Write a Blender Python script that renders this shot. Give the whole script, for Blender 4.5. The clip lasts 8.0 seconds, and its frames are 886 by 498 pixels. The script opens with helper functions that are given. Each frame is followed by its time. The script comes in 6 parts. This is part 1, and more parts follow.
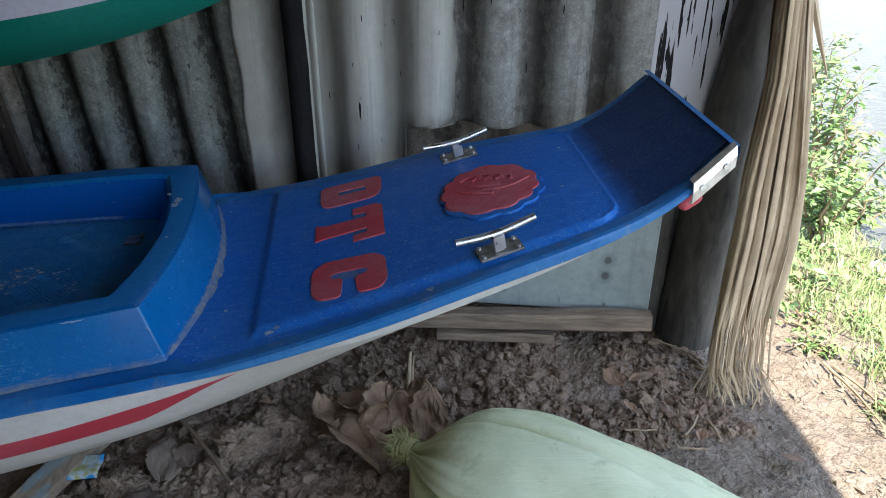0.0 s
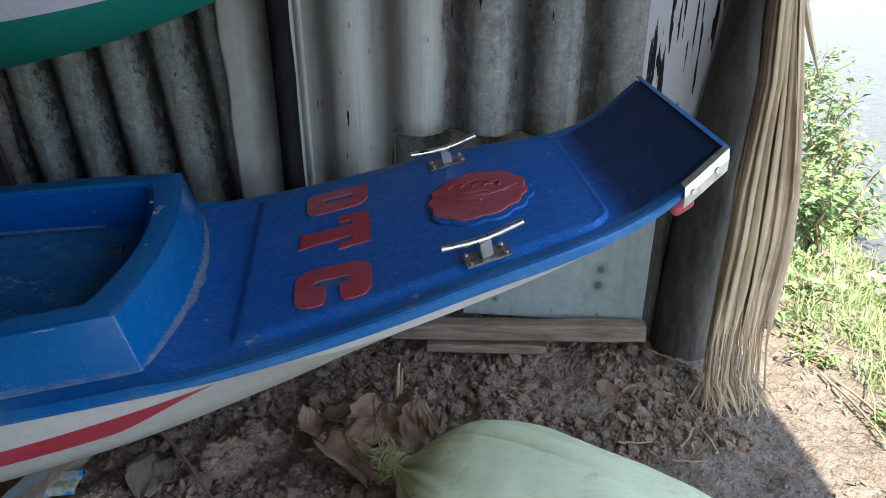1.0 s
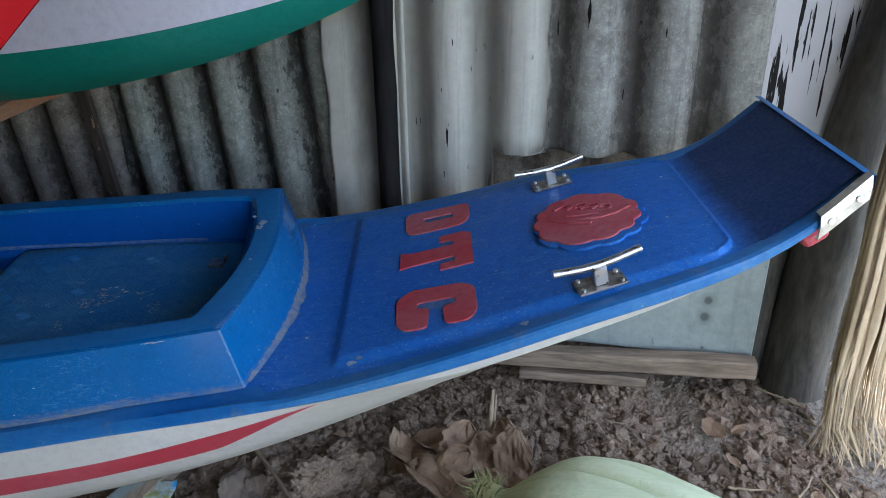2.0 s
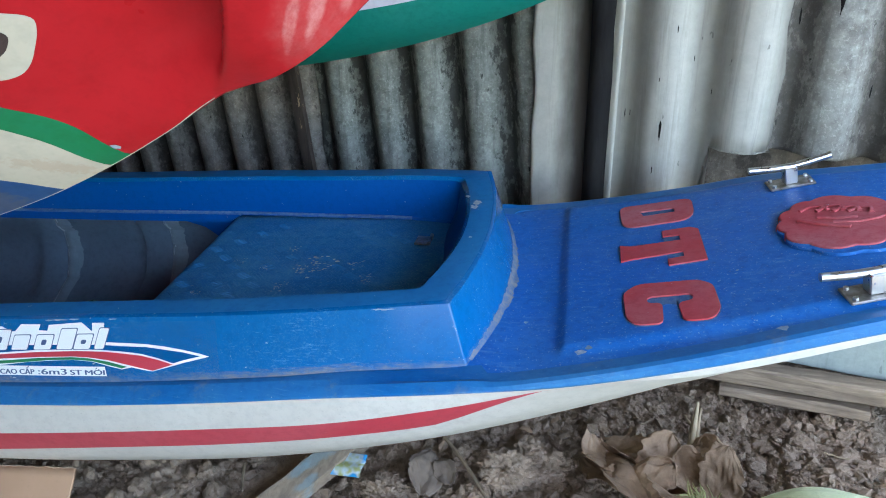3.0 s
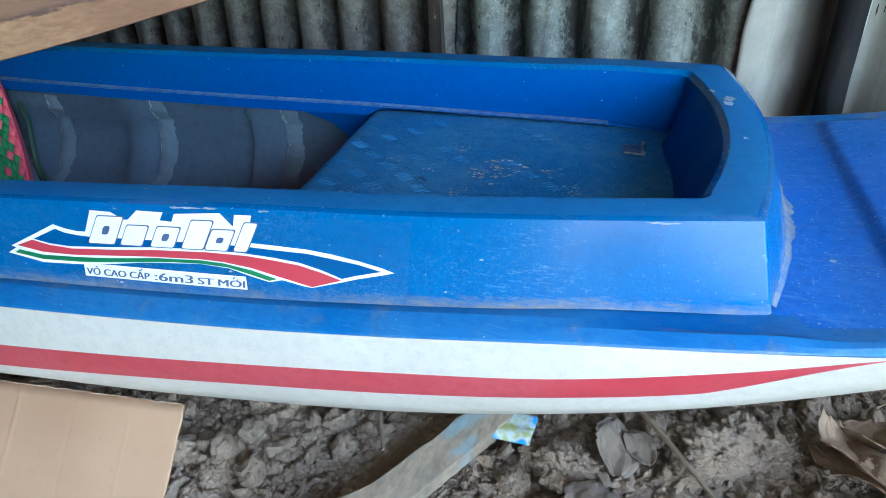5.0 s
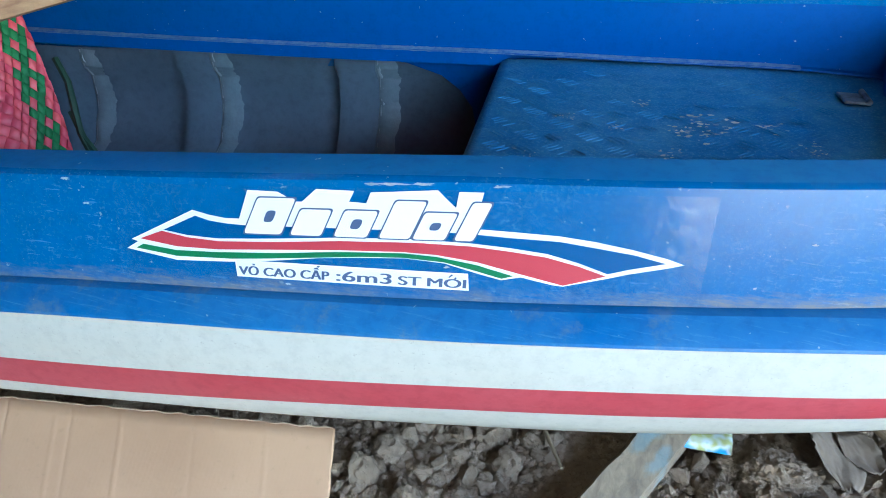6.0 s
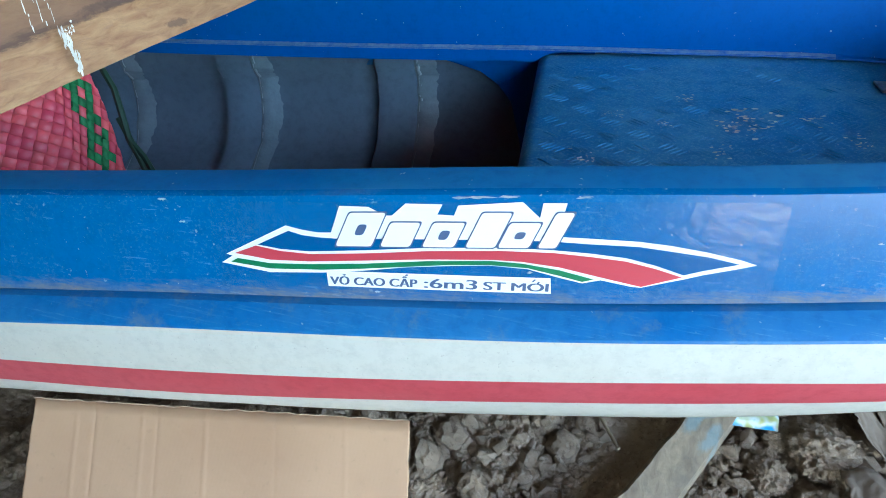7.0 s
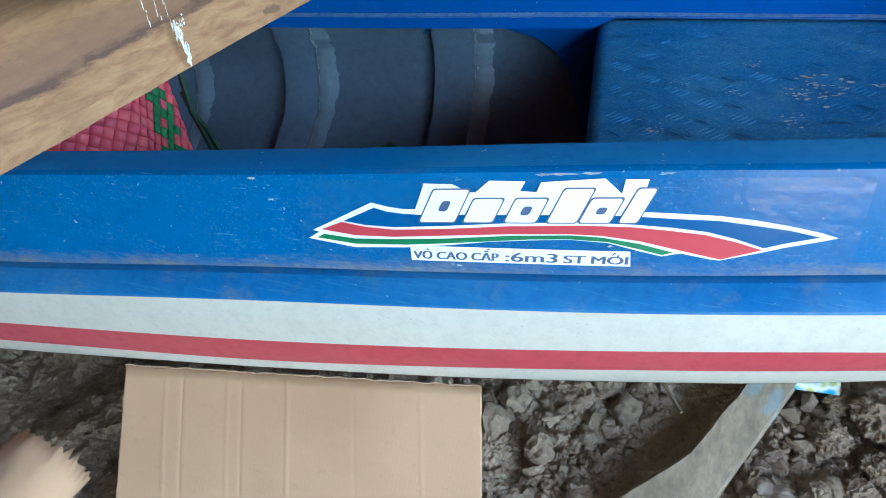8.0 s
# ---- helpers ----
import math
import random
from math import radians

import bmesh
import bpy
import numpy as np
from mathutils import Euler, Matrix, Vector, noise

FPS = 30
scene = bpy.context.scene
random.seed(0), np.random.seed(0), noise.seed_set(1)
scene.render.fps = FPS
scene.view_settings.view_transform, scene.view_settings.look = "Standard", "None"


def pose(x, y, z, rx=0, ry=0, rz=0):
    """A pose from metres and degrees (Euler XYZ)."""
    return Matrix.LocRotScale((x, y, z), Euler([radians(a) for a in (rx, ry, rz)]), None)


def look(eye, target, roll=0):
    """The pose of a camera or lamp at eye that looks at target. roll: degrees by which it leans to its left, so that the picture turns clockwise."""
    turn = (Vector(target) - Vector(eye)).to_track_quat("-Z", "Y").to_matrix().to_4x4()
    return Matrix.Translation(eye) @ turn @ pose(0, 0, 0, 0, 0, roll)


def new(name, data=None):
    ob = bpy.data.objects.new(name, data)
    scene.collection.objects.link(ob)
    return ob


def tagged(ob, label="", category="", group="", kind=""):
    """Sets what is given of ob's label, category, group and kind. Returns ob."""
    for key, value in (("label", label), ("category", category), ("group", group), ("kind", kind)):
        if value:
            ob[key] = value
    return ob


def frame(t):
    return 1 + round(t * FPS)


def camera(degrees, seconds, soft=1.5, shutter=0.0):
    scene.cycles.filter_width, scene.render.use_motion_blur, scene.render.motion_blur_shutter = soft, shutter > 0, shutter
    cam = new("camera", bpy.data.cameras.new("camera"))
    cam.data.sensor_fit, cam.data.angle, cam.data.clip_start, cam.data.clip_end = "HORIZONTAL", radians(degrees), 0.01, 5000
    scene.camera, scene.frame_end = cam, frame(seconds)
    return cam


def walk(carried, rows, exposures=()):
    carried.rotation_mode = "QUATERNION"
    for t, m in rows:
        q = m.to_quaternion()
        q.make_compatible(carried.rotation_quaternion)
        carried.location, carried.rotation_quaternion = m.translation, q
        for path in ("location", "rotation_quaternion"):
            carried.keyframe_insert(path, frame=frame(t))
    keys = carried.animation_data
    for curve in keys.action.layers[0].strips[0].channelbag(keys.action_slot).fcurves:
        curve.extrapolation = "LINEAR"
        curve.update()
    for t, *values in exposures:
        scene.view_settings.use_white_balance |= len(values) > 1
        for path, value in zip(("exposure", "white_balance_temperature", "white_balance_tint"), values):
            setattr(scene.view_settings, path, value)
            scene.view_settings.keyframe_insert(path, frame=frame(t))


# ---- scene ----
cam = camera(64.3, 8.0, soft=1.0)
PATH = [
    (0, (0.005, -0.006, 1.357), (-0.004, 1.771, 0.44), -0.1),
    (0.5, (0.01, 0.01, 1.34), (0.043, 1.797, 0.443), 0.8),
    (1, (0.026, 0.015, 1.326), (0.024, 1.813, 0.45), -0.2),
    (1.2, (0.038, 0.033, 1.336), (0.015, 1.839, 0.477), -0.9),
    (2.3, (-0.098, 0.062, 1.3), (-0.41, 1.86, 0.481), -1.1),
    (2.5, (-0.139, 0.058, 1.294), (-0.527, 1.843, 0.48), -1.4),
    (3, (-0.224, 0.062, 1.247), (-0.784, 1.809, 0.45), -0.9),
    (3.5, (-0.26, 0.084, 1.218), (-0.962, 1.771, 0.406), 0.1),
    (4, (-0.286, 0.108, 1.162), (-1.055, 1.751, 0.319), 1.6),
    (4.2, (-0.335, 0.127, 1.139), (-1.098, 1.763, 0.279), 1.9),
    (5.3, (-0.713, 0.298, 0.979), (-1.292, 1.961, 0.03), 2.0),
    (5.5, (-0.795, 0.325, 0.948), (-1.349, 1.986, -0.018), 2.1),
    (6, (-0.955, 0.326, 0.941), (-1.481, 1.969, -0.07), 2.0),
    (6.5, (-1.015, 0.285, 0.982), (-1.537, 1.913, -0.056), 1.0),
    (7, (-1.032, 0.28, 0.992), (-1.54, 1.888, -0.083), 0.2),
    (7.5, (-1.043, 0.277, 0.994), (-1.547, 1.845, -0.141), -1.1),
    (8, (-1.082, 0.251, 1.021), (-1.648, 1.771, -0.149), -2.0),
]
walk(cam, [(t, look(eye, target, roll)) for t, eye, target, roll in PATH],
     exposures=[(0, 2.29, 6430, 13), (1.0, 2.2, 6430, 13), (1.2, 2.25, 6430, 13), (2.5, 3.2, 6520, 12), (3.0, 3.6, 6420, 9), (3.5, 3.8, 6280, 7), (4.0, 3.97, 6170, 6), (5.5, 4.17, 6150, 2), (8.0, 4.17, 6270, -1)])

SUN_EL, SUN_AZ = 60.0, -75.0   # degrees above the horizon, degrees from +x towards +y


# ---- light ----
world = bpy.data.worlds.new("sky")
scene.world = world
world.use_nodes = True
wn = world.node_tree
sky = wn.nodes.new("ShaderNodeTexSky")
sky.sky_type, sky.sun_disc = "NISHITA", False
sky.sun_elevation, sky.sun_rotation = radians(SUN_EL), radians(90 - SUN_AZ)
wn.links.new(sky.outputs["Color"], wn.nodes["Background"].inputs["Color"])
wn.nodes["Background"].inputs["Strength"].default_value = 0.15
sun = new("sun", bpy.data.lights.new("sun", "SUN"))
sun.data.energy, sun.data.angle, sun.data.color = 3.0, radians(0.5), (1.0, 0.95, 0.87)
sd = Vector((math.cos(radians(SUN_EL)) * math.cos(radians(SUN_AZ)), math.cos(radians(SUN_EL)) * math.sin(radians(SUN_AZ)), math.sin(radians(SUN_EL))))
sun.matrix_world = look(sd * 30, (0, 0, 0))


# ---- materials ----
def rgb(c):
    return (*c, 1.0)


def material(name, base, rough=0.6, metal=0.0, spec=0.5, coat=0.0):
    m = bpy.data.materials.new(name)
    m.use_nodes = True
    b = m.node_tree.nodes["Principled BSDF"]
    b.inputs["Base Color"].default_value = rgb(base)
    b.inputs["Roughness"].default_value = rough
    b.inputs["Metallic"].default_value = metal
    b.inputs["Specular IOR Level"].default_value = spec
    b.inputs["Coat Weight"].default_value = coat
    return m


class Graph:
    """Short hand for building a node material."""

    def __init__(self, m):
        self.t, self.b = m.node_tree, m.node_tree.nodes["Principled BSDF"]

    def coord(self, scale=(1, 1, 1), kind="Object", spin=(0, 0, 0)):
        c, mp = self.t.nodes.new("ShaderNodeTexCoord"), self.t.nodes.new("ShaderNodeMapping")
        mp.inputs["Scale"].default_value, mp.inputs["Rotation"].default_value = scale, spin
        self.t.links.new(c.outputs[kind], mp.inputs["Vector"])
        return mp.outputs["Vector"]

    def noise(self, vec, scale, detail=4.0, rough=0.6, distort=0.0):
        n = self.t.nodes.new("ShaderNodeTexNoise")
        n.inputs["Scale"].default_value, n.inputs["Detail"].default_value = scale, detail
        n.inputs["Roughness"].default_value, n.inputs["Distortion"].default_value = rough, distort
        self.t.links.new(vec, n.inputs["Vector"])
        return n.outputs["Fac"]

    def voronoi(self, vec, scale, feature="F1"):
        n = self.t.nodes.new("ShaderNodeTexVoronoi")
        n.feature = feature
        n.inputs["Scale"].default_value = scale
        self.t.links.new(vec, n.inputs["Vector"])
        return n.outputs["Distance"]

    def ramp(self, fac, *stops):
        r = self.t.nodes.new("ShaderNodeValToRGB")
        e = r.color_ramp.elements
        while len(e) < len(stops):
            e.new(0.5)
        for el, (p, c) in zip(e, stops):
            el.position, el.color = p, rgb(c) if isinstance(c, tuple) else (c, c, c, 1)
        self.t.links.new(fac, r.inputs["Fac"])
        return r.outputs["Color"]

    def mix(self, fac, a, b, how="MIX"):
        n = self.t.nodes.new("ShaderNodeMix")
        n.data_type, n.blend_type = "RGBA", how
        for k, v in ((0, fac), (6, a), (7, b)):
            if isinstance(v, bpy.types.NodeSocket):
                self.t.links.new(v, n.inputs[k])
            else:
                n.inputs[k].default_value = v if k == 0 else rgb(v)
        return n.outputs[2]

    def math(self, op, a, b=0.0, c=0.0):
        n = self.t.nodes.new("ShaderNodeMath")
        n.operation = op
        for k, v in enumerate((a, b, c)):
            if isinstance(v, bpy.types.NodeSocket):
                self.t.links.new(v, n.inputs[k])
            else:
                n.inputs[k].default_value = v
        return n.outputs[0]

    def patch(self, at, size, turn=0.0, ragged=0.6, scale=40):
        """Ragged-edged oval round a place: 1 inside, 0 outside."""
        c, mp = self.t.nodes.new("ShaderNodeTexCoord"), self.t.nodes.new("ShaderNodeVectorMath")
        mp.operation, mp.inputs[1].default_value = "SUBTRACT", at
        self.t.links.new(c.outputs["Object"], mp.inputs[0])
        ro = self.t.nodes.new("ShaderNodeMapping")
        ro.inputs["Rotation"].default_value = (0, turn, 0) if size[1] > 5 else (0, 0, turn)
        self.t.links.new(mp.outputs[0], ro.inputs["Vector"])
        sc, ln = self.t.nodes.new("ShaderNodeVectorMath"), self.t.nodes.new("ShaderNodeVectorMath")
        sc.operation, sc.inputs[1].default_value = "DIVIDE", size
        self.t.links.new(ro.outputs["Vector"], sc.inputs[0])
        ln.operation = "LENGTH"
        self.t.links.new(sc.outputs[0], ln.inputs[0])
        d = self.math("ADD", ln.outputs["Value"], self.math("MULTIPLY", self.math("SUBTRACT", self.noise(self.coord(), scale, 6, 0.7), 0.5), ragged * 3))
        return self.ramp(d, (0.55, 1.0), (1.0, 0.0))

    def random(self):
        return self.t.nodes.new("ShaderNodeObjectInfo").outputs["Random"]

    def island(self):
        return self.t.nodes.new("ShaderNodeNewGeometry").outputs["Random Per Island"]

    def set(self, name, sock):
        self.t.links.new(sock, self.b.inputs[name])

    def bump(self, height, strength=0.3, distance=0.01):
        n = self.t.nodes.new("ShaderNodeBump")
        n.inputs["Strength"].default_value, n.inputs["Distance"].default_value = strength, distance
        self.t.links.new(height, n.inputs["Height"])
        self.t.links.new(n.outputs["Normal"], self.b.inputs["Normal"])


def gelcoat(name, base, dust=(0.03, 0.18, 0.36), amount=0.25, rough=0.32, specks=True, texture=0.05, spec=0.25):
    """Painted glass fibre: faint weave, scuffs and pale dust."""
    m = material(name, base, rough, 0, spec, 0.0)
    g = Graph(m)
    v = g.coord()
    big = g.noise(v, 3.5, 6, 0.65)
    fine = g.noise(v, 60, 3, 0.7)
    scuff = g.noise(g.coord((3, 40, 20), spin=(0, 0, 0.12)), 5, 5, 0.75)
    col = g.mix(g.ramp(big, (0.35, 0.0), (0.75, amount)), base, dust)
    col = g.mix(g.ramp(scuff, (0.62, 0.0), (0.75, amount * 1.1)), col, dust)
    if specks:
        col = g.mix(g.ramp(g.noise(v, 130, 2, 0.5), (0.74, 0.0), (0.78, 0.6)), col, (0.45, 0.45, 0.42))
    dark = tuple(c * 0.72 for c in base)
    col = g.mix(g.ramp(fine, (0.3, 0.45), (0.55, 0.0)), col, dark)
    g.set("Base Color", col)
    g.set("Roughness", g.ramp(big, (0.3, rough * 0.75), (0.7, min(1, rough * 1.5))))
    g.bump(g.mix(0.5, fine, g.noise(v, 14, 3, 0.5)), texture * 4, 0.002)
    return m


M = {}
BLUE = (0.0003, 0.104, 0.300)
M["blue"] = gelcoat("blue_gelcoat", BLUE, dust=(0.02, 0.17, 0.36), amount=0.15, rough=0.11, spec=0.5)
g = Graph(M["blue"])
paint = g.b.inputs["Base Color"].links[0].from_socket
grit = g.noise(g.coord(), 260, 4, .7)
area = g.ramp(g.noise(g.coord(), 4.5, 6, .7), (.40, 0.0), (.62, 1.0))
paint = g.mix(g.math("MULTIPLY", area, g.ramp(grit, (.50, 0.0), (.64, .36))), paint, (0.10, 0.24, 0.36))
paint = g.mix(g.ramp(g.noise(g.coord((5, 60, 60), spin=(0, 0, -.126)), 6, 5, .8), (.62, 0.0), (.72, .35)), paint, (0.12, 0.26, 0.38))
paint = g.mix(g.ramp(g.noise(g.coord((45, 8, 70), spin=(.3, .5, .2)), 5, 4, .7), (.68, 0.0), (.70, .5)), paint, (0.22, 0.32, 0.39))
paint = g.mix(g.ramp(g.noise(g.coord((1, 1.4, 1.2)), 95, 3, .6), (.70, 0.0), (.74, .5)), paint, (0.24, 0.34, 0.40))
# settled dust along the foot; the map runs along the boat and up the side
g.b.inputs["Coat Weight"].default_value, g.b.inputs["Coat Roughness"].default_value = 0.22, 0.10
uv = g.t.nodes.new("ShaderNodeSeparateXYZ")
g.t.links.new(g.coord(kind="UV"), uv.inputs["Vector"])
foot_dust = g.math("ADD", uv.outputs["Y"], g.math("MULTIPLY", g.math("SUBTRACT", g.noise(g.coord((6, 20, 40)), 5, 6, .75), .5), .42))
patchy = g.ramp(g.noise(g.coord((3, 3, 3)), 2.5, 5, .7), (.38, .25), (.58, 1.0))
paint = g.mix(g.math("MULTIPLY", patchy, g.ramp(foot_dust, (.0, .70), (.06, .38), (.14, 0.0))), paint, (0.22, 0.19, 0.14))
g.set("Base Color", paint)
wipe = g.noise(g.coord((3, 40, 60), spin=(0, 0, -.126)), 5, 6, .75)
g.set("Roughness", g.ramp(g.mix(.35, wipe, g.noise(g.coord(), 9, 6, .7)), (.38, .07), (.62, .30)))
g.bump(g.mix(.5, g.mix(.35, grit, wipe), g.noise(g.coord(), 22, 3, .5)), .20, .002)
# same gelcoat made deeper, the shade inside the well put into its colour
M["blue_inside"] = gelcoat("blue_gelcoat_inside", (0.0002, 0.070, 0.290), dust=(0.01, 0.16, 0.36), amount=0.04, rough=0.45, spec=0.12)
M["deck_blue"] = gelcoat("blue_deck_paint", (0.0015, 0.112, 0.43), dust=(0.04, 0.22, 0.46), amount=0.36, rough=0.46, texture=0.12, spec=0.3)
g = Graph(M["deck_blue"])
bands = []
for spin in (0.9, -0.67):
    wv = g.t.nodes.new("ShaderNodeTexWave")
    wv.inputs["Scale"].default_value, wv.inputs["Distortion"].default_value = 75, 1.5
    g.t.links.new(g.coord(spin=(0, 0, spin)), wv.inputs["Vector"])
    bands.append(wv.outputs["Fac"])
weave = g.mix(0.5, bands[0], bands[1])
g.bump(g.mix(0.85, weave, g.noise(g.coord(), 90, 4, .7)), .18, .0014)
paint = g.b.inputs["Base Color"].links[0].from_socket
hull_line = g.coord((5, 95, 95), spin=(0, 0, -.126))
paint = g.mix(g.ramp(g.noise(hull_line, 4, 7, .8), (.50, 0.0), (.68, .28)), paint, (0.08, 0.24, 0.46))
paint = g.mix(g.ramp(g.noise(g.coord((3, 30, 30), spin=(0, 0, -.126)), 3, 7, .8), (.55, 0.0), (.68, .48)), paint, (0.17, 0.31, 0.45))
paint = g.mix(g.ramp(g.noise(g.coord(), 9, 7, .75), (.50, 0.0), (.72, .28)), paint, (0.10, 0.26, 0.46))
paint = g.mix(g.ramp(g.noise(g.coord(), 210, 3, .6), (.62, 0.0), (.70, .55)), paint, (0.34, 0.42, 0.46))
paint = g.mix(g.ramp(g.noise(g.coord(), 55, 6, .8), (.36, .4), (.48, 0.0)), paint, (0.002, 0.05, 0.21))
# darker navy tone over the upturned bow, blended in along an uneven edge
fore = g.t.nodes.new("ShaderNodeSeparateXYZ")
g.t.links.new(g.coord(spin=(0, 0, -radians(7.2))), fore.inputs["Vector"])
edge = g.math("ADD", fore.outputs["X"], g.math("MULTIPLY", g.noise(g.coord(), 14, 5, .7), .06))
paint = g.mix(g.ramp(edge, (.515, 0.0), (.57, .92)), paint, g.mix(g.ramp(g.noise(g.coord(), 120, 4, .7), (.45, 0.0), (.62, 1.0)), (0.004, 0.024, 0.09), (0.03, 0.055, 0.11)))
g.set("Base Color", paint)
M["rim_blue"] = gelcoat("blue_rim_paint", (0.001, 0.110, 0.325), dust=(0.06, 0.22, 0.37), amount=0.6, rough=0.34, texture=0.1, spec=0.4)
g = Graph(M["rim_blue"])
paint = g.b.inputs["Base Color"].links[0].from_socket
paint = g.mix(g.ramp(g.noise(g.coord((4, 70, 70), spin=(0, 0, -.126)), 5, 6, .8), (.56, 0.0), (.70, .45)), paint, (0.15, 0.30, 0.42))
paint = g.mix(g.ramp(g.noise(g.coord((1, 1, 1)), 16, 7, .75), (.56, 0.0), (.66, .4)), paint, (0.16, 0.20, 0.22))
g.set("Base Color", paint)
M["tread"] = gelcoat("dusty_blue_tread", (0.002, 0.125, 0.33), dust=(0.05, 0.23, 0.38), amount=0.85, rough=0.6, spec=0.25)
g = Graph(M["tread"])
paint = g.b.inputs["Base Color"].links[0].from_socket
paint = g.mix(g.ramp(g.noise(g.coord(), 11, 7, .75), (.46, 0.0), (.66, .55)), paint, (0.08, 0.26, 0.39))
paint = g.mix(g.ramp(g.noise(g.coord(), 240, 4, .7), (.52, 0.0), (.68, .5)), paint, (0.17, 0.31, 0.41))
g.set("Base Color", paint)
M["tread_bar"] = gelcoat("worn_tread_bars", (0.006, 0.145, 0.345), dust=(0.09, 0.26, 0.40), amount=0.9, rough=0.55, spec=0.3)
M["ledge"] = gelcoat("dusty_blue_ledge", (0.001, 0.105, 0.30), dust=(0.03, 0.19, 0.33), amount=0.6, rough=0.5, spec=0.25)

M["white"] = gelcoat("white_gelcoat", (0.545, 0.52, 0.465), dust=(0.41, 0.38, 0.32), amount=0.6, rough=0.42)
g = Graph(M["white"])
paint = g.b.inputs["Base Color"].links[0].from_socket
paint = g.mix(g.ramp(g.noise(g.coord(), 190, 4, .7), (.62, 0.0), (.70, .45)), paint, (0.30, 0.28, 0.24))
paint = g.mix(g.ramp(g.noise(g.coord((4, 60, 60), spin=(0, 0, -.126)), 5, 6, .8), (.60, 0.0), (.70, .35)), paint, (0.36, 0.335, 0.28))
g.set("Base Color", paint)
M["stripe"] = gelcoat("red_stripe_paint", (0.43, 0.046, 0.062), dust=(0.50, 0.22, 0.24), amount=0.26, rough=0.42, specks=False)
M["letter"] = gelcoat("faded_red_paint", (0.49, 0.035, 0.045), dust=(0.46, 0.24, 0.24), amount=0.68, rough=0.6, texture=0.2)
M["red"] = gelcoat("glossy_red_gelcoat", (0.41, 0.009, 0.013), dust=(0.40, 0.04, 0.05), amount=0.22, rough=0.24, specks=False)
g = Graph(M["red"])
paint = g.b.inputs["Base Color"].links[0].from_socket
scuff = g.noise(g.coord((60, 60, 12), spin=(0, .7, 0)), 3, 6, .75)
# first, broad patch paints the facet's pale reflection; the thin streaks are scuffs
for at, size, turn, much in (((-.43, .47, 1.212), (.055, 9, .022), .95, .22), ((-.425, .46, 1.222), (.034, 9, .0036), .95, .6), ((-.447, .46, 1.205), (.026, 9, .0030), 1.0, .6), ((-.436, .46, 1.204), (.020, 9, .0026), .9, .5), ((-.412, .46, 1.222), (.018, 9, .0030), .95, .5)):
    paint = g.mix(g.math("MULTIPLY", g.patch(at, size, turn, .35, 55), g.ramp(scuff, (.25, much), (.62, much * .35))), paint, (0.62, 0.30, 0.28))
g.set("Base Color", paint)
M["cream"] = gelcoat("cream_paint", (0.50, 0.475, 0.38), dust=(0.43, 0.36, 0.27), amount=0.45, rough=0.4)
g = Graph(M["cream"])
paint = g.b.inputs["Base Color"].links[0].from_socket
g.set("Base Color", g.mix(g.math("MULTIPLY", g.patch((-.665, .47, 1.094), (.030, 9, .008), -.35, .9, 90), .32), paint, (0.36, 0.22, 0.14)))
M["green"] = gelcoat("green_gelcoat", (0.005, 0.205, 0.145), dust=(0.05, 0.28, 0.24), amount=0.35, rough=0.35, specks=False)
M["leaf_green"] = gelcoat("bright_green_paint", (0.012, 0.17, 0.045), amount=0.1, rough=0.35, specks=False)
M["lilac"] = gelcoat("lilac_white_gelcoat", (0.66, 0.66, 0.74), dust=(0.5, 0.5, 0.56), amount=0.4, rough=0.35, specks=False)
M["old_blue"] = gelcoat("worn_blue_paint", (0.004, 0.055, 0.19), dust=(0.06, 0.12, 0.20), amount=0.45, rough=0.45)
g = Graph(M["old_blue"])
paint = g.b.inputs["Base Color"].links[0].from_socket
g.set("Base Color", g.mix(g.math("MULTIPLY", g.patch((-.750, .47, 1.058), (.036, 9, .018), .25, .95, 75), .4), paint, (0.11, 0.105, 0.09)))
M["liner"] = gelcoat("grey_resin_liner", (0.096, 0.136, 0.178), dust=(0.165, 0.225, 0.275), amount=0.5, rough=0.5, specks=False)
M["steel"] = material("brushed_steel", (0.62, 0.62, 0.60), 0.28, 1.0)
g = Graph(M["steel"])
g.set("Roughness", g.ramp(g.noise(g.coord(), 70, 4), (0.3, 0.2), (0.7, 0.5)))
M["old_steel"] = material("dull_steel_plate", (0.36, 0.35, 0.32), 0.48, 1.0)
g = Graph(M["old_steel"])
g.set("Base Color", g.ramp(g.noise(g.coord(), 45, 5), (0.35, (0.20, 0.18, 0.15)), (0.65, (0.46, 0.45, 0.43))))
M["aluminium"] = material("aluminium_strip", (0.80, 0.78, 0.73), 0.35, 0.9)
g = Graph(M["aluminium"])
g.set("Base Color", g.ramp(g.noise(g.coord(), 40, 5), (0.35, (0.55, 0.53, 0.48)), (0.6, (0.85, 0.83, 0.78))))


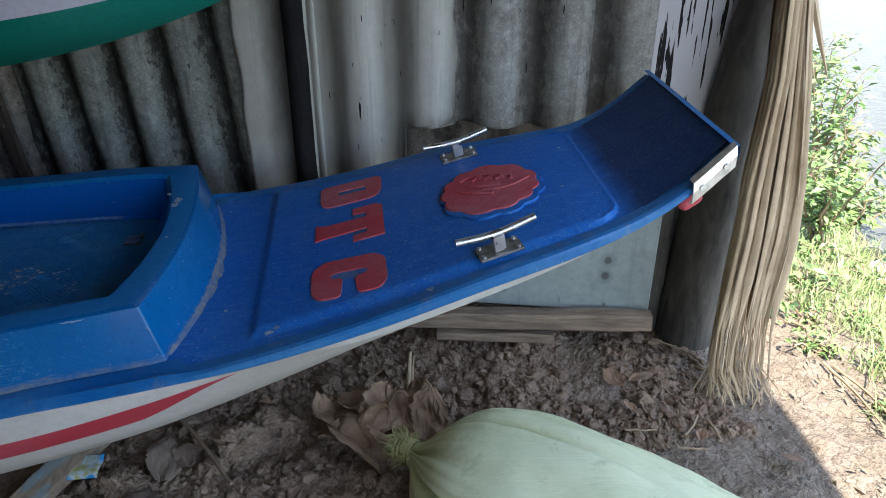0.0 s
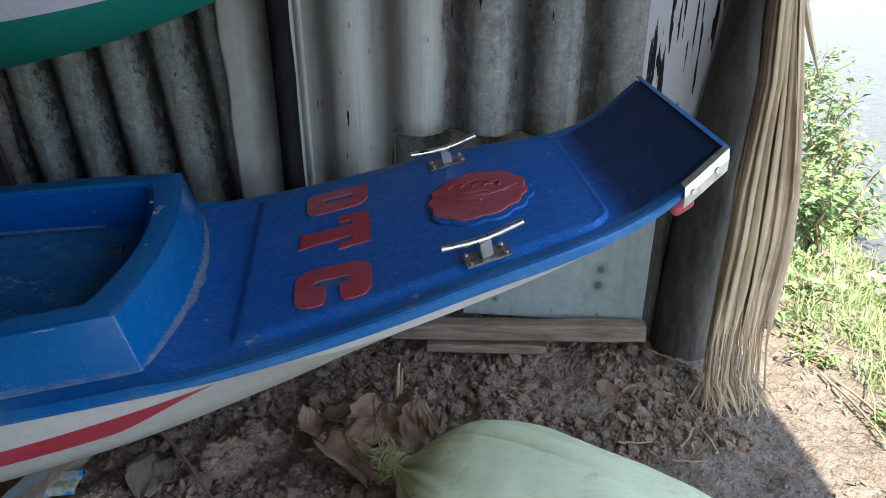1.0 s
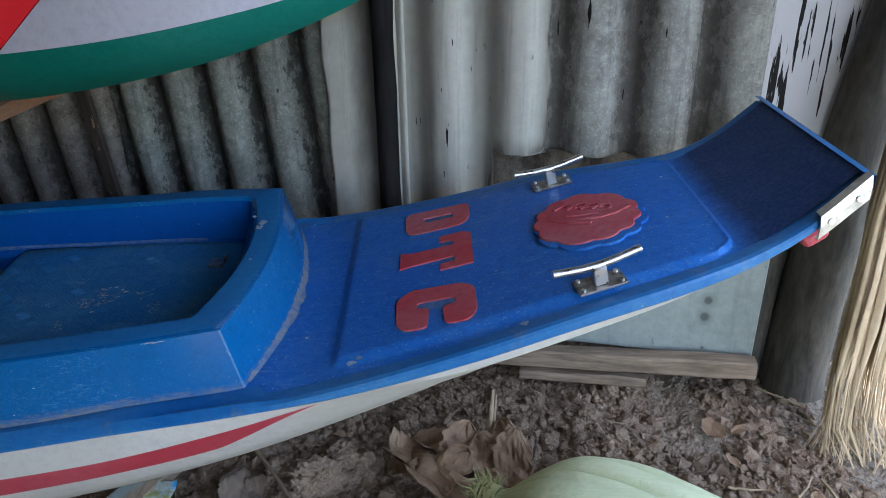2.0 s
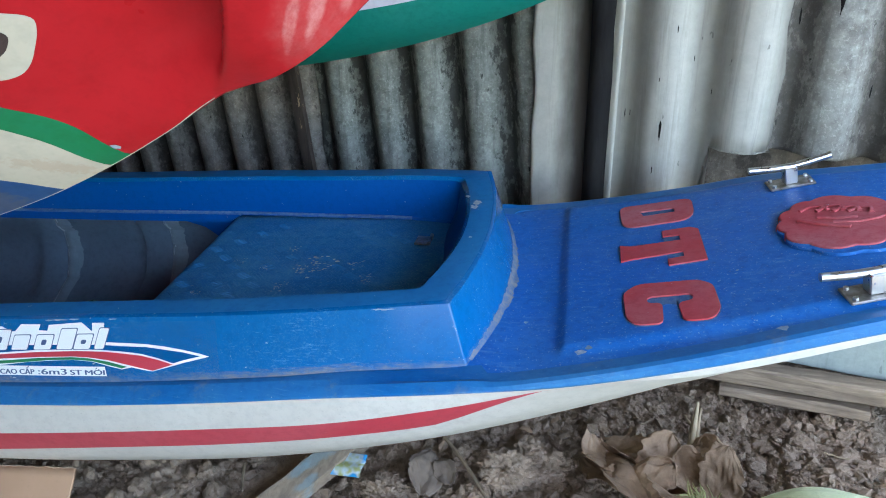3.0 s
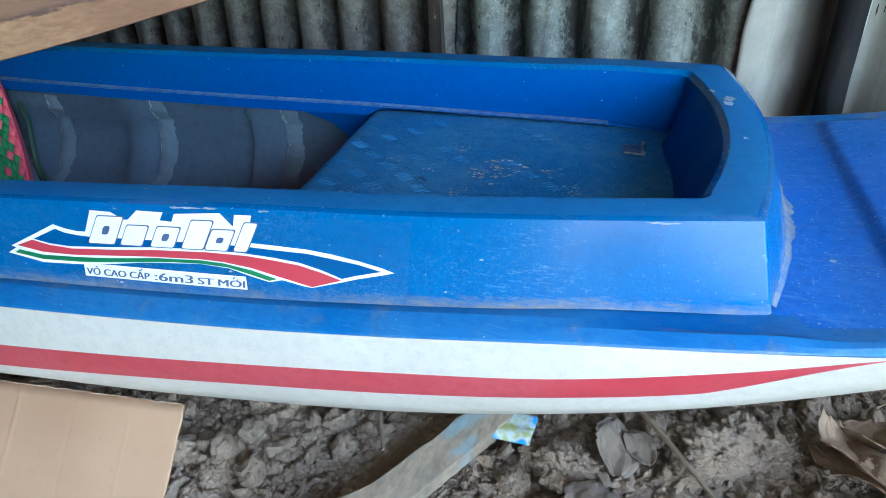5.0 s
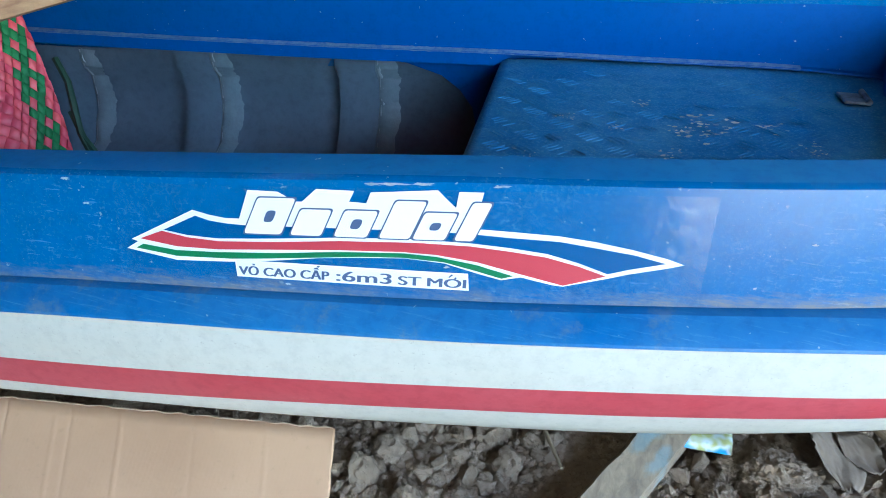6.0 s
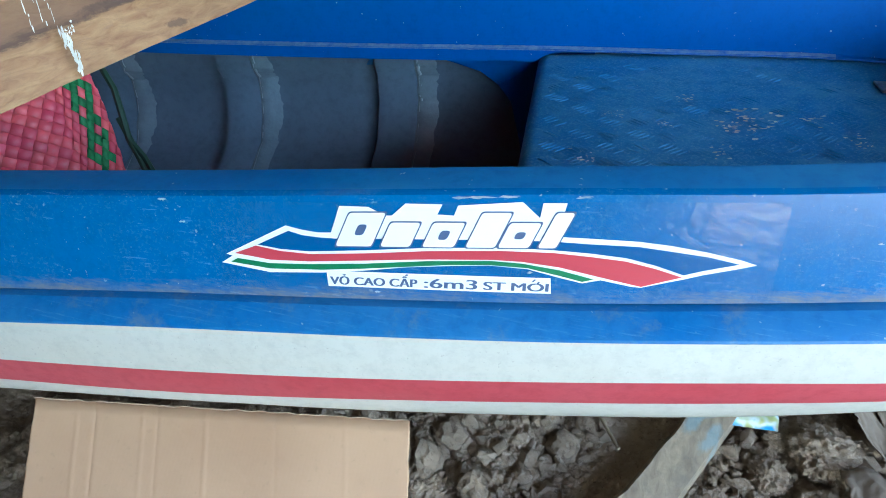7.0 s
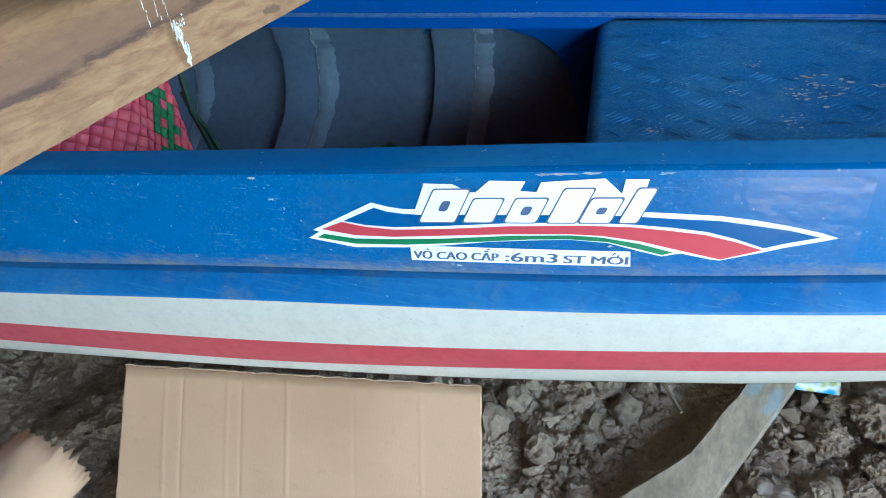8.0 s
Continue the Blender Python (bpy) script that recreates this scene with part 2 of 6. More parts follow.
def corrugated(name, a, b, stain, amount, wave=None, grime_shade=0.5, pits=0.0, crust=0.0, brown=(0.06, 0.05, 0.042)):
    """Weathered cement sheet: mottled and pitted, with dirt and trough shade both painted into the valleys (wave:
    start, pitch, phase, lean).
    """
    m = material(name, a, 0.9, 0, 0.2)
    g = Graph(m)
    v = g.coord()
    fine = g.noise(v, 42, 8, 0.72)
    speck = g.noise(v, 130, 4, 0.7)
    col = g.ramp(g.mix(0.55, g.noise(v, 7, 7, 0.7), fine), (0.36, b), (0.62, a))
    if crust:
        pale = tuple(min(0.75, c * 1.5) for c in a)
        col = g.mix(g.ramp(speck, (0.54, 0.0), (0.66, crust)), col, pale)
        col = g.mix(g.ramp(g.noise(v, 26, 6, 0.7), (0.52, 0.0), (0.68, crust * 0.8)), col, pale)
    runs = g.noise(g.coord((16, 16, 0.9)), 2.2, 6, 0.72, 0.3)
    col = g.mix(g.ramp(runs, (0.52, 0.0), (0.70, amount * 0.6)), col, brown)
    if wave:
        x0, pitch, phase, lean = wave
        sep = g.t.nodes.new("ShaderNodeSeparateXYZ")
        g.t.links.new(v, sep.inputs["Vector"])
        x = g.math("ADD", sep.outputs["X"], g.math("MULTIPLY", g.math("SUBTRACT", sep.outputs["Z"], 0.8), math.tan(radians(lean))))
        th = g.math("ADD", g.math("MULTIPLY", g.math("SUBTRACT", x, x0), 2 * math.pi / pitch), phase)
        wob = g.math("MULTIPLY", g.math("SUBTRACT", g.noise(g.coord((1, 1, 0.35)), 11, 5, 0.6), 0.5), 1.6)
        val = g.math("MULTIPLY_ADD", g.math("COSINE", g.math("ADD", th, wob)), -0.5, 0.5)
        # valley darkening: run-in dirt together with the shade of the troughs
        col = g.mix(g.ramp(val, (0.30, 0.0), (0.95, grime_shade)), col, brown)
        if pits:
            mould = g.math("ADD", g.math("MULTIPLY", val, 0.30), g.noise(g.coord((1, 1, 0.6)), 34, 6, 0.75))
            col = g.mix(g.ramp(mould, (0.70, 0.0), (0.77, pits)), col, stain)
    spots = g.noise(g.coord((1, 1, 0.5)), 30, 3, 0.6)
    col = g.mix(g.ramp(spots, (0.70, 0.0), (0.725, amount)), col, stain)
    g.set("Base Color", col)
    g.bump(g.mix(0.5, fine, speck), 0.25 + 0.5 * bool(crust), 0.004)
    return m


GREYS = dict(a=(0.27, 0.285, 0.25), b=(0.12, 0.127, 0.108), stain=(0.018, 0.018, 0.017))
M["sheet_mould"] = corrugated("mouldy_cement_sheet", amount=0.8, wave=(-1.311, .158, 2.0, 5), grime_shade=0.62, pits=0.72, crust=0.55, brown=(0.035, 0.034, 0.03), **GREYS)
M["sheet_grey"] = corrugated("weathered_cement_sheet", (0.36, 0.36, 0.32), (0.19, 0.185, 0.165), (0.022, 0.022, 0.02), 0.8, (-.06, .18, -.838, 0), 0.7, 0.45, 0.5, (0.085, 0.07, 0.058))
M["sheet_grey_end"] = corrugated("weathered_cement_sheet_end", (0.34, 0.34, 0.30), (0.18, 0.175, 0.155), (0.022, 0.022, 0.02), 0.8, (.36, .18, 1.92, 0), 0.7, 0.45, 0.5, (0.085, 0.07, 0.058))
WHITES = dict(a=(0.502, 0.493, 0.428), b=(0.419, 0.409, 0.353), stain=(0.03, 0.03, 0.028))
M["sheet_white"] = corrugated("whitewashed_cement_sheet", amount=0.5, wave=(-.392, .185, .73, 0), grime_shade=0.55, brown=(0.065, 0.056, 0.046), **WHITES)
M["sheet_white_strip"] = corrugated("whitewashed_cement_strip", amount=0.5, wave=(-.575, .25, -.5, 0), grime_shade=0.95, brown=(0.07, 0.06, 0.048), **WHITES)
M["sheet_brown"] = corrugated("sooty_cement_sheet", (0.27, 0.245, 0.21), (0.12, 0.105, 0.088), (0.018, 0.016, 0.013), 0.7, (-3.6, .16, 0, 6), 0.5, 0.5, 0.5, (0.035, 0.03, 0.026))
M["sheet_streak"] = corrugated("white_sheet_with_tar", (0.59, 0.58, 0.57), (0.47, 0.46, 0.45), (0.02, 0.018, 0.018), 0.0)
g = Graph(M["sheet_streak"])
runs = g.noise(g.coord((26, 26, 1.6)), 2.6, 4, .55)
col = g.mix(g.ramp(runs, (.60, 0.0), (.615, 1.0)), (0.58, 0.57, 0.57), (0.02, 0.018, 0.018))
g.set("Base Color", col)
M["board_pale"] = corrugated("pale_fibre_board", (0.32, 0.355, 0.33), (0.22, 0.255, 0.235), (0.08, 0.09, 0.08), 0.4)
g = Graph(M["board_pale"])
paint = g.b.inputs["Base Color"].links[0].from_socket
for at, r in (((.450, 1.7, .440), .026), ((.447, 1.7, .392), .028), ((.452, 1.7, .300), .008), ((.17, 1.7, .33), .014)):
    paint = g.mix(g.math("MULTIPLY", g.patch(at, (r, 9, r * 1.05), 0, .16, 60), .55), paint, (0.17, 0.195, 0.18))
    paint = g.mix(g.math("MULTIPLY", g.patch(at, (r * .5, 9, r * .55), 0, .16, 60), .75), paint, (0.06, 0.065, 0.06))
g.set("Base Color", paint)


def timber(name, a, b, scale=1.0, axis=(1, 12, 12)):
    m = material(name, a, 0.8, 0, 0.3)
    g = Graph(m)
    v = g.coord(tuple(c * scale for c in axis))
    grain = g.noise(v, 6, 7, 0.65, 0.6)
    blotch = g.noise(g.coord(), 5, 4)
    col = g.ramp(grain, (0.3, b), (0.65, a))
    col = g.mix(g.ramp(blotch, (0.42, 0.0), (0.68, 0.55)), col, tuple(c * 0.55 for c in b))
    g.set("Base Color", col)
    g.bump(grain, 0.5, 0.004)
    return m


M["grey_wood"] = timber("weathered_grey_wood", (0.40, 0.30, 0.205), (0.16, 0.115, 0.08))
M["tarred"] = timber("tarred_dark_pole", (0.020, 0.019, 0.018), (0.012, 0.011, 0.011), 1.0, (10, 10, 1))
Graph(M["tarred"]).b.inputs["Specular IOR Level"].default_value = 0.05
M["batten"] = timber("flaking_dark_batten", (0.075, 0.055, 0.042), (0.03, 0.024, 0.02), 1.0, (10, 10, 1))
g = Graph(M["batten"])
paint = g.b.inputs["Base Color"].links[0].from_socket
g.set("Base Color", g.mix(g.ramp(g.noise(g.coord((9, 9, 2.2)), 5, 6, .75), (.62, 0.0), (.65, .85)), paint, (0.36, 0.25, 0.15)))
M["dark_post"] = timber("dark_weathered_post", (0.125, 0.112, 0.09), (0.045, 0.041, 0.034), 1.0, (7, 7, 1.6))
M["fresh_wood"] = timber("rough_sawn_tan_timber", (0.325, 0.19, 0.10), (0.20, 0.10, 0.056), 1.0, (26, 1.6, 26))
g = Graph(M["fresh_wood"])
paint = g.b.inputs["Base Color"].links[0].from_socket
paint = g.mix(g.ramp(g.noise(g.coord((9, 1.2, 26)), 3.2, 6, .7, .4), (.55, 0.0), (.70, .32)), paint, (0.15, 0.08, 0.06))
paint = g.mix(g.ramp(g.noise(g.coord((40, 8, 40)), 6, 5, .7), (.60, 0.0), (.72, .4)), paint, (0.15, 0.08, 0.055))
g.set("Base Color", paint)
g = Graph(M["fresh_wood"])
paint = g.b.inputs["Base Color"].links[0].from_socket
# dark heart running along the grain, a brown zone above it, bruises near the lower arris
along = g.t.nodes.new("ShaderNodeSeparateXYZ")
g.t.links.new(g.coord(), along.inputs["Vector"])
wander = g.math("MULTIPLY", g.math("SUBTRACT", g.noise(g.coord((6, 7, 30)), 3, 6, .7), .5), .020)
above = g.math("ADD", g.math("SUBTRACT", g.math("SUBTRACT", along.outputs["Z"], .750), g.math("MULTIPLY", along.outputs["Y"], .122)), wander)
above = g.math("ADD", g.math("MULTIPLY", above, 8.0), .5)
# far part of the beam browner: its shade put into the wood colour
redder = g.math("MULTIPLY", g.math("ADD", along.outputs["Y"], g.math("MULTIPLY", wander, 4.0)), .5)
paint = g.mix(g.ramp(redder, (.44, 0.0), (.54, .6)), paint, (0.20, 0.095, 0.055))
broken = g.ramp(g.noise(g.coord((3, 9, 9)), 3, 5, .75), (.36, .55), (.50, 1.0))
paint = g.mix(g.ramp(above, (0.468, 0.0), (0.545, .85), (0.708, .60), (0.788, 0.05)), paint, (0.165, 0.092, 0.06))
paint = g.mix(g.math("MULTIPLY", broken, g.ramp(above, (0.468, 0.0), (0.492, .9), (0.512, .85), (0.556, 0.0))), paint, (0.07, 0.040, 0.034))
paint = g.mix(g.math("MULTIPLY", g.ramp(g.noise(g.coord((30, 9, 40)), 5, 6, .8), (.52, 0.0), (.66, .5)), g.ramp(above, (0.292, 0.0), (0.364, 1.0), (0.436, 0.0))), paint, (0.20, 0.115, 0.085))
for at, size in (((-1.465, .836, .8180), (9, .013, .004)), ((-1.49, .776, .847), (9, .030, .0040))):
    paint = g.mix(g.math("MULTIPLY", g.patch(at, size, 0, .8, 70), .7), paint, (0.085, 0.05, 0.04))
g.set("Base Color", paint)
M["thatch"] = timber("smoke_dark_thatch", (0.13, 0.10, 0.07), (0.05, 0.038, 0.028))
M["trestle_wood"] = timber("muddy_pale_plank", (0.30, 0.228, 0.155), (0.17, 0.125, 0.085), 1.0, (14, 4, 14))
g = Graph(M["trestle_wood"])
paint = g.b.inputs["Base Color"].links[0].from_socket
for at, size in (((-.872, 1.17, .2), (.020, .06, 1)), ((-.898, 1.12, .2), (.013, .035, 1)), ((-.872, 1.10, .2), (.012, .035, 1))):
    paint = g.mix(g.math("MULTIPLY", g.patch(at, size, .44, .56, 30), .45), paint, (0.16, 0.27, 0.30))
paint = g.mix(g.ramp(g.noise(g.coord(), 24, 6, .75), (.52, 0.0), (.66, .6)), paint, (0.13, 0.105, 0.08))
g.set("Base Color", paint)


def soil(name, wet=1.0):
    m = material(name, (0.14, 0.11, 0.085), 0.97, 0, 0.1)
    g = Graph(m)
    v = g.coord()
    c = g.ramp(g.noise(v, 6, 8, 0.72), (0.32, (0.198 * wet, 0.139 * wet, 0.096 * wet)), (0.66, (0.39 * wet, 0.283 * wet, 0.198 * wet)))
    c = g.mix(g.ramp(g.noise(v, 70, 6, 0.75), (0.52, 0.0), (0.70, 0.6)), c, (0.46 * wet, 0.36 * wet, 0.275 * wet))
    c = g.mix(g.ramp(g.noise(v, 110, 5, 0.75), (0.34, 0.5), (0.44, 0.0)), c, (0.10, 0.072, 0.052))
    return m, g, v, c


M["soil"], g, v, c = soil("dry_clod_soil", 1.15)
# paler, sun-bleached silt towards the river bank
sep = g.t.nodes.new("ShaderNodeSeparateXYZ")
g.t.links.new(v, sep.inputs["Vector"])
bank = g.ramp(g.mix(0.12, sep.outputs["X"], g.noise(v, 4, 5)), (0.02, 0.0), (0.55, 1.0))
# unseen ground in front also set pale, to bounce light and brighten reflections
bank = g.math("MAXIMUM", bank, g.ramp(g.math("MULTIPLY", sep.outputs["Y"], -1.0), (0.55, 0.0), (0.95, 1.0)))
c = g.mix(bank, c, g.ramp(g.noise(v, 22, 6, 0.7), (0.3, (0.235, 0.185, 0.132)), (0.65, (0.345, 0.285, 0.215))))
crack = g.t.nodes.new("ShaderNodeTexVoronoi")
crack.feature, crack.inputs["Scale"].default_value = "DISTANCE_TO_EDGE", 30
ripple = g.t.nodes.new("ShaderNodeTexNoise")
ripple.inputs["Scale"].default_value, ripple.inputs["Detail"].default_value = 18, 5
g.t.links.new(v, ripple.inputs["Vector"])
g.t.links.new(g.mix(.09, v, ripple.outputs["Color"]), crack.inputs["Vector"])
c = g.mix(g.math("MULTIPLY", bank, g.ramp(crack.outputs["Distance"], (0.0, .75), (0.06, 0.0))), c, (0.09, 0.068, 0.05))
g.set("Base Color", c)
clump = g.mix(.5, g.voronoi(g.coord(), 75), g.voronoi(g.coord(spin=(0, 0, .6)), 150))
g.bump(g.mix(.45, g.noise(v, 60, 8, 0.8), clump), 1.0, 0.016)
M["clod"], g, v, c = soil("soil_clod", 1.1)
c = g.mix(g.ramp(g.island(), (0.0, 0.0), (1.0, 0.18)), c, (0.39, 0.285, 0.205))
g.set("Base Color", c)
g.bump(g.noise(v, 110, 8, 0.8), 1.0, 0.010)


def cloth(name, base, scale, dark):
    """Woven plastic tape: a fine over-and-under check with bump."""
    m = material(name, base, 0.5, 0, 0.4)
    g = Graph(m)
    v = g.coord()
    ck = g.t.nodes.new("ShaderNodeTexChecker")
    ck.inputs["Scale"].default_value = scale
    g.t.links.new(v, ck.inputs["Vector"])
    col = g.mix(g.ramp(g.noise(v, 6, 6, 0.7), (0.35, 0.0), (0.7, 0.55)), base, dark)
    col = g.mix(g.ramp(g.noise(g.coord((2, 60, 60)), 6, 3), (0.45, 0.0), (0.7, 0.25)), col, tuple(min(1, c * 1.35) for c in base))
    g.set("Base Color", col)
    g.bump(g.mix(0.6, ck.outputs["Fac"], g.noise(v, 40, 4)), 0.25, 0.002)
    return m


M["sackcloth"] = cloth("woven_plastic_cloth", (0.76, 0.80, 0.50), 420, (0.50, 0.56, 0.28))
g = Graph(M["sackcloth"])
paint = g.b.inputs["Base Color"].links[0].from_socket
paint = g.mix(g.math("MULTIPLY", g.patch((-.04, 1.11, .30), (.17, .17, .17), 0, .45, 14), .5), paint, (0.28, 0.33, 0.13))
paint = g.mix(g.ramp(g.noise(g.coord((1, 1, 1)), 16, 6, .75), (.58, 0.0), (.72, .5)), paint, (0.30, 0.36, 0.18))
g.set("Base Color", paint)
M["neck_cloth"] = cloth("olive_stained_cloth", (0.16, 0.17, 0.06), 420, (0.07, 0.075, 0.025))
M["card"] = material("cardboard", (0.40, 0.27, 0.165), .85, 0, .2)
g = Graph(M["card"])
v = g.coord()
col = g.ramp(g.noise(v, 4, 5), (0.35, (0.395, 0.232, 0.138)), (0.65, (0.455, 0.276, 0.166)))
col = g.mix(g.ramp(g.noise(v, 90, 3), (0.62, 0.0), (0.72, 0.25)), col, (0.30, 0.195, 0.12))
g.set("Base Color", col)
flute = g.t.nodes.new("ShaderNodeTexWave")
flute.inputs["Scale"].default_value, flute.inputs["Distortion"].default_value = 55, 0.3
g.t.links.new(g.coord((1, 0.15, 0.15), spin=(0, 0, -0.22)), flute.inputs["Vector"])
g.bump(g.mix(.85, flute.outputs["Fac"], g.noise(v, 120, 4, .7)), 0.10, 0.002)


def dry(name, a, b, rough=.8, scale=12):
    m = material(name, a, rough, 0, .25)
    g = Graph(m)
    v = g.coord()
    col = g.ramp(g.noise(v, scale, 6, .7), (.3, b), (.68, a))
    col = g.mix(g.ramp(g.island(), (0.0, 0.0), (1.0, .5)), col, tuple(c * .55 for c in b))
    g.set("Base Color", col)
    g.bump(g.noise(v, scale * 5, 4, .7), .4, .003)
    return m


M["card_torn"] = dry("torn_card_paper", (0.47, 0.335, 0.225), (0.38, 0.255, 0.165), .9, 80)
M["dead_leaf"] = dry("dead_brown_leaf", (0.43, 0.285, 0.175), (0.22, 0.137, 0.082), .7, 26)
M["dark_leaf"] = dry("rotting_dark_leaf", (0.28, 0.21, 0.155), (0.15, 0.11, 0.08))
M["straw"] = dry("pale_dry_straw", (0.50, 0.39, 0.25), (0.34, 0.25, 0.15))
M["frond"] = dry("dry_palm_frond", (0.66, 0.52, 0.335), (0.40, 0.29, 0.175), .55, 9)
M["fibre"] = dry("yellow_green_fibre", (0.42, 0.39, 0.17), (0.22, 0.21, 0.08))
M["mud"] = dry("dried_mud", (0.58, 0.54, 0.47), (0.45, 0.42, 0.36), .95, 60)
M["sealant"] = dry("smeared_sealant", (0.27, 0.25, 0.21), (0.05, 0.13, 0.27), .9, 60)
M["dust"] = dry("pale_lying_dust", (0.15, 0.23, 0.32), (0.02, 0.10, 0.28), .95, 70)
M["chip"] = dry("bare_pale_chip", (0.48, 0.50, 0.50), (0.16, 0.26, 0.36), .8, 110)
M["resin"] = dry("pale_resin_run", (0.24, 0.31, 0.345), (0.15, 0.20, 0.235), .35, 16)
M["resin_core"] = dry("thick_pale_resin", (0.48, 0.56, 0.59), (0.30, 0.37, 0.40), .35, 30)


def leafy(name, a, b):
    m = material(name, a, .45, 0, .4)
    g = Graph(m)
    g.set("Base Color", g.mix(g.island(), a, b))
    g.b.inputs["Subsurface Weight"].default_value = 0.0
    g.b.inputs["Transmission Weight"].default_value = 0.0
    return m


M["leaf"] = leafy("fresh_green_leaf", (0.10, 0.19, 0.05), (0.28, 0.38, 0.14))
M["grass"] = leafy("pale_green_grass", (0.16, 0.26, 0.07), (0.36, 0.40, 0.18))
M["twig"] = dry("brown_twig", (0.40, 0.30, 0.19), (0.24, 0.17, 0.11))
M["weave"] = material("pink_red_woven_tape", (0.78, 0.12, 0.15), .4)
g = Graph(M["weave"])
tape = g.mix(g.island(), (0.88, 0.11, 0.12), (0.70, 0.055, 0.10))
g.set("Base Color", g.mix(g.ramp(g.noise(g.coord(), 30, 5, .7), (.5, 0.0), (.7, .35)), tape, (0.60, 0.20, 0.20)))
M["weave_green"] = dry("green_woven_tape", (0.05, 0.30, 0.10), (0.02, 0.17, 0.05), .45, 20)
M["litter"] = dry("dry_bank_litter", (0.40, 0.33, 0.22), (0.22, 0.18, 0.12), .85, 30)
M["cord"] = material("dark_green_cord", (0.015, 0.05, 0.025), .6)
M["sticker_white"] = material("white_vinyl", (0.82, 0.84, 0.84), .35)
M["sticker_red"] = material("red_vinyl", (0.52, 0.048, 0.07), .35)
M["sticker_green"] = material("green_vinyl", (0.008, 0.18, 0.07), .35)
M["sticker_blue"] = material("dark_blue_vinyl", (0.0006, 0.085, 0.25), .2)
M["film"] = bpy.data.materials.new("clear_film")
M["film"].use_nodes = True
ft = M["film"].node_tree
gloss, clear, blend = (ft.nodes.new(k) for k in ("ShaderNodeBsdfGlossy", "ShaderNodeBsdfTransparent", "ShaderNodeMixShader"))
gloss.inputs["Roughness"].default_value, blend.inputs["Fac"].default_value = .06, .05
wrinkle, dent = ft.nodes.new("ShaderNodeTexNoise"), ft.nodes.new("ShaderNodeBump")
wrinkle.inputs["Scale"].default_value, wrinkle.inputs["Detail"].default_value = 70, 3
where = ft.nodes.new("ShaderNodeTexCoord")
ft.links.new(where.outputs["Object"], wrinkle.inputs["Vector"])
dent.inputs["Strength"].default_value, dent.inputs["Distance"].default_value = .35, .003
ft.links.new(wrinkle.outputs["Fac"], dent.inputs["Height"])
ft.links.new(dent.outputs["Normal"], gloss.inputs["Normal"])
ft.links.new(clear.outputs["BSDF"], blend.inputs[1])
ft.links.new(gloss.outputs["BSDF"], blend.inputs[2])
ft.links.new(blend.outputs["Shader"], ft.nodes["Material Output"].inputs["Surface"])
M["ink"] = material("blue_grey_ink", (0.06, 0.10, 0.20), .5)
M["packet"] = material("printed_plastic_packet", (0.10, 0.42, 0.62), .25)
g = Graph(M["packet"])
g.set("Base Color", g.ramp(g.noise(g.coord(), 28, 2), (.46, (0.03, 0.26, 0.50)), (.55, (0.42, 0.48, 0.48)), (.66, (0.34, 0.35, 0.14))))
M["plastic_white"] = material("white_plastic_scrap", (0.75, 0.76, 0.76), .4)
M["water"] = material("river_water", (0.115, 0.12, 0.11), .18, 0, .5)
g = Graph(M["water"])
g.b.inputs["IOR"].default_value = 1.12
g.bump(g.noise(g.coord((1, 2.2, 1), spin=(0, 0, .5)), 7, 5, .6), .6, .06)

M["umber"] = dry("dark_brown_paint", (0.075, 0.05, 0.045), (0.05, 0.035, 0.03), .6, 20)
M["splash"] = dry("white_paint_splash", (0.74, 0.74, 0.70), (0.60, 0.58, 0.52), .6, 60)
M["bank_crumb"] = dry("pale_bank_crumb", (0.36, 0.30, 0.225), (0.22, 0.175, 0.125), .95, 30)


# ---- building helpers ----
def finish(ob, mats, smooth=None):
    for m in mats if isinstance(mats, (list, tuple)) else [mats]:
        ob.data.materials.append(m)
    if smooth:
        ob.data.shade_smooth()
        if smooth < 180:
            ob.data.set_sharp_from_angle(angle=radians(smooth))
    return ob


def mesh_ob(name, bm, mats, smooth=None):
    me = bpy.data.meshes.new(name)
    bmesh.ops.recalc_face_normals(bm, faces=bm.faces[:])
    bm.to_mesh(me)
    bm.free()
    return finish(new(name, me), mats, smooth)


def part(name, bm, mats, parent, label="", smooth=None):
    """Links a bmesh as one mesh under a thing or a part."""
    ob = mesh_ob(name, bm, mats, smooth)
    ob.parent = parent
    ob.matrix_parent_inverse = parent.matrix_world.inverted()
    return tagged(ob, label)


def thing(name, label, category, group="", kind=""):
    return tagged(new(name), label, category, group, kind)


def box(bm, size, m=Matrix(), bevel=0.0, seg=1):
    vs = bmesh.ops.create_cube(bm, size=1.0, matrix=m @ Matrix.Diagonal((*size, 1)))["verts"]
    if bevel:
        es = {e for v in vs for e in v.link_edges}
        bmesh.ops.bevel(bm, geom=list(es), offset=bevel, segments=seg, affect="EDGES", profile=0.5)
    return bm


def rod(bm, a, b, r0, r1=None, n=10, caps=True):
    a, b = Vector(a), Vector(b)
    d = b - a
    m = Matrix.Translation((a + b) / 2) @ d.to_track_quat("Z", "Y").to_matrix().to_4x4()
    bmesh.ops.create_cone(bm, cap_ends=caps, segments=n, radius1=r0, radius2=r0 if r1 is None else r1, depth=d.length, matrix=m)
    return bm


